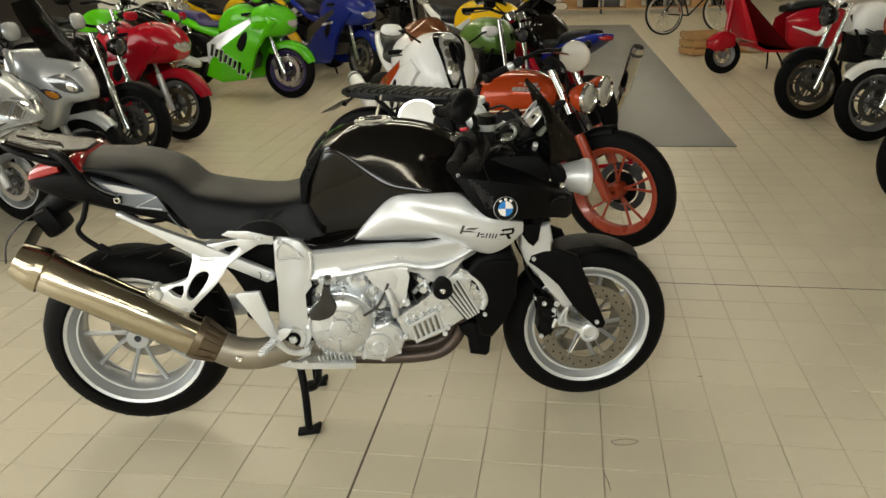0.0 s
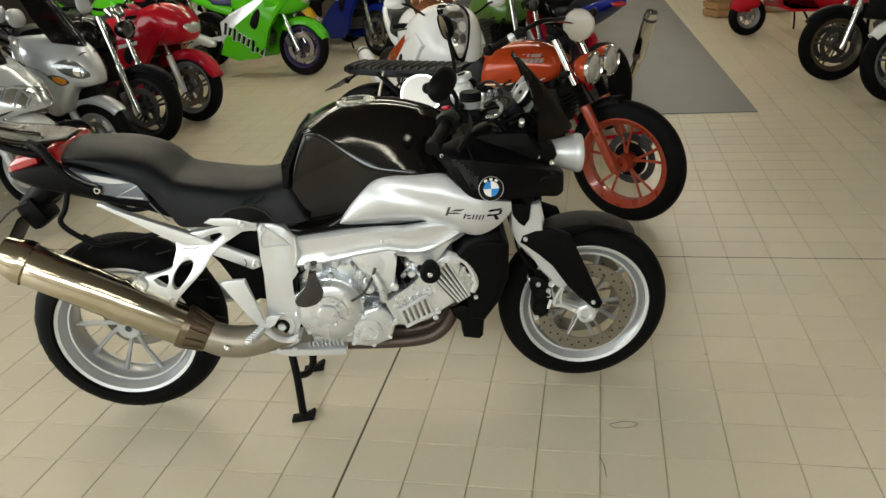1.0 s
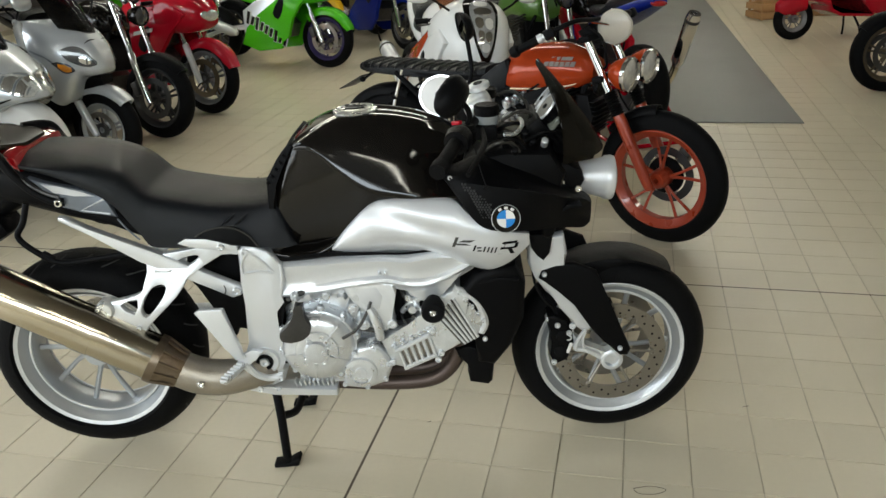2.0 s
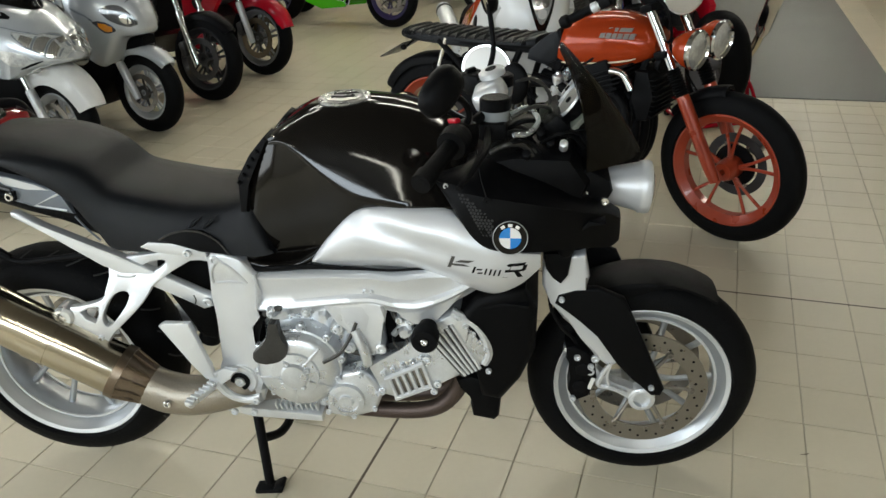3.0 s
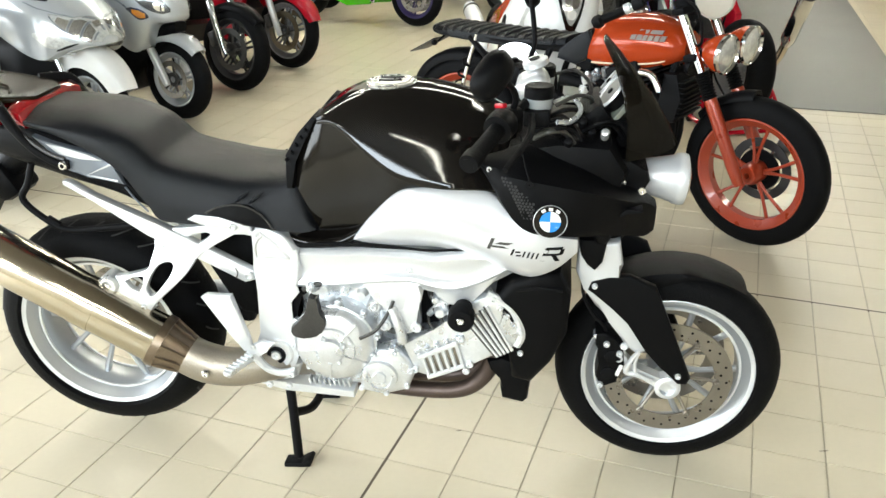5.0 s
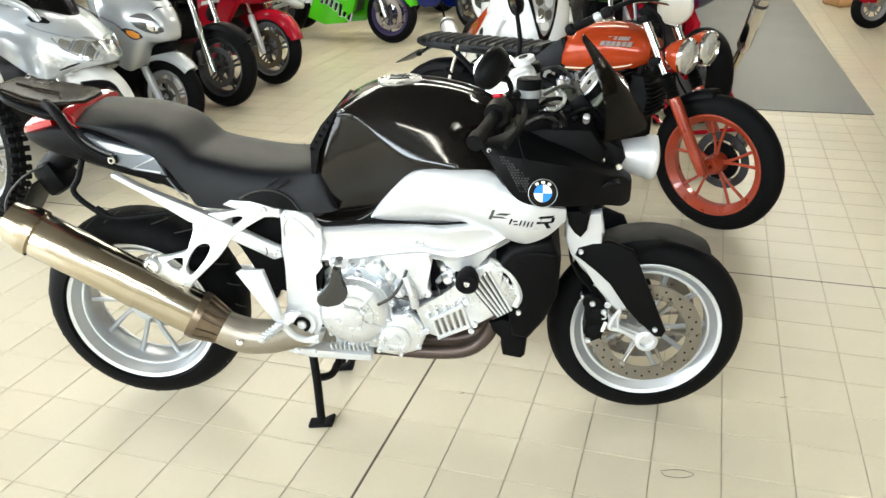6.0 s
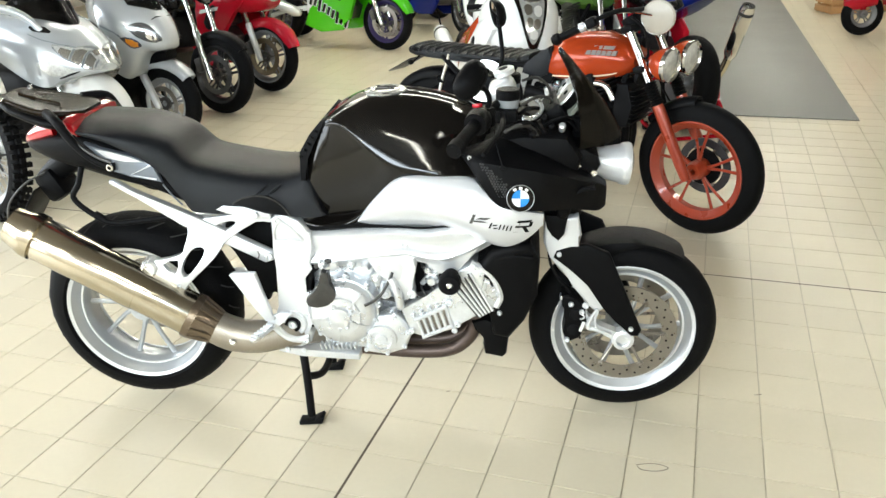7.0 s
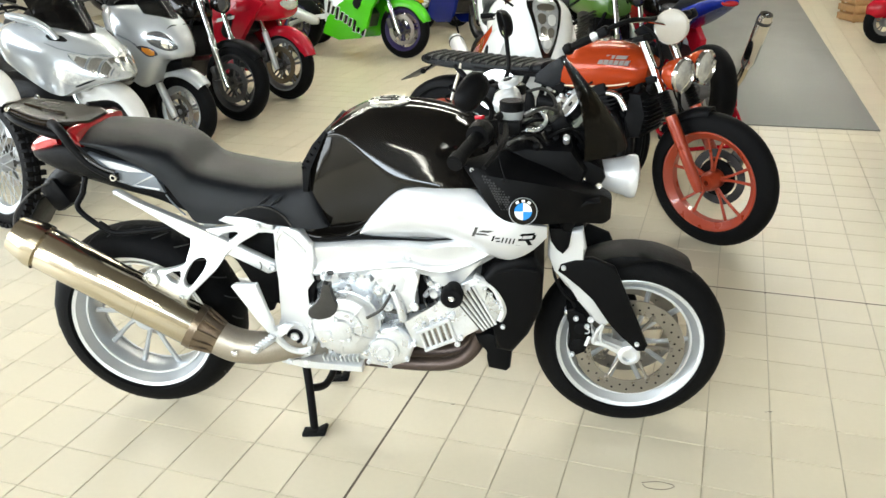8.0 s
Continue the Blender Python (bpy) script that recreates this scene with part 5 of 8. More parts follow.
    tube(b, [(-0.445, -0.205, 0.358), (-0.39, -0.20, 0.330), (-0.32, -0.19, 0.318), (-0.24, -0.16, 0.318), (-0.17, -0.10, 0.300), (-0.12, -0.05, 0.26)], [0.050, 0.052, 0.050, 0.047, 0.045, 0.045], 18)
    pipe = part("exhaust_pipe", b, PIPE_RAW, root)
    bolt(pipe, (-0.375, -0.252, 0.335), 0.010, CHROME, -1)

    # centre stand
    for s in (-1, 1):
        b = bmesh.new()
        tube(b, [(-0.215, s * 0.11, 0.27), (-0.195, s * 0.15, 0.16), (-0.190, s * 0.158, 0.015)], 0.013, 10)
        box(b, (-0.190, s * 0.160, -0.004 - s * 0.0022), (0.075, 0.040, 0.014), 0.004, (0, -6, 0))
        box(b, (-0.162, s * 0.160, 0.010), (0.03, 0.04, 0.012), 0.003, (0, -30, 0))
        part("stand_leg", b, BLACK_MATT, root, "black centre stand leg with a flat foot")
    b = bmesh.new()
    tube(b, [(-0.195, -0.15, 0.155), (-0.17, -0.08, 0.12), (-0.165, 0, 0.11), (-0.17, 0.08, 0.12), (-0.195, 0.15, 0.155)], 0.012, 10)
    tube(b, [(-0.20, 0.15, 0.19), (-0.28, 0.185, 0.12), (-0.36, 0.20, 0.085), (-0.40, 0.20, 0.085)], 0.011, 10)
    part("stand_bridge", b, BLACK_MATT, root)

    # front suspension
    for s in (-1, 1):
        b = bmesh.new()
        prism(b, [(0.525, 0.690), (0.62, 0.705), (0.632, 0.645), (0.612, 0.590), (0.640, 0.545), (0.700, 0.450), (0.715, 0.412), (0.690, 0.392), (0.655, 0.420), (0.625, 0.485), (0.575, 0.530), (0.545, 0.575), (0.525, 0.62)], s * 0.080, s * 0.126, 0.010, lambda x, y, z: (x, y + s * 0.012 * min(max((z - 0.5) / 0.2, -0.6), 1), z), 3)
        arm = part("fork_arm", b, SILVER, root, "silver wheel carrier arm", 45)
        b = bmesh.new()
        prism(b, [(0.526, 0.712), (0.590, 0.712), (0.582, 0.656), (0.566, 0.634), (0.548, 0.648), (0.532, 0.672)], s * 0.125, s * 0.150, 0.006)
        part("arm_shield", b, BLACK_SATIN, arm)
        b = bmesh.new()
        prism(b, [(0.648, 0.410), (0.662, 0.392), (0.662, 0.368), (0.700, 0.345), (0.760, 0.320), (0.792, 0.312), (0.798, 0.290), (0.778, 0.276), (0.745, 0.296), (0.690, 0.328), (0.648, 0.346), (0.640, 0.358), (0.650, 0.376), (0.640, 0.395)], s * 0.076, s * 0.110, 0.006)
        part("axle_lug", b, ALU, arm)
        b = bmesh.new()
        lathe(b, [(0, 0.034), (0.030, 0.032), (0.034, 0.026), (0.034, 0.020), (0.014, 0.018), (0.014, 0.001)], (0.772, s * 0.082, 0.298), (0, s, 0), 28)
        part("axle_end", b, ALU, arm)
        bolt(arm, (0.655, s * 0.112, 0.415), 0.010, ALU, s)
        bolt(arm, (0.645, s * 0.112, 0.378), 0.010, ALU, s)
        b = bmesh.new()
        prism(b, [(0.553, 0.575), (0.560, 0.600), (0.600, 0.615), (0.650, 0.618), (0.712, 0.592), (0.735, 0.540), (0.820, 0.345), (0.812, 0.325), (0.790, 0.325), (0.745, 0.370), (0.705, 0.415), (0.655, 0.490), (0.620, 0.535), (0.575, 0.562)], s * 0.112, s * 0.134, 0.008, None, 3)
        cov = part("fork_cover", b, BLACK_SATIN, root, "black plastic fork cover", 45)
        bolt(cov, (0.570, s * 0.134, 0.588), 0.007, ALU, s)
        bolt(cov, (0.788, s * 0.134, 0.352), 0.007, ALU, s)
        b = bmesh.new()
        prism(b, [(0.583, 0.446), (0.605, 0.452), (0.632, 0.433), (0.653, 0.412), (0.661, 0.358), (0.644, 0.306), (0.608, 0.288), (0.592, 0.320), (0.597, 0.361), (0.600, 0.391), (0.586, 0.412)], s * 0.050, s * 0.118, 0.008)
        cal = part("brake_caliper", b, BLACK_SATIN, root, "dark grey brake caliper")
        # slim bright link that holds the caliper to the arm
        c = bmesh.new()
        tube(c, [(0.690, s * 0.124, 0.408), (0.672, s * 0.124, 0.378), (0.665, s * 0.122, 0.346), (0.690, s * 0.120, 0.338), (0.735, s * 0.116, 0.318)], [0.005, 0.006, 0.007, 0.007, 0.006], 8)
        tube(c, [(0.690, s * 0.124, 0.404), (0.684, s * 0.122, 0.372), (0.690, s * 0.120, 0.340)], 0.0045, 8)
        part("caliper_link", c, ALU, cal)
        c = bmesh.new()
        box(c, (0.594, s * 0.100, 0.434), (0.030, 0.030, 0.014), 0.004, (0, 10, 0))
        part("bleed_block", c, CAST, cal)
        for z in (0.335, 0.385):
            c = bmesh.new()
            lathe(c, [(0, 0.019), (0.006, 0.018), (0.008, 0.012), (0.008, 0.001)], (0.622 + (z - 0.335) * 0.1, s * 0.114, z), (0, s, 0), 18)
            part("piston_cap", c, BLACK_MATT, cal)
        c = bmesh.new()
        box(c, (0.648, s * 0.118, 0.345), (0.010, 0.003, 0.034), 0.001, (0, 18, 0))
        part("marking", c, WHITE_FLAT, cal)
        for x, z in ((0.605, 0.30), (0.612, 0.42), (0.645, 0.395)):
            bolt(cal, (x, s * 0.117, z), 0.008, ALU, s)
        b = bmesh.new()
        tube(b, [(0.540, s * 0.085, 0.640), (0.545, s * 0.115, 0.560), (0.570, s * 0.115, 0.505), (0.602, s * 0.110, 0.465), (0.612, s * 0.095, 0.420)], 0.0045, 8)
        part("brake_hose", b, BLACK_MATT, root)
    b = bmesh.new()
    rows = []
    for k in range(22):
        f = k / 21
        a = radians(57 + 74 * f)
        deg = 57 + 74 * f
        wide, rr, drop = 0.064 + 0.003 * math.sin(math.pi * f), 0.301 + 0.003 * (1 - f) ** 2, 0.013 + 0.034 * min(max((deg - 80) / 22, 0), 1)
        rows.append([(0.772 + (rr + d) * math.cos(a), yy * wide / 0.080, 0.300 + (rr + d) * math.sin(a)) for d, yy in
                     ((-drop, -0.080), (-drop * 0.5, -0.081), (-0.006, -0.076), (0.0, -0.045), (0.002, 0), (0.0, 0.045), (-0.006, 0.076), (-drop * 0.5, 0.081), (-drop, 0.080), (-drop, 0.076), (-0.010, 0.070), (-0.005, 0), (-0.010, -0.070), (-drop, -0.076))])
    rings(b, rows)
    part("front_mudguard", b, BLACK_SATIN, root, "black plastic front mudguard", 35)
    b = bmesh.new()
    prism(b, [(0.50, 0.76), (0.60, 0.78), (0.63, 0.70), (0.60, 0.66), (0.54, 0.66)], -0.11, 0.11, 0.02)
    part("steering_head", b, BLACK_SATIN, root)
    for s in (-1, 1):
        b = bmesh.new()
        ball(b, (0.575, s * 0.145, 0.735), (0.022, 0.016, 0.035))
        part("front_indicator_stub", b, BLACK_SATIN, root)

    # cockpit: lamp, screen, instruments, bars, mirrors
    b = bmesh.new()
    lathe(b, [(-0.075, 0.020), (-0.070, 0.031), (-0.055, 0.036), (-0.010, 0.046), (0.030, 0.055), (0.034, 0.059), (0.050, 0.061), (0.058, 0.058), (0.060, 0.051)], (0.702, -0.030, 0.828), (1, 0, -0.05), 36)
    lamp = part("headlamp", b, SILVER, root, "rounded silver headlamp shell", 50)
    b = bmesh.new()
    lathe(b, [(0.054, 0.054), (0.062, 0.046), (0.067, 0.030), (0.069, 0.001)], (0.702, -0.030, 0.828), (1, 0, -0.05), 32)
    part("headlamp_glass", b, LENS, lamp)
    b = bmesh.new()
    prism(b, [(0.56, 0.91), (0.62, 0.90), (0.665, 0.875), (0.672, 0.850), (0.655, 0.815), (0.60, 0.83), (0.56, 0.86)], -0.124, 0.124, 0.010)
    part("headlamp_bracket", b, BLACK_SATIN, lamp)
    for x, z in ((0.595, 0.855), (0.640, 0.838), (0.553, 0.912)):
        bolt(lamp, (x + 0.014, -0.124, z - 0.008), 0.010, CHROME, -1)
    b = bmesh.new()
    rows = []
    for x, z, w, back in ((0.556, 1.146, 0.012, 0.001), (0.592, 1.108, 0.058, 0.014), (0.640, 1.052, 0.098, 0.040), (0.684, 0.994, 0.124, 0.070), (0.716, 0.946, 0.136, 0.10), (0.736, 0.910, 0.132, 0.12)):
        row = []
        for k in range(13):
            u = -1 + 2 * k / 12
            row.append((x - back * abs(u) ** 2.2, w * u, z - 0.012 * abs(u)))
        inner = [(px - 0.004, py * 0.97, pz - 0.003) for px, py, pz in row]
        rows.append(row + inner[::-1])
    rings(b, rows)
    part("windscreen", b, SMOKE, root, "small smoked flyscreen", 50)
    b = bmesh.new()
    prism(b, [(0.585, 0.88), (0.60, 0.96), (0.655, 0.985), (0.68, 0.94), (0.68, 0.89)], -0.045, 0.045, 0.012)
    part("screen_base", b, BLACK_SATIN, root)
    b = bmesh.new()
    prism(b, [(0.34, 0.86), (0.36, 0.925), (0.46, 0.945), (0.58, 0.94), (0.62, 0.88), (0.60, 0.80), (0.40, 0.80)], -0.165, 0.165, 0.03)
    part("cockpit_tray", b, BLACK_SATIN, root)
    for s in (-1, 1):
        b = bmesh.new()
        place, way = (0.580, s * 0.045 + 0.005, 1.024), (-0.78, -0.10 if s < 0 else 0.1, 0.60)
        lathe(b, [(-0.03, 0.034), (0, 0.043), (0.006, 0.043), (0.006, 0.036)], place, way, 28)
        g = part("gauge", b, BLACK_SATIN, root)
        b = bmesh.new()
        lathe(b, [(0.004, 0.037), (0.009, 0.0375), (0.010, 0.041), (0.005, 0.0435)], place, way, 28, True)
        part("gauge_ring", b, ALU, g)
        b = bmesh.new()
        lathe(b, [(0.003, 0.037), (0.0075, 0.036), (0.008, 0.001)], place, way, 28)
        part("dial", b, GAUGE_FACE, g, "silver dial face")
        b = bmesh.new()
        lathe(b, [(0.006, 0.007), (0.011, 0.007), (0.012, 0.004), (0.012, 0.0005)], place, way, 14)
        part("needle_hub", b, BLACK_MATT, g)
    b = bmesh.new()
    box(b, (0.545, 0, 0.975), (0.05, 0.17, 0.06), 0.012, (0, 48, 0))
    clocks = part("instrument_box", b, BLACK_SATIN, root)
    b = bmesh.new()
    box(b, (0.592, -0.055, 0.992), (0.040, 0.070, 0.012), 0.003, (0, -50, 8))
    part("display", b, SHOW_GLASS, clocks, "grey-green display window")
    b = bmesh.new()
    tube(b, [(0.300, -0.365, 0.970), (0.357, -0.194, 1.006), (0.392, -0.10, 1.015), (0.40, 0, 1.012), (0.392, 0.10, 1.015), (0.357, 0.194, 1.006), (0.300, 0.365, 0.970)], 0.011, 10)
    bar = part("handlebar", b, BLACK_MATT, root)
    for s in (-1, 1):
        a, e = Vector((0.296, s * 0.375, 0.968)), Vector((0.357, s * 0.194, 1.006))
        b = bmesh.new()
        tube(b, [a.lerp(e, 0.10), a.lerp(e, 0.72)], 0.0175, 14, 1)
        part("grip", b, RUBBER, bar)
        b = bmesh.new()
        lathe(b, [(-0.012, 0.012), (-0.012, 0.020), (0.006, 0.021), (0.018, 0.021), (0.018, 0.012)], a.lerp(e, 0.04), e - a, 20, True)
        lathe(b, [(-0.013, 0.001), (-0.013, 0.012), (0.0, 0.012)], a.lerp(e, 0.04), e - a, 16)
        part("bar_end", b, BLACK_MATT, bar)
        b = bmesh.new()
        lathe(b, [(-0.02, 0.020), (-0.018, 0.031), (0.012, 0.033), (0.026, 0.028), (0.030, 0.018)], a.lerp(e, 0.80), e - a, 20)
        box(b, tuple(a.lerp(e, 1.02) + Vector((0, 0, -0.005))), (0.05, 0.05, 0.055), 0.012, (0, 0, s * 50))
        sw = part("switch_housing", b, BLACK_SATIN, bar)
        b = bmesh.new()
        box(b, tuple(a.lerp(e, 0.95) + Vector((-0.012, 0, 0.030))), (0.026, 0.014, 0.010), 0.003, (0, -10, s * 40))
        part("stop_switch" if s < 0 else "horn_switch", b, RED if s < 0 else BLACK_SATIN, sw)
        b = bmesh.new()
        tube(b, [(0.405, s * 0.15, 1.0), (0.405, s * 0.25, 0.985), (0.365, s * 0.37, 0.955)], [0.007, 0.008, 0.006], 8)
        part("lever", b, BLACK_MATT, bar)
        # fluid cup with its black screw cap
        b = bmesh.new()
        lathe(b, [(0, 0.024), (0.002, 0.029), (0.026, 0.032), (0.030, 0.026)], (0.418, s * 0.095, 1.000), (0, 0, 1), 24)
        cup = part("fluid_cup", b, CUP, bar, "translucent fluid cup with a black screw cap")
        b = bmesh.new()
        lathe(b, [(0.024, 0.029), (0.026, 0.033), (0.048, 0.033), (0.052, 0.029), (0.052, 0.001)], (0.418, s * 0.095, 1.000), (0, 0, 1), 20)
        part("screw_cap", b, BLACK_SATIN, cup)
        b = bmesh.new()
        box(b, (0.415, s * 0.105, 0.985), (0.06, 0.06, 0.04), 0.01)
        part("master_cylinder", b, BLACK_MATT, bar)
        b = bmesh.new()
        tube(b, [(0.455, s * 0.14, 1.02), (0.50, s * 0.11, 1.035), (0.535, s * 0.05, 1.01), (0.52, 0, 0.96)], 0.0045, 8)
        part("cable", b, DARK_STEEL, bar)
    b = bmesh.new()
    tube(b, [(0.46, -0.16, 0.99), (0.49, -0.135, 0.985), (0.51, -0.09, 1.0), (0.485, -0.05, 1.015), (0.45, -0.05, 1.0)], 0.0055, 8)
    part("steel_hose", b, CAST, bar)
    b = bmesh.new()
    box(b, (0.400, 0.035, 1.020), (0.075, 0.11, 0.055), 0.02, (0, -25, 0), 3)
    lathe(b, [(0, 0.030), (0.012, 0.030), (0.016, 0.024)], (0.405, 0.05, 1.06), (-0.3, -0.1, 1), 20)
    clamp = part("bar_clamp", b, ALU, root, "bright cast handlebar clamp")
    dark_bits = random.Random(7)
    for k in range(16):
        x, y, z = 0.40 + 0.20 * dark_bits.random(), -0.17 + 0.14 * dark_bits.random(), 0.945 + 0.035 * dark_bits.random()
        b = bmesh.new()
        if k % 3:
            tube(b, [(x, y, z), (x + 0.03, y - 0.02, z + 0.022), (x + 0.065, y + 0.01, z + 0.012), (x + 0.09, y + 0.02, z - 0.02)], 0.0035 + 0.002 * (k % 2), 7)
            part("cable", b, (BLACK_MATT, BLACK_SATIN, BLACK_MATT, DARK_STEEL)[k % 4], bar)
        else:
            lathe(b, [(-0.02, 0.009), (0.004, 0.009), (0.006, 0.006), (0.006, 0.001)], (x, y, z), (0, -0.7, 0.7), 12)
            part("clip", b, CAST if k == 9 else BLACK_MATT, bar)
    b = bmesh.new()
    lathe(b, [(0.013, 0.013), (0.0175, 0.013)], (0.405, 0.05, 1.06), (-0.3, -0.1, 1), 16)
    part("stem_hole", b, BLACK_MATT, clamp)
    b = bmesh.new()
    tube(b, [(0.385, -0.20, 0.97), (0.398, -0.245, 0.925), (0.410, -0.262, 0.892)], 0.002, 6)
    lathe(b, [(0, 0.002), (0, 0.008), (0.004, 0.008), (0.004, 0.002)], (0.41, -0.262, 0.886), (0, -1, 0), 14, True)
    part("tie_cord", b, BLACK_MATT, root)
    mirror(root, (0.365, -0.190, 1.020), (0.362, -0.235, 1.085), (0.334, -0.315, 1.125), (0.035, 0.054), -50, None, 40)
    mirror(root, (0.375, 0.300, 0.995), (0.385, 0.36, 1.10), (0.371, 0.42, 1.17), (0.044, 0.052), 16)
    return root


def mirror(root, base, elbow, head, size, turn, mat=None, roll=0):
    b = bmesh.new()
    tube(b, [base, tuple((Vector(base) + Vector(elbow)) / 2 + Vector((0.01, 0, 0))), elbow, head], 0.007, 8)
    stalk = part("mirror_stalk", b, BLACK_MATT, root)
    b = bmesh.new()
    w, h = size
    m = pose(*head, roll, -12, turn)
    rows = []
    for d, f in ((0.024, 0.25), (0.021, 0.55), (0.013, 0.85), (0.0, 0.99), (-0.010, 1.0), (-0.012, 0.95), (-0.006, 0.93)):
        rows.append([m @ Vector((d, math.copysign(abs(math.cos(a)) ** 0.8, math.cos(a)) * h * f, math.copysign(abs(math.sin(a)) ** 0.8, math.sin(a)) * w * f)) for a in [2 * math.pi * k / 28 for k in range(28)]])
    rings(b, rows)
    shell_ob = part("mirror_head", b, mat or BLACK_SATIN, stalk, "", 50)
    b = bmesh.new()
    b.faces.new([b.verts.new(m @ Vector((-0.0085, math.copysign(abs(math.cos(a)) ** 0.8, math.cos(a)) * h * 0.94, math.copysign(abs(math.sin(a)) ** 0.8, math.sin(a)) * w * 0.94))) for a in [2 * math.pi * k / 28 for k in range(28)]])
    part("mirror_glass", b, MIRROR, stalk)
    return stalk


# ---- the other machines in the showroom ----
def stand_at(front, heading, wheelbase, lean=0.0):
    """The pose of a machine whose front wheel stands at front and which points along heading."""
    a = radians(heading)
    return Matrix.Translation((front[0] - math.cos(a) * wheelbase / 2, front[1] - math.sin(a) * wheelbase / 2, 0)) @ pose(0, 0, 0, 0, 0, heading) @ pose(0, 0, 0, lean, 0, 0)


def telescopic_fork(root, axle, head, half, tube_mat, slider_mat, brake=True, gaiter=False, name="fork_leg"):
    for s in (-1, 1):
        a, h = Vector((axle[0] - 0.02, s * half, axle[2])), Vector((head[0], s * half, head[2]))
        b = bmesh.new()
        tube(b, [a.lerp(h, 0.40), h], 0.019, 12, 1)
        leg = part(name, b, tube_mat, root)
        b = bmesh.new()
        tube(b, [a + Vector((0.015, 0, -0.03)), a.lerp(h, 0.06), a.lerp(h, 0.42), a.lerp(h, 0.48)], [0.020, 0.026, 0.027, 0.024], 12, 2)
        part("slider", b, slider_mat, leg)
        if gaiter:
            b = bmesh.new()
            lathe(b, [(0.006 * k, 0.024 + 0.008 * (k % 2)) for k in range(20)], a.lerp(h, 0.47), h - a, 14)
            part("gaiter", b, RUBBER, leg)
        if brake:
            b = bmesh.new()
            box(b, (axle[0] - 0.115, s * (half - 0.005), axle[2] + 0.07), (0.055, 0.06, 0.105), 0.012, (0, -20, 0))
            part("brake_caliper", b, DARK_STEEL, leg)


def arch_guard(root, centre, radius, a0, a1, half, mat, name="front_mudguard", drop=0.05):
    b = bmesh.new()
    rows = []
    for k in range(16):
        f = k / 15
        a = radians(a0 + (a1 - a0) * f)
        taper = 1 - 0.35 * (1 - f) ** 3 - 0.2 * f ** 4
        rows.append([(centre[0] + (radius + d) * math.cos(a), yy * half * taper, centre[2] + (radius + d) * math.sin(a)) for d, yy in
                     ((-drop, -1), (-0.02, -1.0), (0.0, -0.75), (0.006, 0), (0.0, 0.75), (-0.02, 1.0), (-drop, 1), (-drop, 0.92), (-0.022, 0.9), (-0.002, 0), (-0.022, -0.9), (-drop, -0.92))])
    rings(b, rows)
    return part(name, b, mat, root, "", 60)


def bars(root, place, half, rise, back, mat=None):
    x, z = place
    b = bmesh.new()
    tube(b, [(x - back, -half, z + rise - 0.02), (x - back * 0.4, -half * 0.55, z + rise), (x, -0.08, z), (x, 0.08, z), (x - back * 0.4, half * 0.55, z + rise), (x - back, half, z + rise - 0.02)], 0.011, 8)
    bar = part("handlebar", b, mat or BLACK_MATT, root)
    for s in (-1, 1):
        b = bmesh.new()
        tube(b, [(x - back * 0.75, s * half * 0.78, z + rise - 0.012), (x - back * 1.02, s * half * 1.02, z + rise - 0.021)], 0.017, 10, 1)
        part("grip", b, RUBBER, bar)
        b = bmesh.new()
        tube(b, [(x + 0.02, s * half * 0.6, z + rise - 0.01), (x - back * 0.3, s * half * 0.85, z + rise - 0.03), (x - back * 0.7, s * half, z + rise - 0.04)], 0.006, 6)
        part("lever", b, DARK_STEEL, bar)
    return bar


def round_lamp(root, place, r, shell_mat, deep=0.10, rim=None):
    b = bmesh.new()
    lathe(b, [(-deep, r * 0.35), (-deep * 0.8, r * 0.7), (-deep * 0.3, r * 0.98), (0, r), (0.006, r * 1.0)], place, (1, 0, -0.05), 28)
    lamp = part("headlamp", b, shell_mat, root)
    b = bmesh.new()
    lathe(b, [(0.0, r * 1.02), (0.012, r * 1.06), (0.02, r * 0.98), (0.012, r * 0.92)], place, (1, 0, -0.05), 28, True)
    part("lamp_rim", b, rim or CHROME, lamp)
    b = bmesh.new()
    lathe(b, [(0.010, r * 0.95), (0.020, r * 0.7), (0.026, r * 0.35), (0.027, 0.001)], place, (1, 0, -0.05), 28)
    part("lamp_glass", b, DARK_LENS if shell_mat is BLACK_GLOSS else LENS, lamp)
    return lamp


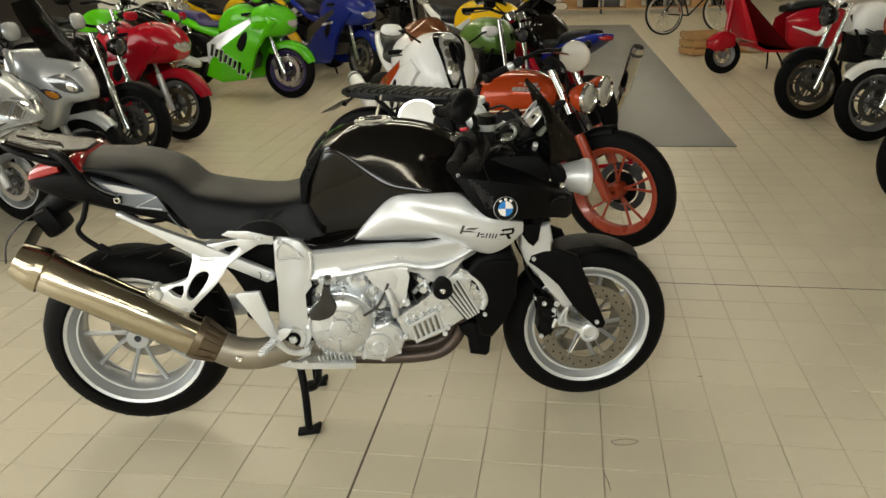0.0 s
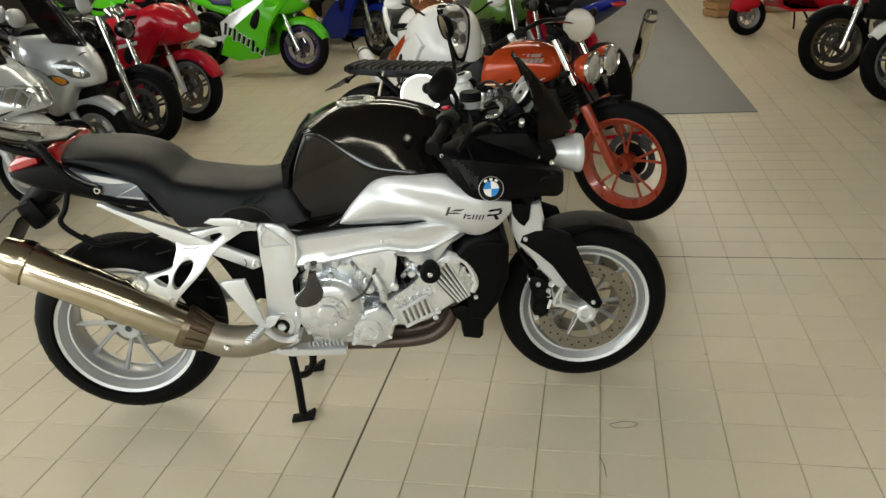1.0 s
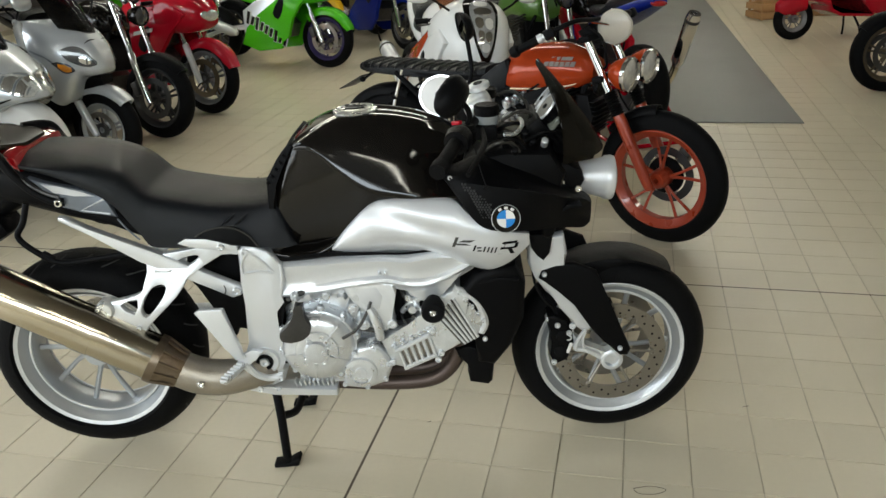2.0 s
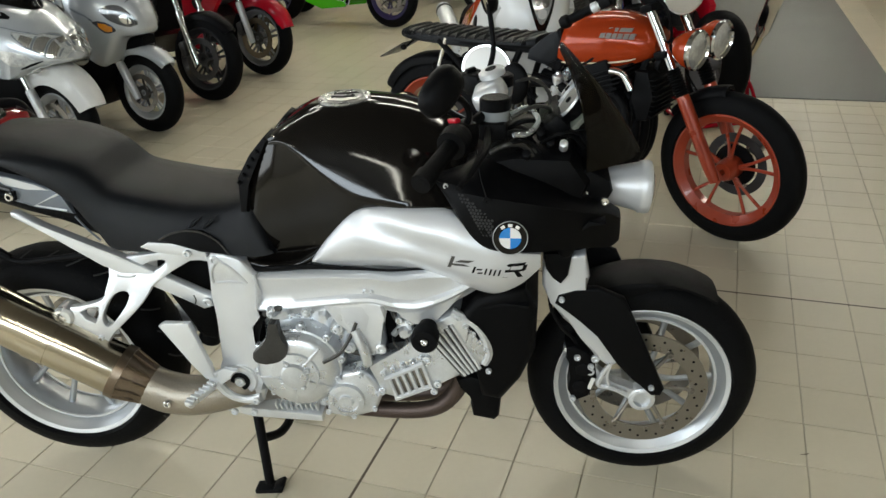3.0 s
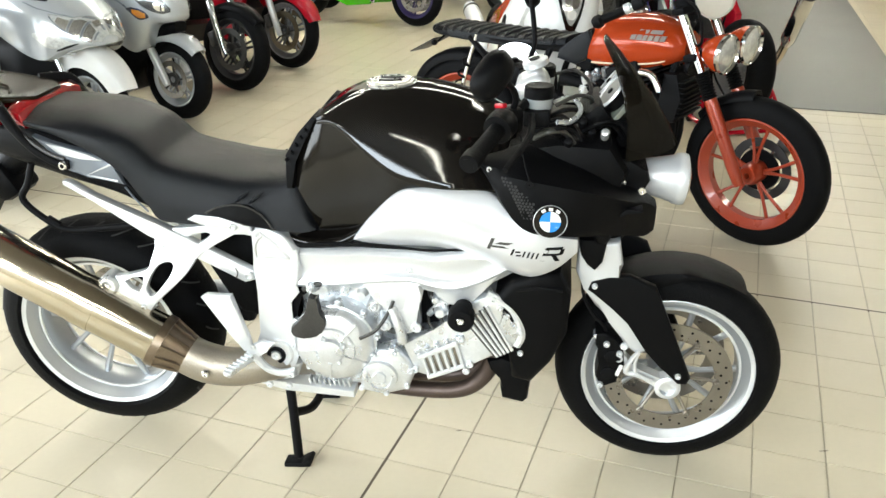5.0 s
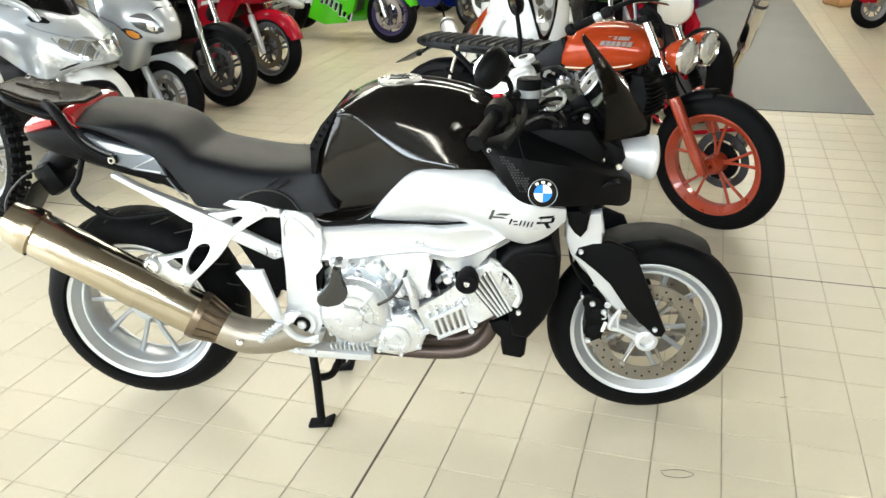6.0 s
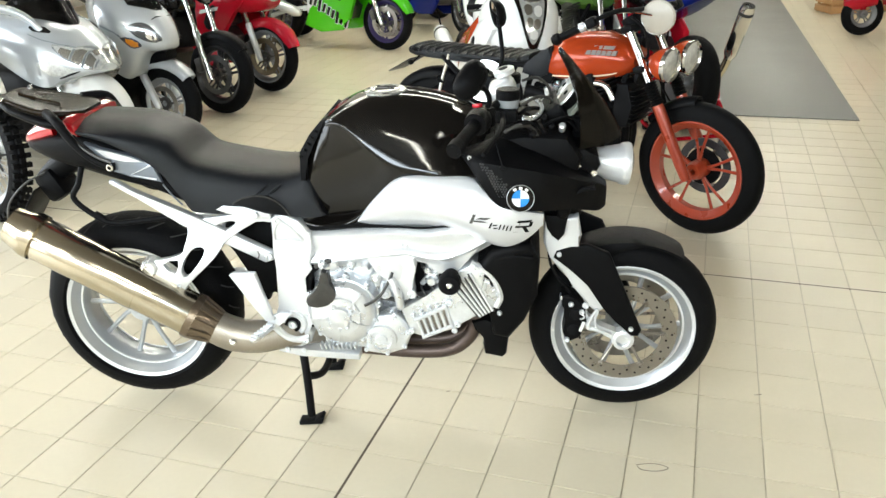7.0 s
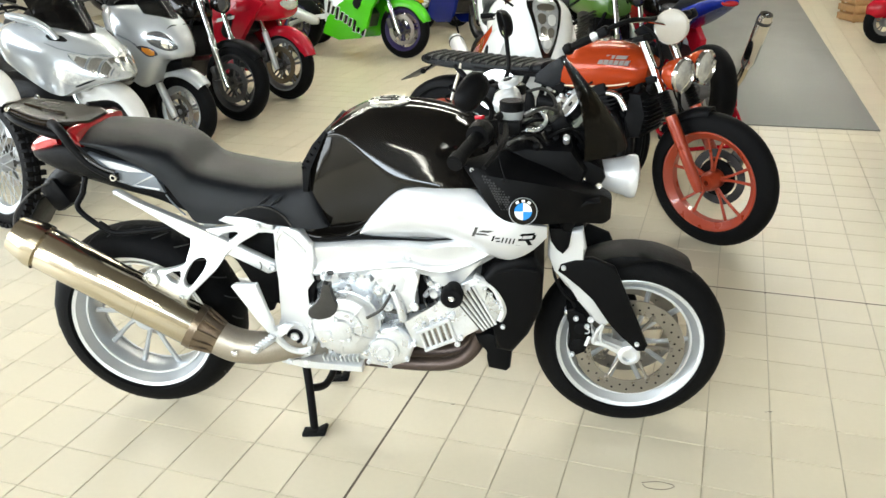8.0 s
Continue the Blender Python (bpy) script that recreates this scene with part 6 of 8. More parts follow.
def motor_block(root, x, z, mat=None, half=0.17, fins=True):
    """Crankcase with round covers and finned cylinders."""
    mat = mat or CAST
    b = bmesh.new()
    prism(b, [(x - 0.22, z - 0.12), (x - 0.24, z), (x - 0.12, z + 0.08), (x + 0.14, z + 0.08), (x + 0.22, z), (x + 0.18, z - 0.13), (x, z - 0.16)], -half, half, 0.02)
    block = part("engine", b, mat, root)
    for s in (-1, 1):
        for dx, r in ((-0.10, 0.085), (0.10, 0.072)):
            b = bmesh.new()
            lathe(b, [(0, r), (0.025, r * 0.97), (0.038, r * 0.8), (0.042, r * 0.45), (0.050, r * 0.4), (0.050, 0.001)], (x + dx, s * half * 0.95, z - 0.04), (0, s, 0), 28)
            part("engine_cover", b, mat, block)
    if fins:
        for k in range(9):
            b = bmesh.new()
            box(b, (x + 0.07 + 0.010 * k, 0, z + 0.10 + 0.024 * k), (0.19, 2 * half * 0.98, 0.009), 0.003, (0, -20, 0))
            part("cooling_fin", b, mat, block)
        b = bmesh.new()
        box(b, (x + 0.11, 0, z + 0.20), (0.15, 2 * half * 0.9, 0.24), 0.01, (0, -20, 0))
        part("cylinder_block", b, BLACK_MATT if mat is BLACK_MATT else DARK_STEEL, block)
    return block


def frame_tubes(root, lines, r=0.014, mat=None, name="frame_tube"):
    for line in lines:
        for s in (-1, 1):
            b = bmesh.new()
            tube(b, [(x, s * y, z) for x, y, z in line], r, 8)
            part(name, b, mat or BLACK_MATT, root)


def swing_arm(root, pivot, axle, half, mat):
    b = bmesh.new()
    for s in (-1, 1):
        tube(b, [(pivot[0], s * 0.08, pivot[2]), (axle[0] * 0.6 + pivot[0] * 0.4, s * half, (pivot[2] + axle[2]) / 2 + 0.01), (axle[0] - 0.03, s * half, axle[2])], 0.024, 8)
    tube(b, [(pivot[0] - 0.08, -half, pivot[2] - 0.01), (pivot[0] - 0.08, half, pivot[2] - 0.01)], 0.02, 8, 1)
    part("swing_arm", b, mat, root)


def can(root, a, e, r, mat, tip=None):
    """A muffler from a to e."""
    a, e = Vector(a), Vector(e)
    n = (e - a).length
    b = bmesh.new()
    lathe(b, [(-0.05, r * 0.45), (0, r * 0.85), (0.02, r), (n - 0.03, r), (n, r * 0.86), (n, r * 0.5), (n - 0.03, r * 0.45)], a, e - a, 24)
    m = part("muffler", b, mat, root)
    b = bmesh.new()
    lathe(b, [(n - 0.06, r * 0.99), (n - 0.06, r * 1.05), (n - 0.04, r * 1.05), (n - 0.04, r * 0.99)], a, e - a, 24, True)
    part("band", b, tip or DARK_STEEL, m)
    return m


def side_stand(root, x, s=1):
    b = bmesh.new()
    tube(b, [(x, s * 0.10, 0.28), (x - 0.03, s * 0.17, 0.14), (x - 0.06, s * 0.235, 0.018)], 0.012, 8)
    box(b, (x - 0.06, s * 0.24, 0.012), (0.06, 0.04, 0.012), 0.003)
    part("side_stand", b, BLACK_MATT, root)


def pointed_nose(h):
    """The sections of a steep pointed nose."""
    return [(h + 0.11, 0.62, 0.68, 0.045), (h + 0.09, 0.60, 0.80, 0.095), (h + 0.04, 0.59, 0.92, 0.15), (h - 0.06, 0.60, 1.01, 0.195), (h - 0.18, 0.62, 1.03, 0.225), (h - 0.32, 0.66, 0.98, 0.225)]


def sport_bike(m, label, paint, belly, seat_mat, rim, frame_mat=None, decal=None, wheelbase=1.40, nose="round", lamp=None, slider=None, guard=None, disc_mat=None, screen=None, tail_mat=None, detail=0, high_can=False):
    """A fully faired sports motorcycle."""
    root = thing("motorcycle", m, label, "motorcycle", "motorcycles")
    h = wheelbase / 2
    F, R = (h, 0, 0.295), (-h, 0, 0.31)
    wheel(root, "front_wheel", F, 0.295, 0.115, 0.222, rim, 3 if rim is PURPLE else 5, "pair", 0.155, (-1, 1), disc_mat or STEEL, 0.062, detail)
    wheel(root, "rear_wheel", R, 0.312, 0.175, 0.222, rim, 5, "pair", 0.11, (-1,), STEEL, 0.07, detail)
    telescopic_fork(root, F, (h - 0.24, 0, 0.86), 0.105, CHROME, slider or CHROME)
    arch_guard(root, F, 0.318, 18, 135, 0.075, guard or paint, drop=0.075)
    # nose and side fairing
    b = bmesh.new()
    if nose == "round":
        hull(b, [(h + 0.09, 0.78, 0.83, 0.06), (h + 0.05, 0.70, 0.89, 0.13), (h - 0.04, 0.66, 0.96, 0.19), (h - 0.16, 0.64, 1.00, 0.235), (h - 0.30, 0.64, 0.97, 0.24)], 3.0, 28, 3)
    else:
        hull(b, pointed_nose(h), 2.4, 28, 3)
    fair = part("nose_fairing", b, paint, root, "", 50)
    b = bmesh.new()
    rows = []
    for k in range(7):
        f = k / 6
        x, z = h - 0.04 - 0.30 * f, 0.96 + 0.20 * f - 0.05 * f * f
        w = 0.15 + 0.03 * f - 0.06 * f ** 4
        out = [(x - 0.16 * abs(u) ** 2, w * u, z - 0.06 * abs(u) ** 2) for u in [-1 + 2 * q / 10 for q in range(11)]]
        rows.append(out + [(px - 0.004, py * 0.98, pz - 0.004) for px, py, pz in out[::-1]])
    rings(b, rows)
    part("windscreen", b, screen or SCREEN, fair)
    for s in (-1, 1):
        b = bmesh.new()
        prism(b, [(h - 0.02, 0.80), (h - 0.12, 0.87), (h - 0.30, 0.80), (h - 0.52, 0.645), (h - 0.68, 0.545), (h - 0.84, 0.41), (h - 0.92, 0.24), (h - 0.72, 0.17), (h - 0.44, 0.20), (h - 0.32, 0.34), (h - 0.28, 0.52), (h - 0.16, 0.66)],
              s * 0.19, s * 0.235, 0.014, lambda x, y, z: (x, y - s * 0.10 * max(0.45 - z, 0) - s * 0.10 * max(x - (h - 0.25), 0), z), 3)
        side = part("side_fairing", b, belly, root, "", 45)
        b = bmesh.new()
        prism(b, [(h - 0.36, 0.70), (h - 0.42, 0.69), (h - 0.50, 0.56), (h - 0.44, 0.50), (h - 0.38, 0.58)], s * 0.230, s * 0.2375, 0.003, None, 2, 2)
        part("vent", b, BLACK_MATT, side)
        if decal:
            for k in range(9):
                x0, z0 = h - 0.83 + 0.052 * k, 0.52 - 0.030 * k
                tall = 0.062 if k in (0, 2, 6) else 0.040
                for mat, grow, out in ((WHITE, 0.005, 0.0), (decal, 0.0, 0.003)):
                    b = bmesh.new()
                    deep = 0.2365 if z0 > 0.44 else 0.231 - 0.10 * (0.44 - z0)
                    prism(b, [(x0 - grow, z0 - tall - grow), (x0 + 0.028 + grow, z0 - tall - 0.012 - grow), (x0 + 0.060 + grow, z0 + tall - 0.012 + grow), (x0 + 0.026 - grow, z0 + tall + grow)], s * (deep - 0.015), s * (deep + out), 0)
                    part("marking", b, mat, side)
        elif tail_mat is None:
            b = bmesh.new()
            prism(b, [(h - 0.54, 0.63), (h - 0.34, 0.665), (h - 0.33, 0.695), (h - 0.53, 0.66)], s * 0.228, s * 0.2375, 0)
            part("marking", b, WHITE_FLAT, side)
        mirror(root, (h - 0.10, s * 0.16, 0.97), (h - 0.12, s * 0.26, 1.03), (h - 0.16, s * 0.33, 1.04), (0.035, 0.065), s * 15, paint)
    if lamp == "tall":
        b = bmesh.new()
        hull_patch(b, pointed_nose(h), 0.0, 0.74, 62, 118, 2.4, 3, 0.005, 14, 12)
        lampo = part("lamp_surround", b, BLACK_GLOSS, root, "black lamp surround")
        b = bmesh.new()
        hull_patch(b, pointed_nose(h), 0.10, 0.62, 70, 110, 2.4, 3, 0.012, 14, 12)
        lens = part("headlamp", b, LENS, lampo, "tall clear headlamp")
        for k, (t0, t1, a0, a1) in enumerate(((0.13, 0.20, 80, 100), (0.21, 0.30, 76, 90), (0.22, 0.31, 91, 104), (0.32, 0.42, 75, 89), (0.33, 0.43, 91, 105), (0.45, 0.52, 78, 102), (0.54, 0.60, 82, 98))):
            b = bmesh.new()
            hull_patch(b, pointed_nose(h), t0, t1, a0, a1, 2.4, 3, 0.0145 + 0.001 * (k % 3), 6, 6)
            part("reflector", b, CHROME if k % 3 else DIAL, lens)
    else:
        b = bmesh.new()
        ball(b, (h + 0.055, 0, 0.80), (0.045, 0.115, 0.060), (0, -15, 0))
        part("headlamp", b, LENS, root)
    # tank, seat and tail
    b = bmesh.new()
    hull(b, [(h - 0.28, 0.72, 0.88, 0.12), (h - 0.38, 0.68, 0.97, 0.17), (h - 0.52, 0.66, 1.00, 0.19), (h - 0.66, 0.66, 0.95, 0.18), (h - 0.76, 0.68, 0.86, 0.13), (h - 0.80, 0.72, 0.82, 0.09)], 2.8, 28, 3)
    part("tank", b, paint, root, "", 50)
    b = bmesh.new()
    hull(b, [(h - 0.74, 0.74, 0.83, 0.11), (h - 0.86, 0.74, 0.815, 0.14), (h - 1.00, 0.75, 0.83, 0.145), (h - 1.06, 0.78, 0.90, 0.12), (h - 1.22, 0.84, 0.93, 0.10), (h - 1.38, 0.88, 0.94, 0.06)], 3.0, 24, 3)
    part("seat", b, seat_mat, root)
    b = bmesh.new()
    hull(b, [(h - 0.78, 0.62, 0.74, 0.12), (h - 1.0, 0.68, 0.80, 0.14), (h - 1.22, 0.76, 0.87, 0.125), (h - 1.42, 0.84, 0.92, 0.09), (h - 1.54, 0.89, 0.925, 0.05)], 3.0, 24, 3)
    tail = part("tail_cowl", b, tail_mat or paint, root, "", 50)
    b = bmesh.new()
    ball(b, (h - 1.525, 0, 0.895), (0.03, 0.06, 0.022))
    part("tail_lamp", b, RED_LENS, tail)
    for s in (-1, 1):
        b = bmesh.new()
        prism(b, [(h - 0.34, 0.845), (h - 0.28, 0.79), (h - 0.70, 0.545), (h - 0.78, 0.36), (h - 0.88, 0.36), (h - 0.88, 0.58), (h - 0.74, 0.665)], s * 0.165, s * 0.218, 0.012)
        part("frame", b, frame_mat or ALU, root)
        b = bmesh.new()
        tube(b, [(h - 0.86, s * 0.17, 0.40), (h - 0.98, s * 0.20, 0.39)], 0.012, 8, 1)
        part("footrest", b, CAST, root)
    motor_block(root, h - 0.62, 0.44, DARK_STEEL, 0.16)
    swing_arm(root, (h - 0.90, 0, 0.42), R, 0.12, frame_mat or ALU)
    if high_can:
        can(root, (-h - 0.12, -0.19, 0.52), (-h - 0.28, -0.17, 0.85), 0.046, CHROME)
        b = bmesh.new()
        tube(b, [(-h - 0.12, -0.19, 0.52), (-h - 0.08, -0.17, 0.40), (-h + 0.02, -0.14, 0.30), (-h + 0.40, -0.12, 0.30)], 0.026, 10)
        part("exhaust_pipe", b, NICKEL, root)
    else:
        can(root, (-h + 0.34, -0.16, 0.36), (-h - 0.22, -0.20, 0.56), 0.055, ALU)
    bars(root, (h - 0.27, 0.90), 0.28, 0.0, 0.10)
    if not decal:
        side_stand(root, -0.10)
    return root


def naked_bike(m, label, paint, rim, lamp_mat, wheelbase=1.42, lamp_r=0.088, tank_mat=None, slider=None, tube_mat=None, seat_mat=None, guard=None, detail=0):
    root = thing("motorcycle", m, label, "motorcycle", "motorcycles")
    h = wheelbase / 2
    F, R = (h, 0, 0.30), (-h, 0, 0.31)
    wheel(root, "front_wheel", F, 0.300, 0.118, 0.222, rim, 5, "pair", 0.15, (-1, 1), DARK_STEEL, 0.062, detail)
    wheel(root, "rear_wheel", R, 0.312, 0.17, 0.222, rim, 5, "pair", 0.11, (-1,), STEEL, 0.07, detail)
    telescopic_fork(root, F, (h - 0.26, 0, 0.98), 0.105, tube_mat or CHROME, slider or CHROME)
    arch_guard(root, F, 0.322, 40, 130, 0.07, guard or BLACK_SATIN)
    round_lamp(root, (h - 0.10, 0, 0.88), lamp_r, lamp_mat, rim=lamp_mat)
    for s in (-1, 1):
        b = bmesh.new()
        lathe(b, [(-0.05, 0.03), (0, 0.038), (0.012, 0.038), (0.012, 0.030)], (h - 0.20, s * 0.05, 1.02), (-0.6, 0, 0.8), 20)
        part("gauge", b, CHROME, root)
        mirror(root, (h - 0.28, s * 0.22, 1.06), (h - 0.26, s * 0.30, 1.18), (h - 0.27, s * 0.34, 1.22), (0.045, 0.07), s * 12)
    bars(root, (h - 0.27, 1.03), 0.36, 0.03, 0.12)
    b = bmesh.new()
    hull(b, [(h - 0.30, 0.74, 0.88, 0.10), (h - 0.40, 0.70, 0.97, 0.16), (h - 0.54, 0.70, 0.99, 0.175), (h - 0.68, 0.70, 0.94, 0.16), (h - 0.80, 0.72, 0.86, 0.11)], 2.8, 24, 3)
    part("tank", b, tank_mat or paint, root, "", 50)
    b = bmesh.new()
    hull(b, [(h - 0.76, 0.74, 0.84, 0.10), (h - 0.94, 0.74, 0.82, 0.14), (h - 1.10, 0.78, 0.87, 0.14), (h - 1.30, 0.84, 0.90, 0.11), (h - 1.42, 0.87, 0.90, 0.07)], 3.0, 24, 3)
    part("seat", b, seat_mat or SEAT_VINYL, root)
    b = bmesh.new()
    hull(b, [(h - 0.86, 0.66, 0.74, 0.12), (h - 1.14, 0.72, 0.80, 0.13), (h - 1.40, 0.80, 0.88, 0.09), (h - 1.52, 0.85, 0.89, 0.04)], 3.0, 20, 3)
    part("tail_cowl", b, paint, root, "", 50)
    frame_tubes(root, [[(h - 0.30, 0.05, 0.88), (h - 0.36, 0.14, 0.60), (h - 0.40, 0.16, 0.28), (h - 0.80, 0.16, 0.26), (h - 0.90, 0.14, 0.42)], [(h - 0.32, 0.05, 0.84), (h - 0.60, 0.13, 0.68), (h - 0.90, 0.13, 0.56), (h - 1.25, 0.11, 0.76)]])
    motor_block(root, h - 0.62, 0.44, DARK_STEEL, 0.17)
    swing_arm(root, (h - 0.90, 0, 0.42), R, 0.12, ALU)
    can(root, (-h + 0.30, -0.17, 0.36), (-h - 0.16, -0.20, 0.46), 0.052, CHROME)
    b = bmesh.new()
    box(b, (h - 0.36, 0, 0.60), (0.04, 0.30, 0.24), 0.012, (0, -14, 0))
    part("radiator", b, BLACK_MATT, root)
    side_stand(root, -0.10)
    return root


# patches on the two scooter noses: x, then the span along the half outline
LAMP_A = ((0.738, 2.85, 2.95), (0.77, 2.65, 3.2), (0.80, 2.42, 3.45), (0.832, 2.05, 3.5), (0.857, 1.0, 3.5), (0.88, 0.15, 3.75), (0.92, 0.1, 4.3), (0.947, 0.1, 4.05))
REFLECTORS_A = (((0.775, 2.75, 3.1), (0.80, 2.62, 3.3), (0.822, 2.5, 3.3)), ((0.835, 2.3, 3.3), (0.858, 1.7, 3.4), (0.876, 1.5, 3.6)), ((0.888, 1.5, 3.8), (0.905, 1.6, 4.0), (0.920, 1.8, 4.1)), ((0.885, 0.3, 1.2), (0.91, 0.3, 1.3)))
SHADES_A = (((0.742, 2.93, 3.02), (0.80, 3.3, 3.42), (0.857, 3.36, 3.48), (0.92, 4.1, 4.28)), ((0.824, 2.2, 3.4), (0.832, 2.2, 3.4)), ((0.879, 1.2, 3.7), (0.885, 1.2, 3.7)), ((0.850, 1.1, 1.5), (0.88, 0.3, 0.6), (0.93, 0.3, 0.7)), ((0.925, 1.6, 3.6), (0.930, 1.6, 3.6)))
SIGNAL_A = ((0.662, 4.15, 4.25), (0.70, 4.03, 4.35), (0.75, 4.0, 4.62), (0.795, 4.05, 4.75), (0.83, 4.2, 4.55), (0.855, 4.38, 4.45))
SLOT_A = ((0.775, 4.82, 4.90), (0.80, 4.78, 4.92), (0.84, 4.58, 4.80), (0.872, 4.40, 4.50))
SEAM_A = ((0.60, 2.97, 3.02), (0.671, 2.89, 2.94), (0.764, 2.54, 2.60), (0.832, 1.96, 2.03))
VENT_A = ((0.585, 2.45, 2.60), (0.615, 2.25, 2.70), (0.650, 2.05, 2.55), (0.690, 2.10, 2.25))
LAMP_B = ((0.640, 3.1, 3.2), (0.659, 2.95, 3.4), (0.69, 2.72, 3.8), (0.73, 2.55, 4.08), (0.763, 2.55, 4.2), (0.795, 2.85, 4.2), (0.821, 3.2, 3.8))
REFLECTORS_B = (((0.742, 3.35, 3.75), (0.758, 3.15, 3.95), (0.775, 3.15, 3.98)), ((0.782, 3.3, 3.95), (0.795, 3.45, 3.8)))
SIGNAL_B = ((0.600, 3.86, 3.92), (0.631, 3.78, 4.08), (0.665, 3.85, 4.28), (0.699, 4.10, 4.48), (0.713, 4.40, 4.52))
GLOW_B = ((0.632, 3.88, 4.02), (0.665, 3.95, 4.22), (0.697, 4.18, 4.40))
SEAM_B = ((0.46, 3.62, 3.70), (0.558, 3.62, 3.70), (0.604, 3.78, 3.88))
SLOT_B = ((0.764, 2.0, 2.12), (0.774, 1.2, 1.6), (0.784, 0.6, 0.85))
LEAF = ((0.000, 0.842), (-0.135, 0.726), (-0.128, 0.712), (-0.060, 0.686), (-0.010, 0.655), (0.010, 0.690), (0.006, 0.760))


def maxi_scooter(m, label, paint, wheelbase=1.50, twin=True):
    """A large touring scooter with a tall dark screen."""
    root = thing("scooter", m, label, "scooter", "scooters")
    h = wheelbase / 2
    F, R = (h, 0, 0.262), (-h, 0, 0.262)
    wheel(root, "front_wheel", F, 0.262, 0.115, 0.178, RIM_SILVER, 5, "pair", 0.12, (-1,), STEEL, 0.06, 0)
    wheel(root, "rear_wheel", R, 0.262, 0.13, 0.178, RIM_SILVER, 5, "pair", 0, (), None, 0.06, 0)
    telescopic_fork(root, F, (h - 0.22, 0, 0.66), 0.100, CHROME, ALU, False)
    if twin:
        arch_guard(root, F, 0.335, 22, 140, 0.092, WHITE, drop=0.11)
    else:
        arch_guard(root, F, 0.290, 42, 140, 0.078, paint, drop=0.05)
    if twin:
        face = [(0.955, [(0, 0.658), (0.015, 0.657), (0.028, 0.654), (0.036, 0.649), (0.040, 0.643), (0.034, 0.634), (0.015, 0.630)]),
                (0.920, [(0, 0.712), (0.040, 0.706), (0.075, 0.690), (0.095, 0.664), (0.102, 0.648), (0.095, 0.628), (0.060, 0.618)]),
                (0.860, [(0, 0.768), (0.060, 0.762), (0.110, 0.742), (0.148, 0.694), (0.160, 0.655), (0.155, 0.615), (0.100, 0.605)]),
                (0.780, [(0, 0.826), (0.070, 0.820), (0.130, 0.802), (0.195, 0.748), (0.215, 0.680), (0.212, 0.588), (0.150, 0.580)]),
                (0.700, [(0, 0.878), (0.080, 0.872), (0.150, 0.852), (0.225, 0.792), (0.252, 0.700), (0.248, 0.545), (0.180, 0.545)]),
                (0.600, [(0, 0.915), (0.090, 0.912), (0.170, 0.898), (0.250, 0.842), (0.280, 0.740), (0.275, 0.565), (0.200, 0.570)]),
                (0.450, [(0, 0.940), (0.100, 0.940), (0.190, 0.930), (0.260, 0.885), (0.295, 0.780), (0.290, 0.635), (0.220, 0.640)]),
                (0.280, [(0, 0.940), (0.100, 0.940), (0.180, 0.945), (0.250, 0.920), (0.285, 0.840), (0.280, 0.710), (0.220, 0.715)]),
                (0.150, [(0, 0.920), (0.080, 0.920), (0.140, 0.930), (0.200, 0.905), (0.240, 0.850), (0.235, 0.760), (0.180, 0.765)])]
    else:
        face = [(0.845, [(0, 0.700), (0.020, 0.700), (0.035, 0.695), (0.042, 0.685), (0.044, 0.672), (0.038, 0.660), (0.015, 0.655)]),
                (0.820, [(0, 0.775), (0.030, 0.772), (0.060, 0.755), (0.078, 0.715), (0.082, 0.680), (0.075, 0.640), (0.040, 0.628)]),
                (0.775, [(0, 0.850), (0.050, 0.842), (0.090, 0.812), (0.112, 0.745), (0.118, 0.690), (0.110, 0.630), (0.070, 0.615)]),
                (0.710, [(0, 0.895), (0.070, 0.887), (0.125, 0.852), (0.155, 0.775), (0.162, 0.700), (0.150, 0.615), (0.100, 0.600)]),
                (0.640, [(0, 0.925), (0.090, 0.915), (0.155, 0.880), (0.195, 0.790), (0.205, 0.690), (0.195, 0.480), (0.150, 0.460)]),
                (0.560, [(0, 0.945), (0.100, 0.940), (0.180, 0.910), (0.225, 0.820), (0.238, 0.700), (0.228, 0.470), (0.180, 0.460)]),
                (0.460, [(0, 0.965), (0.110, 0.965), (0.200, 0.955), (0.240, 0.880), (0.250, 0.730), (0.245, 0.550), (0.200, 0.540)]),
                (0.360, [(0, 0.950), (0.100, 0.950), (0.190, 0.960), (0.225, 0.900), (0.235, 0.780), (0.230, 0.640), (0.180, 0.630)])]
    b = bmesh.new()
    profile_loft(b, face, 4)
    front = part("front_shield", b, paint, root, "", 50)
    b = bmesh.new()
    hull(b, [(h + 0.06, 0.56, 0.62, 0.05), (h - 0.02, 0.50, 0.61, 0.07), (h - 0.16, 0.40, 0.58, 0.08), (h - 0.31, 0.22, 0.60, 0.16), (h - 0.42, 0.14, 0.62, 0.20), (h - 0.80, 0.13, 0.62, 0.20)], 4, 24, 3)
    part("lower_grille", b, BLACK_SATIN, front, "black opening below the nose")
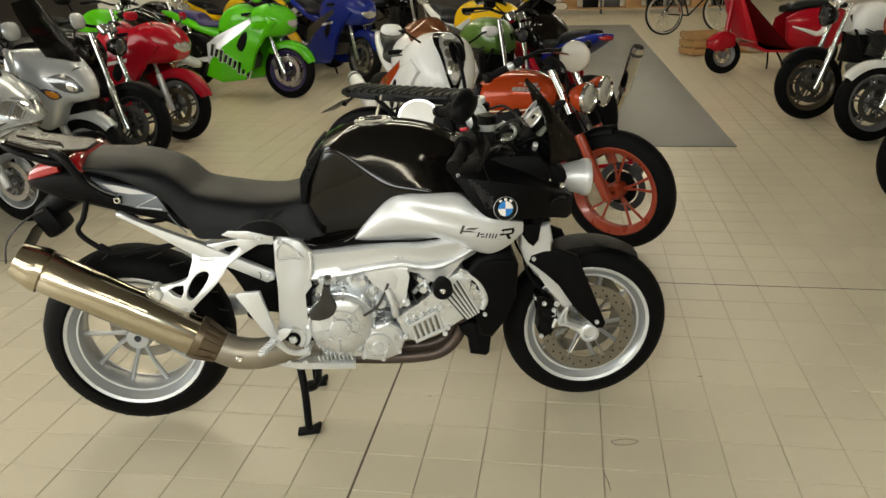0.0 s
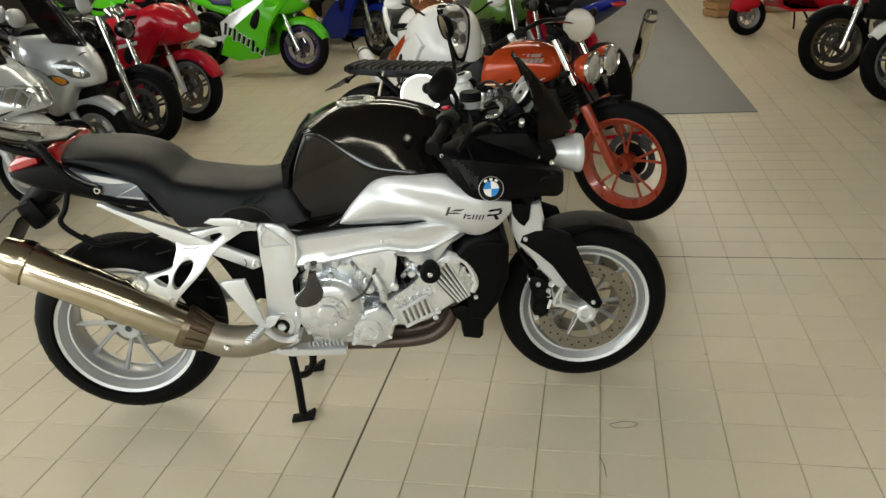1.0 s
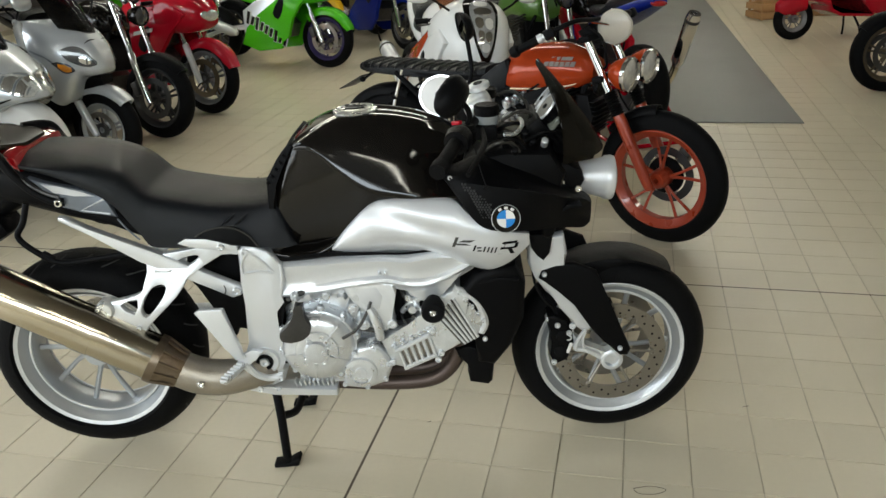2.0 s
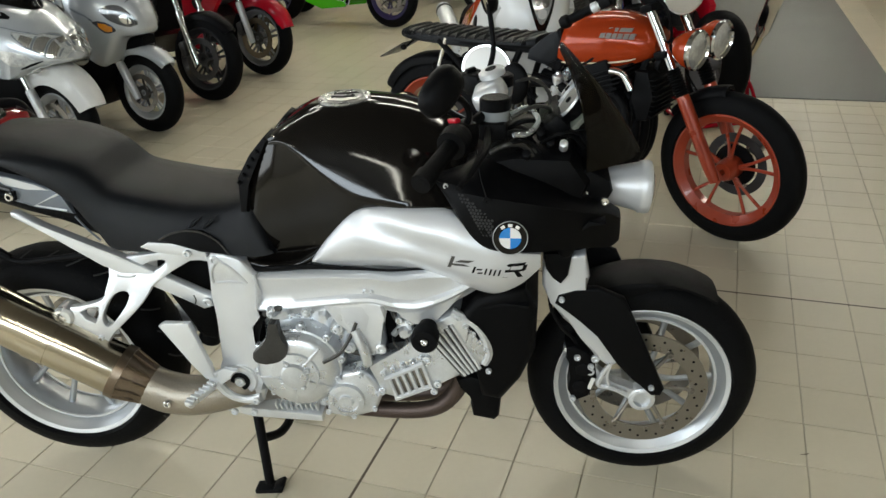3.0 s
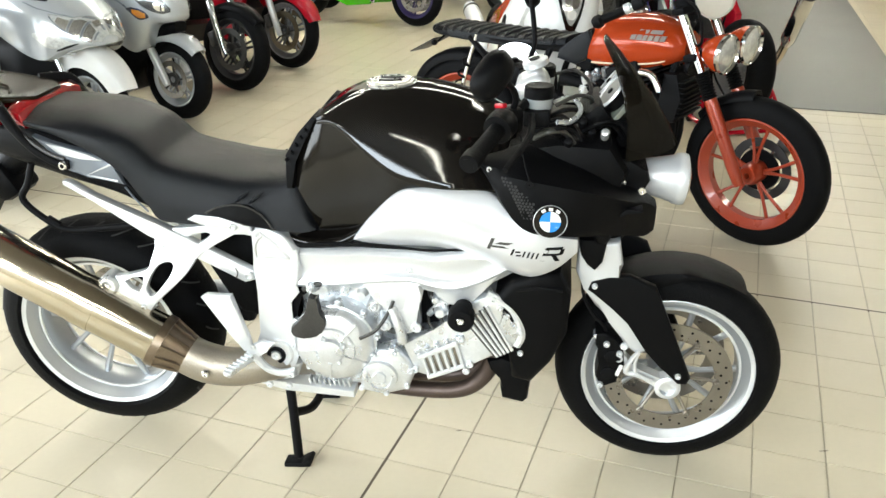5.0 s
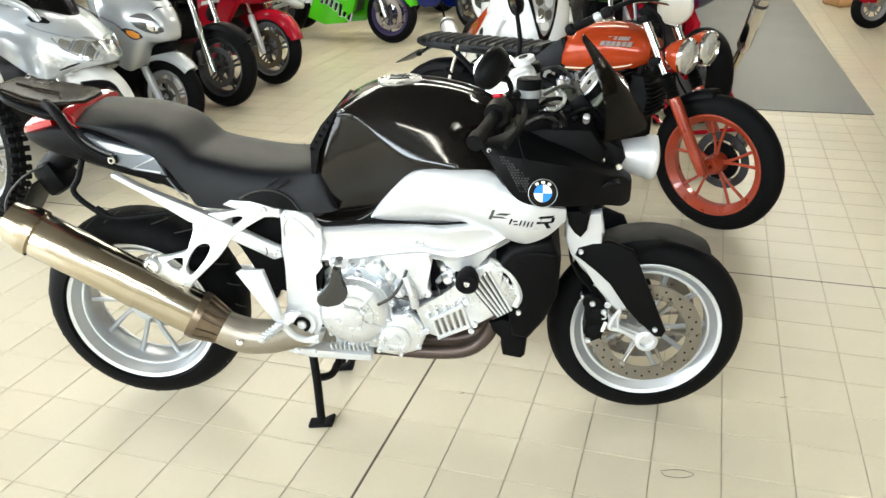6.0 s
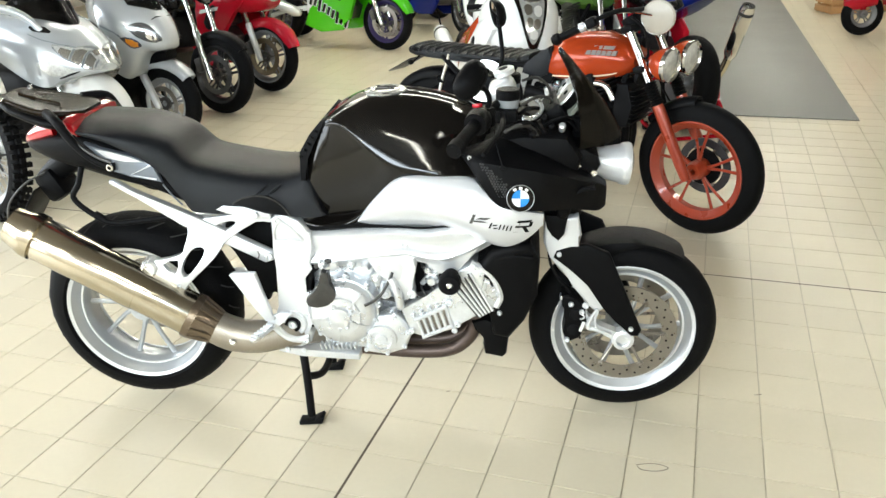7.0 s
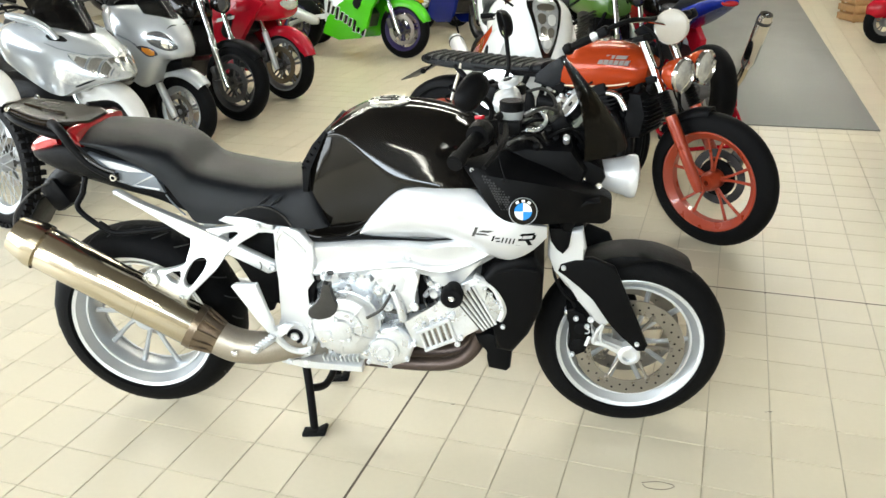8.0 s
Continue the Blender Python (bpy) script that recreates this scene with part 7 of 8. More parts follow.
    for s in (-1, 1):
        # lamp unit under a clear cover, indicator beside it, seams and recesses
        def piece(name, table, mat, parent, out, label=""):
            b = bmesh.new()
            loft_patch(b, face, s, table, out)
            return part(name, b, mat, parent, label, 50)
        if twin:
            unit = piece("lamp_unit", LAMP_A, LAMP_BOWL, front, 0.003, "clear twin headlamp unit")
            for table in REFLECTORS_A:
                piece("reflector", table, CHROME, unit, 0.008)
            for table in SHADES_A:
                piece("lamp_divider", table, STRIPE_GREY, unit, 0.006)
            piece("lamp_cover", LAMP_A, LAMP_COVER, unit, 0.012)
            piece("indicator", SIGNAL_A, LAMP_BOWL, front, 0.005, "clear indicator")
            piece("air_slot", SLOT_A, BLACK_SATIN, front, 0.003)
            piece("seam", SEAM_A, STRIPE_GREY, front, 0.0015)
            piece("vent", VENT_A, BLACK_SATIN, front, 0.004)
        else:
            unit = piece("lamp_unit", LAMP_B, DARK_LENS, front, 0.004, "dark almond-shaped headlamp")
            for table in REFLECTORS_B:
                piece("reflector", table, CHROME, unit, 0.008)
            piece("lamp_cover", LAMP_B, LAMP_COVER, unit, 0.012)
            signal = piece("indicator", SIGNAL_B, DARK_LENS, front, 0.004, "amber indicator in a dark surround")
            piece("amber_glass", GLOW_B, AMBER, signal, 0.009)
            piece("seam", SEAM_B, STRIPE_GREY, front, 0.0015)
            piece("air_slot", SLOT_B, BLACK_SATIN, front, 0.003)
        b = bmesh.new()
        shell(b, [(h - 0.52, 0.26, 0.50, 0.22, 0.26, 0.22), (h - 0.60, 0.24, 0.46, 0.22, 0.27, 0.24), (h - 0.80, 0.22, 0.42, 0.22, 0.26, 0.24), (h - 0.98, 0.24, 0.60, 0.20, 0.26, 0.20), (h - 1.22, 0.34, 0.72, 0.18, 0.25, 0.17), (h - 1.50, 0.46, 0.78, 0.14, 0.21, 0.13), (h - 1.68, 0.60, 0.80, 0.08, 0.14, 0.08)], s, 11, 3)
        part("side_cover", b, paint, root, "", 60)
        if twin:
            b = bmesh.new()
            tube(b, [(0.640, s * 0.190, 0.855), (0.600, s * 0.215, 0.915), (0.545, s * 0.260, 0.962), (0.500, s * 0.310, 0.985), (0.440, s * 0.345, 1.000)], [0.020, 0.022, 0.026, 0.026, 0.020], 12)
            part("mirror_arm", b, paint, front)
        mirror(root, (0.46, s * 0.30, 0.96), (0.45, s * 0.36, 1.04), (0.46, s * 0.40, 1.12), (0.06, 0.085), s * 10, paint)
        b = bmesh.new()
        tube(b, [(h - 0.13, s * 0.09, 0.88), (h - 0.26, s * 0.10, 1.06)], 0.005, 6, 1)
        part("screen_stay", b, CHROME, front)
    b = bmesh.new()
    rows = []
    for k in range(8):
        f = k / 7
        x, z = (0.705 if twin else 0.752) - 0.30 * f, (0.880 if twin else 0.872) + 0.46 * f - 0.05 * f * f
        w = (0.165 if twin else 0.125) + 0.07 * f - 0.10 * f ** 3
        out = [(x - (0.16 if twin else 0.09) * abs(u) ** 2, w * u, z - 0.03 * abs(u) ** 2) for u in [-1 + 2 * q / 10 for q in range(11)]]
        rows.append(out + [(px - 0.005, py * 0.98, pz - 0.003) for px, py, pz in out[::-1]])
    rings(b, rows)
    part("windscreen", b, SCREEN, front, "tall dark tinted screen")
    b = bmesh.new()
    hull(b, [(h - 0.34, 0.86, 1.00, 0.20), (h - 0.42, 0.80, 1.03, 0.18), (h - 0.50, 0.74, 0.96, 0.12)], 3, 20, 3)
    part("dashboard", b, BLACK_SATIN, root)
    bars(root, (h - 0.42, 1.0), 0.34, 0.03, 0.10)
    b = bmesh.new()
    hull(b, [(h - 0.62, 0.30, 0.50, 0.18), (h - 0.80, 0.30, 0.66, 0.19), (h - 0.92, 0.34, 0.76, 0.17), (h - 1.16, 0.50, 0.78, 0.19), (h - 1.24, 0.54, 0.86, 0.18), (h - 1.50, 0.60, 0.86, 0.15), (h - 1.62, 0.70, 0.84, 0.09)], 3, 24, 3)
    part("seat", b, SEAT_VINYL, root)
    b = bmesh.new()
    box(b, (h - 0.98, 0, 0.34), (0.75, 0.26, 0.22), 0.05)
    part("engine_case", b, DARK_STEEL, root)
    can(root, (-h + 0.10, -0.17, 0.30), (-h - 0.30, -0.20, 0.38), 0.06, DARK_STEEL)
    b = bmesh.new()
    ball(b, (h - 1.665, 0, 0.74), (0.03, 0.11, 0.035))
    part("tail_lamp", b, RED_LENS, root)
    side_stand(root, -0.15)
    return root


def dirt_bike(m, label):
    root = thing("dirt_bike", m, label, "motorcycle", "motorcycles")
    h = 0.74
    F, R = (h, 0, 0.345), (-h, 0, 0.335)
    wheel(root, "front_wheel", F, 0.338, 0.085, 0.272, RIM_SILVER, 36, "wire", 0.13, (1,), STEEL, 0.05, 0, 0, 44)
    wheel(root, "rear_wheel", R, 0.325, 0.11, 0.245, RIM_SILVER, 32, "wire", 0.11, (-1,), STEEL, 0.05, 0, 0, 38)
    telescopic_fork(root, F, (h - 0.32, 0, 1.02), 0.10, CHROME, ALU)
    arch_guard(root, (h - 0.08, 0, 0.50), 0.33, 35, 120, 0.075, WHITE)
    b = bmesh.new()
    hull(b, [(h - 0.36, 0.72, 0.96, 0.10), (h - 0.52, 0.70, 1.0, 0.14), (h - 0.70, 0.76, 0.98, 0.12), (h - 1.0, 0.86, 0.97, 0.10), (h - 1.36, 0.90, 0.96, 0.07)], 3, 24, 3)
    part("tank_and_seat", b, BLACK_SATIN, root)
    b = bmesh.new()
    hull(b, [(h - 1.0, 0.78, 0.88, 0.09), (h - 1.36, 0.86, 0.92, 0.08), (h - 1.66, 0.90, 0.93, 0.07)], 3, 20, 2)
    part("rear_mudguard", b, WHITE, root)
    motor_block(root, h - 0.68, 0.46, CAST, 0.14)
    frame_tubes(root, [[(h - 0.34, 0.03, 0.92), (h - 0.42, 0.10, 0.50), (h - 0.50, 0.12, 0.30), (h - 0.90, 0.12, 0.32), (h - 0.96, 0.10, 0.60), (h - 1.3, 0.08, 0.84)]], 0.016)
    swing_arm(root, (h - 0.92, 0, 0.44), R, 0.10, ALU)
    bars(root, (h - 0.34, 1.10), 0.38, 0.07, 0.12)
    can(root, (-h + 0.5, -0.14, 0.62), (-h - 0.02, -0.16, 0.80), 0.045, ALU)
    side_stand(root, -0.1)
    return root


def cafe_racer(m):
    """The burnt orange classic with twin lamps."""
    root = thing("motorcycle", m, "burnt orange classic motorcycle with twin round headlamps and orange wheels", "motorcycle", "motorcycles")
    h = 0.73
    F, R = (h, 0, 0.322), (-h, 0, 0.32)
    fw = wheel(root, "front_wheel", F, 0.320, 0.100, 0.243, ORANGE_RIM, 5, "vee", 0.135, (1,), RIM_BLACK, 0.05)
    wheel(root, "rear_wheel", R, 0.322, 0.13, 0.235, ORANGE_RIM, 5, "vee", 0.12, (1,), DARK_STEEL, 0.06)
    b = bmesh.new()
    tube(b, [(0.10, -0.03, 0.20), (0.107, -0.03, 0.213)], 0.004, 6, 1)
    part("valve", b, BLACK_MATT, fw)
    b = bmesh.new()
    lathe(b, [(0.034, 0.02), (0.034, 0.088), (0.044, 0.090), (0.046, 0.086), (0.046, 0.02)], (0, 0, 0), (0, 1, 0), 40, True)
    part("disc_carrier", b, BLACK_MATT, fw, "black brake disc carrier")
    telescopic_fork(root, F, (h - 0.345, 0, 0.965), 0.098, CHROME, ORANGE_RIM, False, True)
    b = bmesh.new()
    box(b, (h + 0.075, 0.085, 0.43), (0.06, 0.06, 0.11), 0.012, (0, 25, 0))
    part("brake_caliper", b, DARK_STEEL, root)
    arch_guard(root, F, 0.338, 94, 142, 0.055, BLACK_SATIN, drop=0.03)
    # twin lamps, each in its own orange shell, on a small bracket
    b = bmesh.new()
    hull(b, [(h - 0.18, 0.78, 0.85, 0.10), (h - 0.205, 0.77, 0.86, 0.11), (h - 0.235, 0.785, 0.85, 0.09)], 3.0, 28, 3)
    part("lamp_housing", b, ORANGE, root)
    for s in (-1, 1):
        round_lamp(root, (h - 0.135, s * 0.086, 0.812), 0.075, ORANGE, 0.085)
    for s in (-1, 1):
        b = bmesh.new()
        lathe(b, [(-0.06, 0.030), (0, 0.042), (0.014, 0.042), (0.014, 0.034)], (h - 0.36, s * 0.055, 0.985), (-0.55, 0, 0.83), 22)
        g = part("gauge", b, BLACK_MATT, root)
        b = bmesh.new()
        lathe(b, [(0.0135, 0.033), (0.0138, 0.001)], (h - 0.36, s * 0.055, 0.985), (-0.55, 0, 0.83), 22)
        part("dial", b, DIAL, g)
    b = bmesh.new()
    tube(b, [(0.15, -0.355, 0.918), (0.22, -0.34, 0.955), (0.30, -0.31, 1.002), (0.37, -0.24, 1.036), (0.40, -0.10, 1.030), (0.42, 0.10, 1.028), (0.455, 0.22, 1.036), (0.42, 0.33, 1.000), (0.36, 0.40, 0.955)], 0.011, 10)
    bar = part("swept_bar", b, BLACK_MATT, root)
    for a, e in (((0.155, -0.354, 0.921), (0.235, -0.335, 0.963)), ((0.365, 0.396, 0.958), (0.415, 0.335, 0.997))):
        a, e = Vector(a), Vector(e)
        b = bmesh.new()
        tube(b, [a, e], 0.018, 12, 1)
        part("grip", b, RUBBER, bar)
        b = bmesh.new()
        lathe(b, [(-0.045, 0.001), (-0.042, 0.018), (-0.028, 0.026), (-0.010, 0.026), (0.0, 0.018), (0.002, 0.010)], a, e - a, 20)
        part("bar_end", b, BLACK_MATT, bar)
        b = bmesh.new()
        lathe(b, [(0, 0.020), (0.022, 0.020), (0.024, 0.013), (0.04, 0.013)], e, e - a, 16)
        part("collar", b, ALU, bar)
        b = bmesh.new()
        box(b, tuple(e + (e - a) * 0.62), (0.05, 0.045, 0.045), 0.010, (0, -30, 0))
        part("switch_housing", b, BLACK_SATIN, bar)
    b = bmesh.new()
    tube(b, [(h - 0.39, -0.18, 1.03), (h - 0.32, -0.12, 1.035), (h - 0.25, 0.0, 1.0)], 0.005, 6)
    stalk = part("mirror_stalk", b, CHROME, root)
    b = bmesh.new()
    lathe(b, [(-0.004, 0.001), (-0.004, 0.070), (0.004, 0.076), (0.012, 0.070), (0.016, 0.040), (0.017, 0.001)], (h - 0.246, -0.01, 0.998), (0.35, -0.92, 0.18), 32)
    part("mirror_head", b, CREAM, stalk, "cream-backed round mirror")
    b = bmesh.new()
    lathe(b, [(-0.006, 0.070), (0.002, 0.079), (0.008, 0.077), (0.004, 0.072)], (h - 0.246, -0.01, 0.998), (0.35, -0.92, 0.18), 32, True)
    part("mirror_rim", b, CHROME, stalk)
    b = bmesh.new()
    box(b, (h - 0.34, 0, 0.955), (0.06, 0.25, 0.03), 0.008, (0, -16, 0))
    part("fork_yoke", b, BLACK_MATT, root)
    for s in (-1, 1):
        b = bmesh.new()
        prism(b, LEAF, s * 0.10, s * 0.128, 0.006, None, 2)
        part("side_cover", b, BLACK_SATIN, root, "dark pointed side cover below the seat")
    b = bmesh.new()
    box(b, (h - 0.27, 0, 0.78), (0.06, 0.25, 0.03), 0.008, (0, -16, 0))
    part("fork_yoke", b, BLACK_MATT, root)
    # tank with light lettering bars and pin stripe
    b = bmesh.new()
    profile_loft(b, [
        (-0.05, [(0, 0.835), (0.05, 0.828), (0.09, 0.790), (0.095, 0.735), (0.07, 0.715)]),
        (0.02, [(0, 0.895), (0.07, 0.884), (0.125, 0.832), (0.134, 0.745), (0.10, 0.714)]),
        (0.10, [(0, 0.933), (0.08, 0.918), (0.145, 0.858), (0.150, 0.768), (0.12, 0.718)]),
        (0.26, [(0, 0.938), (0.08, 0.923), (0.140, 0.868), (0.145, 0.778), (0.11, 0.728)]),
        (0.37, [(0, 0.903), (0.07, 0.893), (0.115, 0.848), (0.120, 0.788), (0.09, 0.753)]),
        (0.42, [(0, 0.873), (0.05, 0.868), (0.080, 0.838), (0.085, 0.803), (0.06, 0.778)]),
    ])
    tank = part("tank", b, ORANGE, root, "burnt orange tank with light lettering", 40)
    tank.location = (-0.02, 0, -0.022)
    for s in (-1, 1):
        for k, (x0, x1, z0, z1) in enumerate(((0.235, 0.275, 0.872, 0.886), (0.282, 0.330, 0.872, 0.886), (0.205, 0.226, 0.846, 0.866), (0.231, 0.252, 0.846, 0.866), (0.257, 0.274, 0.846, 0.866), (0.279, 0.298, 0.846, 0.866), (0.303, 0.322, 0.846, 0.866), (0.327, 0.346, 0.846, 0.866))):
            b = bmesh.new()
            pts = [(x, 0.140 - max(z - 0.850, 0) * 0.75 - max(x - 0.26, 0) * 0.22, z) for x, z in ((x0, z0), (x1, z0), (x1 + 0.004, z1), (x0 + 0.004, z1))]
            rings(b, [[(x, s * (y - 0.004), z) for x, y, z in pts], [(x, s * (y + 0.015), z) for x, y, z in pts]])
            part("lettering", b, GAUGE_FACE, tank)
        b = bmesh.new()
        tube(b, [(-0.03, s * 0.098, 0.722), (0.05, s * 0.130, 0.728), (0.2, s * 0.138, 0.740), (0.33, s * 0.118, 0.760), (0.39, s * 0.092, 0.796)], 0.004, 6)
        part("pin_stripe", b, TANK_LETTER, tank)
    b = bmesh.new()
    lathe(b, [(-0.01, 0.035), (0.012, 0.035), (0.018, 0.028), (0.018, 0.001)], (0.17, 0, 0.935), (0, 0, 1), 24)
    part("filler_cap", b, CHROME, tank)
    # long ribbed seat
    b = bmesh.new()
    hull(b, [(-0.14, 0.735, 0.795, 0.10), (-0.24, 0.722, 0.782, 0.125), (-0.5, 0.718, 0.778, 0.128), (-0.76, 0.724, 0.782, 0.12), (-0.86, 0.732, 0.785, 0.105), (-0.885, 0.745, 0.77, 0.09)], 4, 24, 3)
    seat = part("seat", b, SEAT_VINYL, root, "flat ribbed black seat")
    for k in range(14):
        b = bmesh.new()
        x = -0.84 + 0.05 * k
        tube(b, [(x, -0.118, 0.758), (x, -0.09, 0.778), (x, 0, 0.782), (x, 0.09, 0.778), (x, 0.118, 0.758)], 0.012, 6, 3)
        part("seat_rib", b, SEAT_VINYL, seat)
    b = bmesh.new()
    prism(b, [(-0.164, 0.702), (-0.155, 0.745), (-0.07, 0.806), (-0.016, 0.842), (0.002, 0.792), (-0.014, 0.708), (-0.067, 0.682)], -0.137, 0.137, 0.018)
    part("seat_nose", b, SEAT_VINYL, seat)
    # oval race plates below the seat
    for s in (-1, 1):
        b = bmesh.new()
        lathe(b, [(-0.004, 0.001), (-0.004, 0.098), (0.004, 0.098), (0.006, 0.092), (0.005, 0.001)], (0, 0, 0), (0, s, 0), 40)
        bmesh.ops.transform(b, matrix=pose(-0.335, s * 0.185, 0.655, s * 12, 0, 0) @ Matrix.Diagonal((1.25, 1, 1.0, 1)), verts=b.verts)
        plate = part("race_plate", b, WHITE_FLAT, root, "plain white oval race plate")
        b = bmesh.new()
        lathe(b, [(-0.002, 0.094), (-0.002, 0.102), (0.007, 0.102), (0.007, 0.094)], (0, 0, 0), (0, s, 0), 40, True)
        bmesh.ops.transform(b, matrix=pose(-0.335, s * 0.185, 0.655, s * 12, 0, 0) @ Matrix.Diagonal((1.25, 1, 1.0, 1)), verts=b.verts)
        part("plate_rim", b, CHROME, plate)
        b = bmesh.new()
        tube(b, [(-0.60, s * 0.12, 0.76), (-0.66, s * 0.13, 0.55), (-0.70, s * 0.12, 0.36)], 0.010, 8)
        part("shock_rod", b, CHROME, root)
        b = bmesh.new()
        tube(b, [(-0.632 - 0.0045 * k + 0.024 * math.cos(k * 1.2), s * 0.127 + 0.024 * math.sin(k * 1.2), 0.665 - 0.022 * k * 0.5) for k in range(24)], 0.006, 6, 2)
        part("shock_spring", b, BLACK_MATT, root)
    # tail: plate, lamp
    b = bmesh.new()
    box(b, (-0.965, 0, 0.665), (0.17, 0.15, 0.006), 0.002, (0, -28, 0))
    part("number_plate", b, DARK_STEEL, root, "dark hanging number plate")
    b = bmesh.new()
    ball(b, (-0.885, 0, 0.735), (0.018, 0.045, 0.020))
    part("tail_lamp", b, RED_LENS, root)
    for s in (-1, 1):
        b = bmesh.new()
        tube(b, [(-0.80, s * 0.09, 0.74), (-0.83, s * 0.13, 0.70)], 0.006, 6, 1)
        ball(b, (-0.835, s * 0.14, 0.70), (0.016, 0.016, 0.014))
        part("rear_indicator", b, BLACK_SATIN, root)
    arch_guard(root, R, 0.345, 70, 150, 0.075, BLACK_SATIN, "rear_mudguard")
    # engine with carburettors and bright covers
    motor_block(root, 0.08, 0.40, BLACK_MATT, 0.165)
    for y in (-0.14, -0.05, 0.05, 0.14):
        b = bmesh.new()
        tube(b, [(0.06, y, 0.585), (0.0, y, 0.605), (-0.06, y, 0.615), (-0.12, y, 0.62)], [0.020, 0.022, 0.024, 0.034], 12)
        part("intake_stub", b, BLACK_MATT, root)
        b = bmesh.new()
        lathe(b, [(-0.035, 0.024), (-0.03, 0.027), (0.0, 0.027), (0.004, 0.022), (0.025, 0.022), (0.03, 0.025), (0.042, 0.024), (0.05, 0.012), (0.06, 0.010)], (-0.005, y, 0.605), (0.1, 0, 1), 16)
        lathe(b, [(0, 0.020), (0.03, 0.020), (0.04, 0.012)], (-0.008, y, 0.575), (0, 0, -1), 14)
        box(b, (0.022, y, 0.60), (0.03, 0.03, 0.022), 0.005)
        part("carburettor", b, CAST, root)
        b = bmesh.new()
        tube(b, [(0.20, y, 0.62), (0.30, y, 0.56), (0.33, y * 1.1, 0.40), (0.27, y * 1.2, 0.24), (0.1, y * 1.3, 0.18), (-0.2, y * 1.2, 0.19)], 0.019, 10)
        part("header_pipe", b, BLACK_MATT, root)
        b = bmesh.new()
        tube(b, [(0.10, y, 0.70), (0.16, y, 0.74), (0.12, y * 0.6, 0.77)], 0.005, 6)
        part("plug_lead", b, BLACK_MATT, root)
    for s in (-1, 1):
        b = bmesh.new()
        tube(b, [(0.25, s * 0.17, 0.70), (0.305, s * 0.17, 0.69), (0.345, s * 0.17, 0.63)], 0.015, 10)
        part("cam_cover_end", b, CHROME, root)
    frame_tubes(root, [[(h - 0.33, 0.03, 0.90), (h - 0.39, 0.10, 0.62), (h - 0.45, 0.15, 0.26), (0.0, 0.17, 0.22), (-0.24, 0.16, 0.28), (-0.28, 0.14, 0.52), (-0.20, 0.12, 0.74)],
                       [(h - 0.34, 0.03, 0.86), (0.1, 0.09, 0.77), (-0.25, 0.12, 0.74), (-0.86, 0.10, 0.765)], [(-0.26, 0.14, 0.46), (-0.45, 0.135, 0.60), (-0.64, 0.12, 0.745)]], 0.0145)
    b = bmesh.new()
    prism(b, [(0.335, 0.70), (0.395, 0.70), (0.425, 0.60), (0.405, 0.50), (0.350, 0.49), (0.335, 0.58)], -0.13, 0.13, 0.012)
    cooler = part("oil_cooler", b, BLACK_MATT, root)
    for k in range(8):
        b = bmesh.new()
        box(b, (0.408 + 0.004 * min(k, 8 - k), 0, 0.52 + 0.021 * k), (0.03, 0.25, 0.005), 0.001)
        part("cooler_fin", b, BLACK_SATIN, cooler)
    for s in (-1, 1):
        b = bmesh.new()
        lathe(b, [(0, 0.012), (0.012, 0.030), (0.03, 0.036), (0.036, 0.034), (0.034, 0.006)], (0.405, s * 0.07, 0.735), (0.9, s * 0.2, -0.2), 18)
        part("horn", b, BLACK_SATIN, root)
    swing_arm(root, (-0.26, 0, 0.36), R, 0.105, BLACK_MATT)
    for s in (-1, 1):
        b = bmesh.new()
        a0, a1 = Vector((-0.30, s * 0.20, 0.275)), Vector((-0.80, s * 0.235, 0.465))
        lathe(b, [(-0.04, 0.022), (0, 0.026), (0.34, 0.058), (0.44, 0.062), (0.50, 0.060), (0.535, 0.048), (0.53, 0.036), (0.48, 0.034)], a0, a1 - a0, 28)
        part("megaphone", b, NICKEL if s < 0 else CHROME, root, "bright conical silencer")
        b = bmesh.new()
        tube(b, [(-0.23, s * 0.17, 0.33), (-0.25, s * 0.25, 0.335)], 0.012, 8, 1)
        part("footrest", b, RUBBER, root)
    side_stand(root, -0.12)
    # the front end is turned on its steering axis
    axis = Vector((-0.42, 0, 0.91)).normalized()
    pivot = Vector((h - 0.30, 0, 0.85))
    turn = Matrix.Translation(pivot) @ Matrix.Rotation(radians(-14), 4, axis) @ Matrix.Translation(-pivot)
    steered = ("front_wheel", "fork_leg", "headlamp", "lamp_housing", "gauge", "handlebar", "mirror_stalk", "fork_yoke", "front_mudguard", "brake_caliper")
    for ob in root.children:
        if ob.name.split(".")[0] in steered:
            ob.matrix_basis = turn @ ob.matrix_basis
    b = bmesh.new()
    tube(b, [(0.38, -0.12, 1.0), (0.46, -0.16, 0.96), (0.47, -0.10, 0.84), (0.42, -0.05, 0.80)], 0.006, 6)
    tube(b, [(0.40, 0.12, 1.0), (0.47, 0.14, 0.94), (0.46, 0.10, 0.70), (0.62, 0.08, 0.50)], 0.005, 6)
    part("control_cable", b, BLACK_MATT, root)
    b = bmesh.new()
    ball(b, (-0.20, -0.175, 0.60), (0.075, 0.03, 0.095))
    part("air_box_cover", b, BLACK_SATIN, root)
    return root


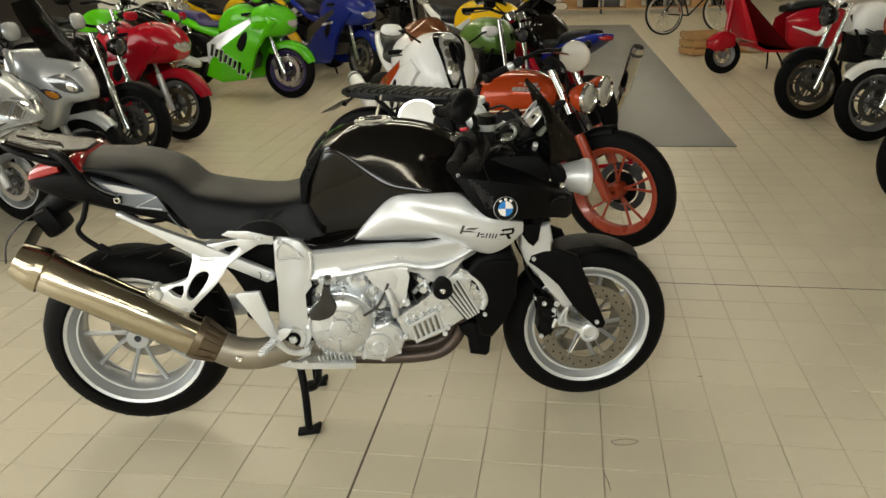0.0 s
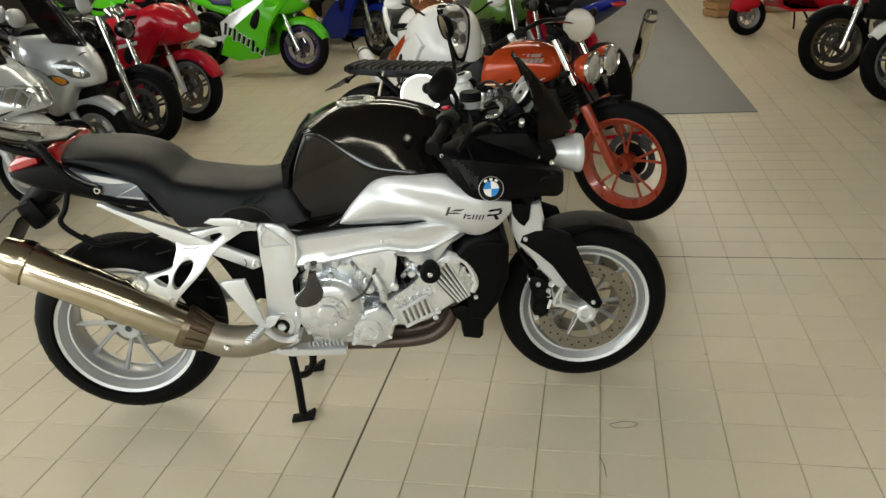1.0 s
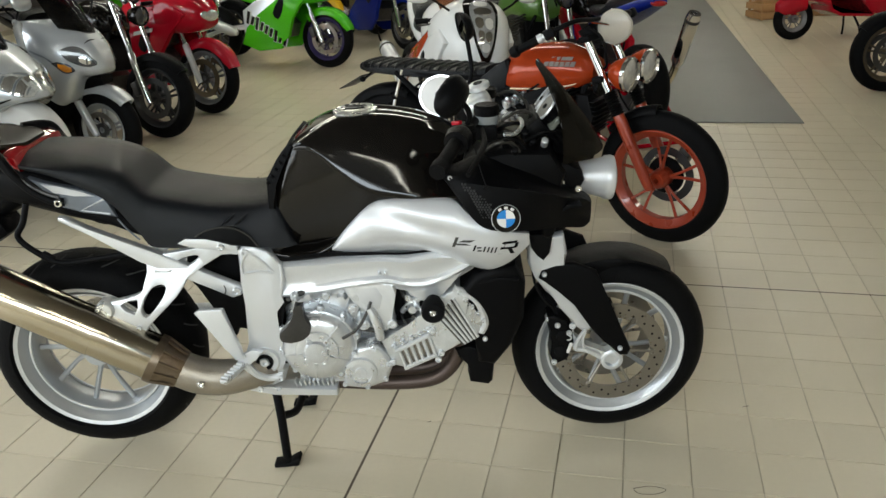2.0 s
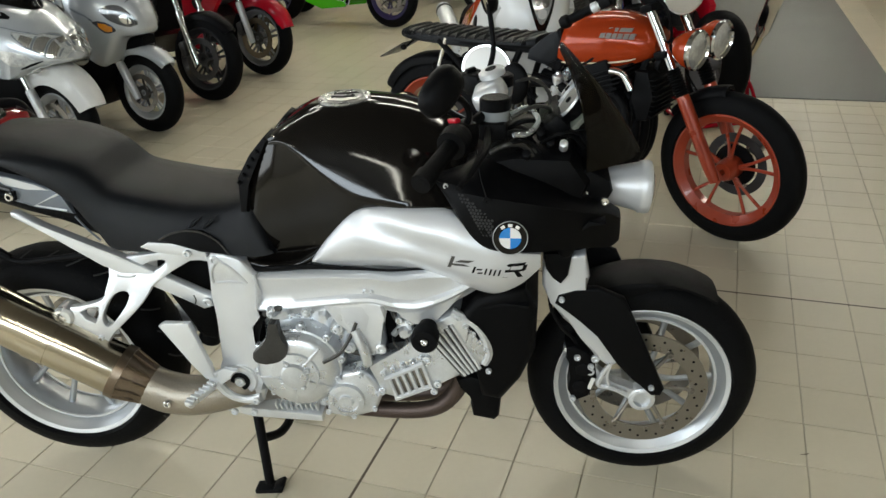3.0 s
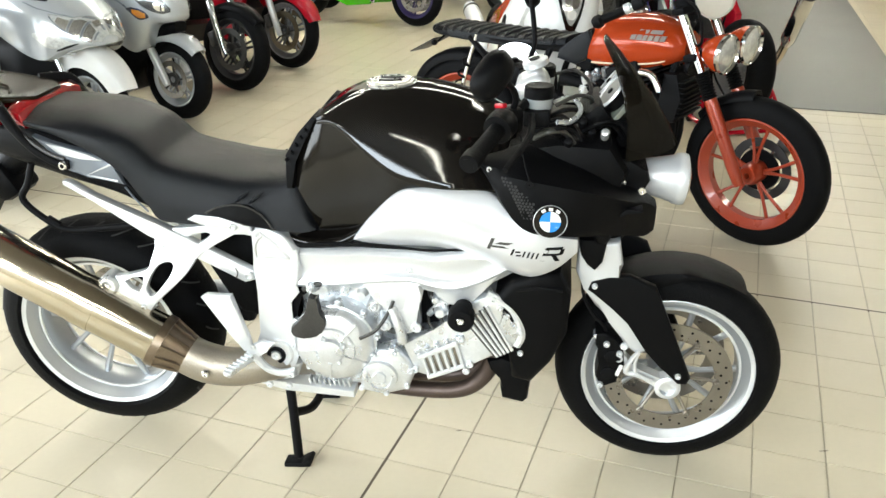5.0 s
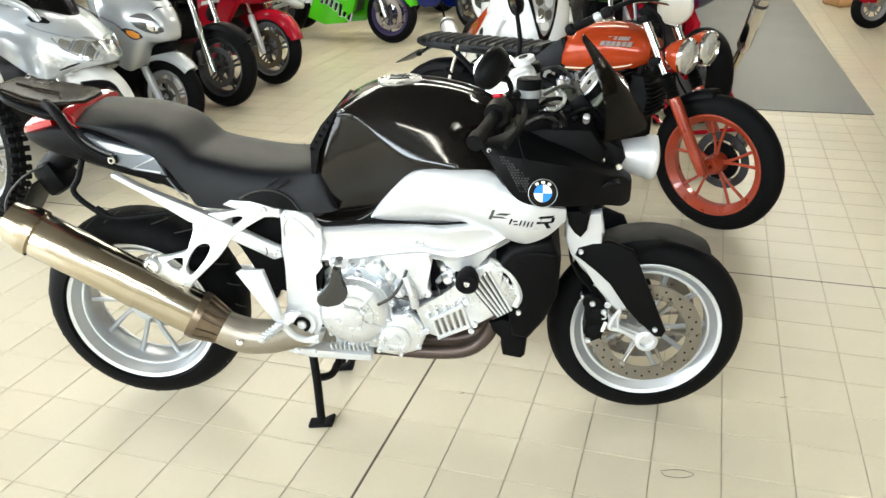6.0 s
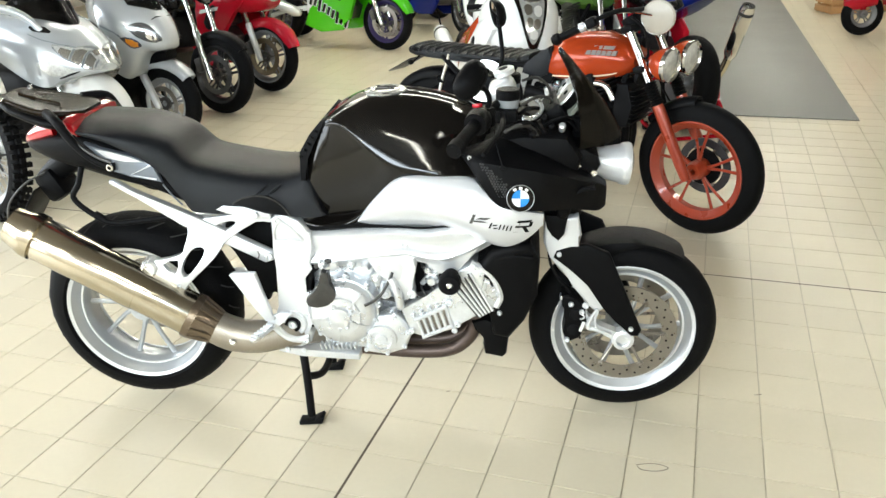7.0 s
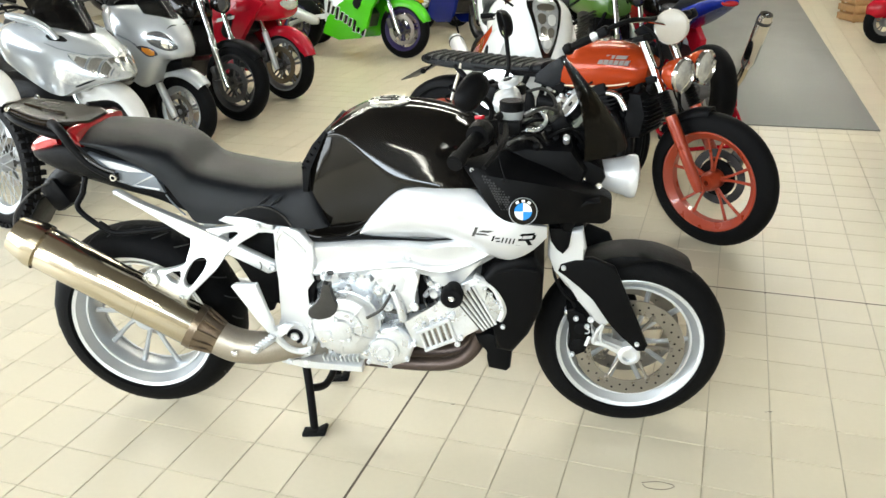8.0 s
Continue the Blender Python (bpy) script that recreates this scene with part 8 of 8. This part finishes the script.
def retro_scooter(m):
    root = thing("scooter", m, "red retro scooter with a white swoosh stripe", "scooter", "scooters")
    h = 0.62
    wheel(root, "front_wheel", (h, 0, 0.22), 0.22, 0.10, 0.14, RIM_GREY, 5, "vee", 0, (), None, 0.05, 0)
    wheel(root, "rear_wheel", (-h, 0, 0.22), 0.22, 0.10, 0.14, RIM_GREY, 5, "vee", 0, (), None, 0.05, 0)
    b = bmesh.new()
    hull(b, [(h + 0.20, 0.30, 0.40, 0.03), (h + 0.12, 0.26, 0.46, 0.09), (h, 0.28, 0.50, 0.10), (h - 0.12, 0.30, 0.46, 0.07)], 2.4, 24, 3)
    part("front_mudguard", b, RED, root)
    b = bmesh.new()
    prism(b, [(h - 0.04, 0.96), (h - 0.10, 0.98), (h - 0.30, 0.30), (h - 0.42, 0.24), (-0.16, 0.22), (-0.20, 0.28), (h - 0.38, 0.30), (h - 0.20, 0.40)], -0.22, 0.22, 0.03, None, 3)
    part("leg_shield", b, RED, root)
    for s in (-1, 1):
        b = bmesh.new()
        shell(b, [(-0.08, 0.30, 0.62, 0.14, 0.19, 0.13), (-0.26, 0.24, 0.70, 0.16, 0.25, 0.14), (-0.50, 0.24, 0.72, 0.16, 0.27, 0.14), (-0.76, 0.28, 0.70, 0.13, 0.23, 0.12), (-0.96, 0.40, 0.62, 0.06, 0.12, 0.05)], s, 11, 4)
        cowl = part("side_cowl", b, RED, root, "", 60)
        b = bmesh.new()
        tube(b, [(-0.44, s * 0.262, 0.62), (-0.48, s * 0.272, 0.50), (-0.40, s * 0.276, 0.43), (-0.26, s * 0.262, 0.47), (-0.12, s * 0.205, 0.52)], [0.014, 0.032, 0.030, 0.020, 0.006], 8)
        part("stripe", b, WHITE, cowl)
    b = bmesh.new()
    hull(b, [(-0.10, 0.68, 0.76, 0.10), (-0.30, 0.70, 0.80, 0.14), (-0.60, 0.71, 0.81, 0.14), (-0.86, 0.70, 0.77, 0.09)], 3, 20, 3)
    part("seat", b, SEAT_VINYL, root)
    b = bmesh.new()
    tube(b, [(h, 0, 0.24), (h - 0.10, 0, 0.95)], 0.03, 10, 1)
    part("steering_column", b, RED, root)
    b = bmesh.new()
    hull(b, [(h + 0.02, 0.98, 1.06, 0.07), (h - 0.06, 0.96, 1.10, 0.10), (h - 0.16, 0.98, 1.06, 0.07)], 2.6, 20, 3)
    part("headset", b, RED, root)
    round_lamp(root, (h + 0.02, 0, 1.03), 0.065, RED, 0.05)
    bars(root, (h - 0.10, 1.04), 0.33, 0.0, 0.06)
    b = bmesh.new()
    tube(b, [(0.0, -0.10, 0.24), (-0.04, -0.16, 0.12), (-0.05, -0.19, 0.012)], 0.012, 8)
    tube(b, [(0.0, 0.10, 0.24), (-0.04, 0.16, 0.12), (-0.05, 0.19, 0.012)], 0.012, 8)
    part("centre_stand", b, BLACK_MATT, root)
    return root


def bicycle(m):
    root = thing("bicycle", m, "dark bicycle with thin light wheels leaning by the shelves", "bicycle")
    for x, name in ((0.52, "front_wheel"), (-0.52, "rear_wheel")):
        wheel(root, name, (x, 0, 0.34), 0.34, 0.035, 0.315, CHROME, 24, "wire", 0, (), None, 0.05, 0)
    b = bmesh.new()
    for line in ([(-0.52, 0, 0.34), (-0.08, 0, 0.30), (0.36, 0, 0.70), (-0.20, 0, 0.74), (-0.52, 0, 0.34)], [(-0.08, 0, 0.30), (-0.22, 0, 0.84)], [(0.52, 0, 0.34), (0.34, 0, 0.90)]):
        for a, e in zip(line, line[1:]):
            tube(b, [a, e], 0.014, 8, 1)
    part("frame_tubes", b, BLACK_GLOSS, root)
    b = bmesh.new()
    hull(b, [(-0.36, 0.85, 0.90, 0.07), (-0.24, 0.85, 0.89, 0.06), (-0.10, 0.86, 0.88, 0.02)], 2.6, 16, 3)
    part("saddle", b, SEAT_VINYL, root)
    bars(root, (0.34, 0.95), 0.29, 0.03, 0.06)
    return root


def crate(m, size, mat, label):
    """An open slatted crate."""
    root = thing("crate", m, label, "crate", "crates by the back wall")
    sx, sy, sz = size
    for s in (-1, 1):
        for k in range(3):
            b = bmesh.new()
            box(b, (0, s * sy / 2, sz * (0.17 + 0.33 * k)), (sx, 0.015, sz * 0.24), 0.003)
            part("slat", b, mat, root)
            b = bmesh.new()
            box(b, (s * (sx / 2 - 0.0085), 0, sz * (0.17 + 0.33 * k)), (0.015, sy - 0.02, sz * 0.24), 0.003)
            part("slat", b, mat, root)
        for t in (-1, 1):
            b = bmesh.new()
            box(b, (s * (sx / 2 - 0.035), t * (sy / 2 - 0.028), sz / 2), (0.03, 0.03, sz), 0.003)
            part("post", b, mat, root)
    b = bmesh.new()
    box(b, (0, 0, 0.012), (sx - 0.04, sy - 0.04, 0.012), 0.002)
    part("bottom_board", b, mat, root)
    return root


def paddock_stand(m):
    root = thing("paddock_stand", m, "red tubular steel paddock stand under a rear wheel", "paddock stand")
    for s in (-1, 1):
        b = bmesh.new()
        tube(b, [(-0.30, s * 0.22, 0.02), (0.05, s * 0.28, 0.05), (0.08, s * 0.275, 0.20), (0.10, s * 0.27, 0.33)], 0.014, 8)
        part("arm", b, RED, root)
        b = bmesh.new()
        tube(b, [(0.09, s * 0.235, 0.24), (-0.04, s * 0.24, 0.15), (-0.14, s * 0.235, 0.04)], 0.011, 8)
        part("brace", b, RED, root)
        b = bmesh.new()
        tube(b, [(0.10, s * 0.10, 0.335), (0.10, s * 0.29, 0.335)], 0.012, 8, 1)
        part("hook", b, RED, root)
        b = bmesh.new()
        lathe(b, [(-0.012, 0.008), (-0.012, 0.03), (0.012, 0.03), (0.012, 0.008)], (0.04, s * 0.265, 0.03), (0, 1, 0), 16, True)
        part("roller", b, BLACK_MATT, root)
    b = bmesh.new()
    tube(b, [(-0.30, -0.22, 0.02), (-0.30, 0.22, 0.02)], 0.014, 8, 1)
    part("cross_bar", b, RED, root)
    b = bmesh.new()
    tube(b, [(0.06, -0.245, 0.10), (0.06, 0.245, 0.10)], 0.012, 8, 1)
    part("cross_bar", b, RED, root)
    return root


roadster()
# row along the west side, wheels turned to the aisle
dirt_bike(stand_at((-2.39, 1.47), -28, 1.48, -7), "black and white dirt bike with a knobbly spoked wheel")
maxi_scooter(stand_at((-2.24, 2.33), -20, 1.50, -3), "silver touring scooter with large clear headlamps", SCOOTER_SILVER)
maxi_scooter(stand_at((-2.06, 3.00), -18, 1.50, -3), "silver touring scooter with a tall tinted screen and amber indicators", SCOOTER_SILVER, 1.50, False)
naked_bike(stand_at((-1.98, 3.74), -20, 1.42, -5), "black naked motorcycle with bright fork legs", BLACK_GLOSS, RIM_BLACK, BLACK_GLOSS, 1.42, 0.070)
sport_bike(stand_at((-1.85, 4.50), -22, 1.40, -5), "red sports touring motorcycle with a large headlamp", RED, RED, SEAT_VINYL, RIM_GREY, RED, disc_mat=GOLD, slider=ALU)
sport_bike(stand_at((-1.18, 6.44), -20, 1.42, -4), "lime green sports motorcycle with purple wheels", GREEN, GREEN, PURPLE, PURPLE, ALU, BLACK_GLOSS)
sport_bike(stand_at((-0.44, 7.36), -48, 1.40, -5), "dark blue sports motorcycle parked among others", BLUE, BLUE, SEAT_VINYL, RIM_BLACK, DARK_STEEL)
naked_bike(stand_at((-2.75, 6.30), -30, 1.42, -5), "green naked motorcycle in the back row", GREEN, RIM_BLACK, BLACK_GLOSS)
sport_bike(stand_at((-1.53, 8.11), -24, 1.42, -5), "yellow sports motorcycle in the back row", YELLOW, YELLOW, SEAT_VINYL, RIM_BLACK)
naked_bike(stand_at((-2.47, 7.47), -24, 1.42, -5), "black naked motorcycle in the back row", BLACK_GLOSS, RIM_BLACK, CHROME)
sport_bike(stand_at((-0.95, 8.74), -40, 1.42, -5), "black sports motorcycle in the back row", BLACK_GLOSS, BLACK_GLOSS, SEAT_VINYL, RIM_BLACK)
naked_bike(stand_at((0.30, 8.50), -50, 1.42, -5), "black naked motorcycle parked beside a blue one", BLACK_GLOSS, RIM_BLACK, CHROME)
# middle rows behind the roadster
cafe_racer(stand_at((1.235, 1.50), -27, 1.46, -2))
sport_bike(stand_at((0.354, 2.524), -72, 1.42, -4), "white sports motorcycle with a tall pointed headlamp and orange frame", WHITE, WHITE, SEAT_VINYL, RIM_BLACK, ORANGE, None, 1.42, "point", "tall", guard=WHITE, tail_mat=WHITE, screen=AMBER_SCREEN)
naked_bike(stand_at((1.003, 3.683), -58, 1.42, -5), "black naked motorcycle with a dark green tank and bright fork legs", BLACK_GLOSS, RIM_BLACK, BLACK_GLOSS, 1.42, 0.055, DARK_GREEN)
sport_bike(stand_at((1.036, 5.522), -60, 1.42, -5), "white and yellow sports motorcycle", YELLOW, WHITE, SEAT_VINYL, RIM_BLACK, tail_mat=WHITE)
sport_bike(stand_at((1.017, 4.731), 108, 1.40, 4), "black, blue and white sports motorcycle on a paddock stand", BLACK_GLOSS, WHITE, SEAT_VINYL, RIM_GREY, RED, None, 1.40, tail_mat=BLUE, high_can=True)
paddock_stand(pose(1.455, 3.385, 0, 0, 0, 108))
# east side
naked_bike(stand_at((3.63, 4.53), 182, 1.42, 4), "white naked motorcycle with brownish cast wheels", WHITE, BROWN_RIM, BLACK_GLOSS)
naked_bike(stand_at((3.73, 3.65), 184, 1.42, 4), "white and orange naked motorcycle with a white mudguard", WHITE, RIM_GREY, ORANGE, guard=WHITE)
naked_bike(stand_at((3.16, 1.95), 182, 1.42, 4), "dark naked motorcycle at the edge of the aisle", BLACK_GLOSS, RIM_SILVER, CHROME)
retro_scooter(stand_at((3.82, 7.18), 186, 1.24, 4))
bicycle(pose(4.85, 11.5, 0, -6, 0, 10))
for k, (x, y, turn) in enumerate(((4.19, 8.95, 12), (4.79, 9.1, -8), (5.57, 8.8, 20))):
    crate(pose(x, y, 0, 0, 0, turn), (0.55, 0.38, 0.32), WOOD, "open slatted pine crate on the tiled floor")
crate(pose(5.55, 8.82, 0.322, 0, 0, 14), (0.50, 0.36, 0.28), RED, "red slatted crate stacked on a pine crate")


def shelf_unit(m):
    root = thing("shelf_unit", m, "long dark shelf with boxes along the back wall", "shelf")
    for z in (0.12, 0.62, 1.12):
        b = bmesh.new()
        box(b, (0, 0, z), (4.2, 0.45, 0.03), 0.004)
        part("shelf_board", b, WOOD, root)
    for x in (-2.1, -0.7, 0.7, 2.1):
        b = bmesh.new()
        box(b, (x, 0, 0.65), (0.04, 0.44, 1.3), 0.004)
        part("upright", b, DARK_STEEL, root)
    return root


shelf_unit(pose(4.95, 15.9, 0, 0, 0, -10))
for k in range(9):
    b = bmesh.new()
    box(b, (0, 0, 0), (0.34, 0.30, 0.24 + 0.05 * (k % 3)), 0.006)
    ob = part("box", b, (DARK_STEEL, WOOD, BLACK_SATIN)[k % 3])
    ob.matrix_world = pose(4.95, 15.9, 0, 0, 0, -10) @ pose(-1.85 + 0.46 * k, 0, 0.135 + (0.24 + 0.05 * (k % 3)) / 2)
    tagged(ob, "closed storage box standing on a low shelf", "box", "boxes on the shelf")

# ---- floor tiles, joints ----
def tile_mesh():
    h = PITCH / 2 - 0.0018
    b = bmesh.new()
    low = [b.verts.new((x, y, -0.0028)) for x, y in ((-h, -h), (h, -h), (h, h), (-h, h))]
    g = h - 0.0003
    top = [b.verts.new((x, y, 0.0)) for x, y in ((-g, -g), (g, -g), (g, g), (-g, g))]
    b.faces.new(top)
    for i in range(4):
        b.faces.new((low[i], low[(i + 1) % 4], top[(i + 1) % 4], top[i]))
    me = bpy.data.meshes.new("tile")
    b.to_mesh(me)
    b.free()
    me.materials.append(TILE)
    return me


tile_data = tile_mesh()
shape = [v.co.copy() for v in tile_data.vertices]
polys = [tuple(p.vertices) for p in tile_data.polygons]
verts, faces = [], []
for i in range(-44, 54):
    for j in range(-38, 104):
        p = GRID @ Vector(((i + 0.5) * PITCH, (j + 0.5) * PITCH, 0))
        if not (X0 < p.x < X1 and Y0 < p.y < Y1):
            continue
        if -6 <= i < 12 and -6 <= j < 10:
            ob = new("tile", tile_data)
            ob.parent = floor
            ob.matrix_world = Matrix.Translation(p) @ GRID.to_3x3().to_4x4()
        else:
            k = len(verts)
            verts += [GRID.to_3x3() @ v + p for v in shape]
            faces += [tuple(k + q for q in f) for f in polys]
me = bpy.data.meshes.new("tiles")
me.from_pydata(verts, [], faces)
me.materials.append(TILE)
rest = new("floor_tiles", me)
rest.parent = floor
tagged(rest, kind="stuff")
for name, along in (("joint_lengthwise", True), ("joint_crosswise", False)):
    b = bmesh.new()
    box(b, (0, 11 * PITCH, -0.002) if along else (2 * PITCH, 7 * PITCH, -0.002), (0.008, 90 * PITCH, 0.0044) if along else (70 * PITCH, 0.008, 0.0044), 0)
    ob = part("expansion_joint", b, JOINT, floor, "dark brown expansion joint")
    ob.matrix_world = GRID

# a pencilled loop and a dark scuff on the tiles
b = bmesh.new()
tube(b, [(0.81, -0.290, 0.0006), (0.86, -0.280, 0.0006), (0.90, -0.295, 0.0006), (0.87, -0.313, 0.0006), (0.825, -0.311, 0.0006), (0.812, -0.295, 0.0006)], 0.0009, 5, 6)
tagged(part("floor_mark", b, JOINT), "thin drawn loop on a floor tile", "mark", kind="structure")

for x, y, x1, y1 in ((0.75, -0.45, 0.752, -0.55), (1.225, 0.105, 1.25, 0.112), (0.212, 0.040, 0.226, 0.047)):
    b = bmesh.new()
    tube(b, [(x, y, 0.0004), ((x + x1) / 2 + 0.004, (y + y1) / 2, 0.0004), (x1, y1, 0.0004)], [0.0006, 0.0014, 0.0006], 5, 4)
    tagged(part("scuff", b, JOINT), "small dark scuff on a floor tile", "mark", kind="structure")
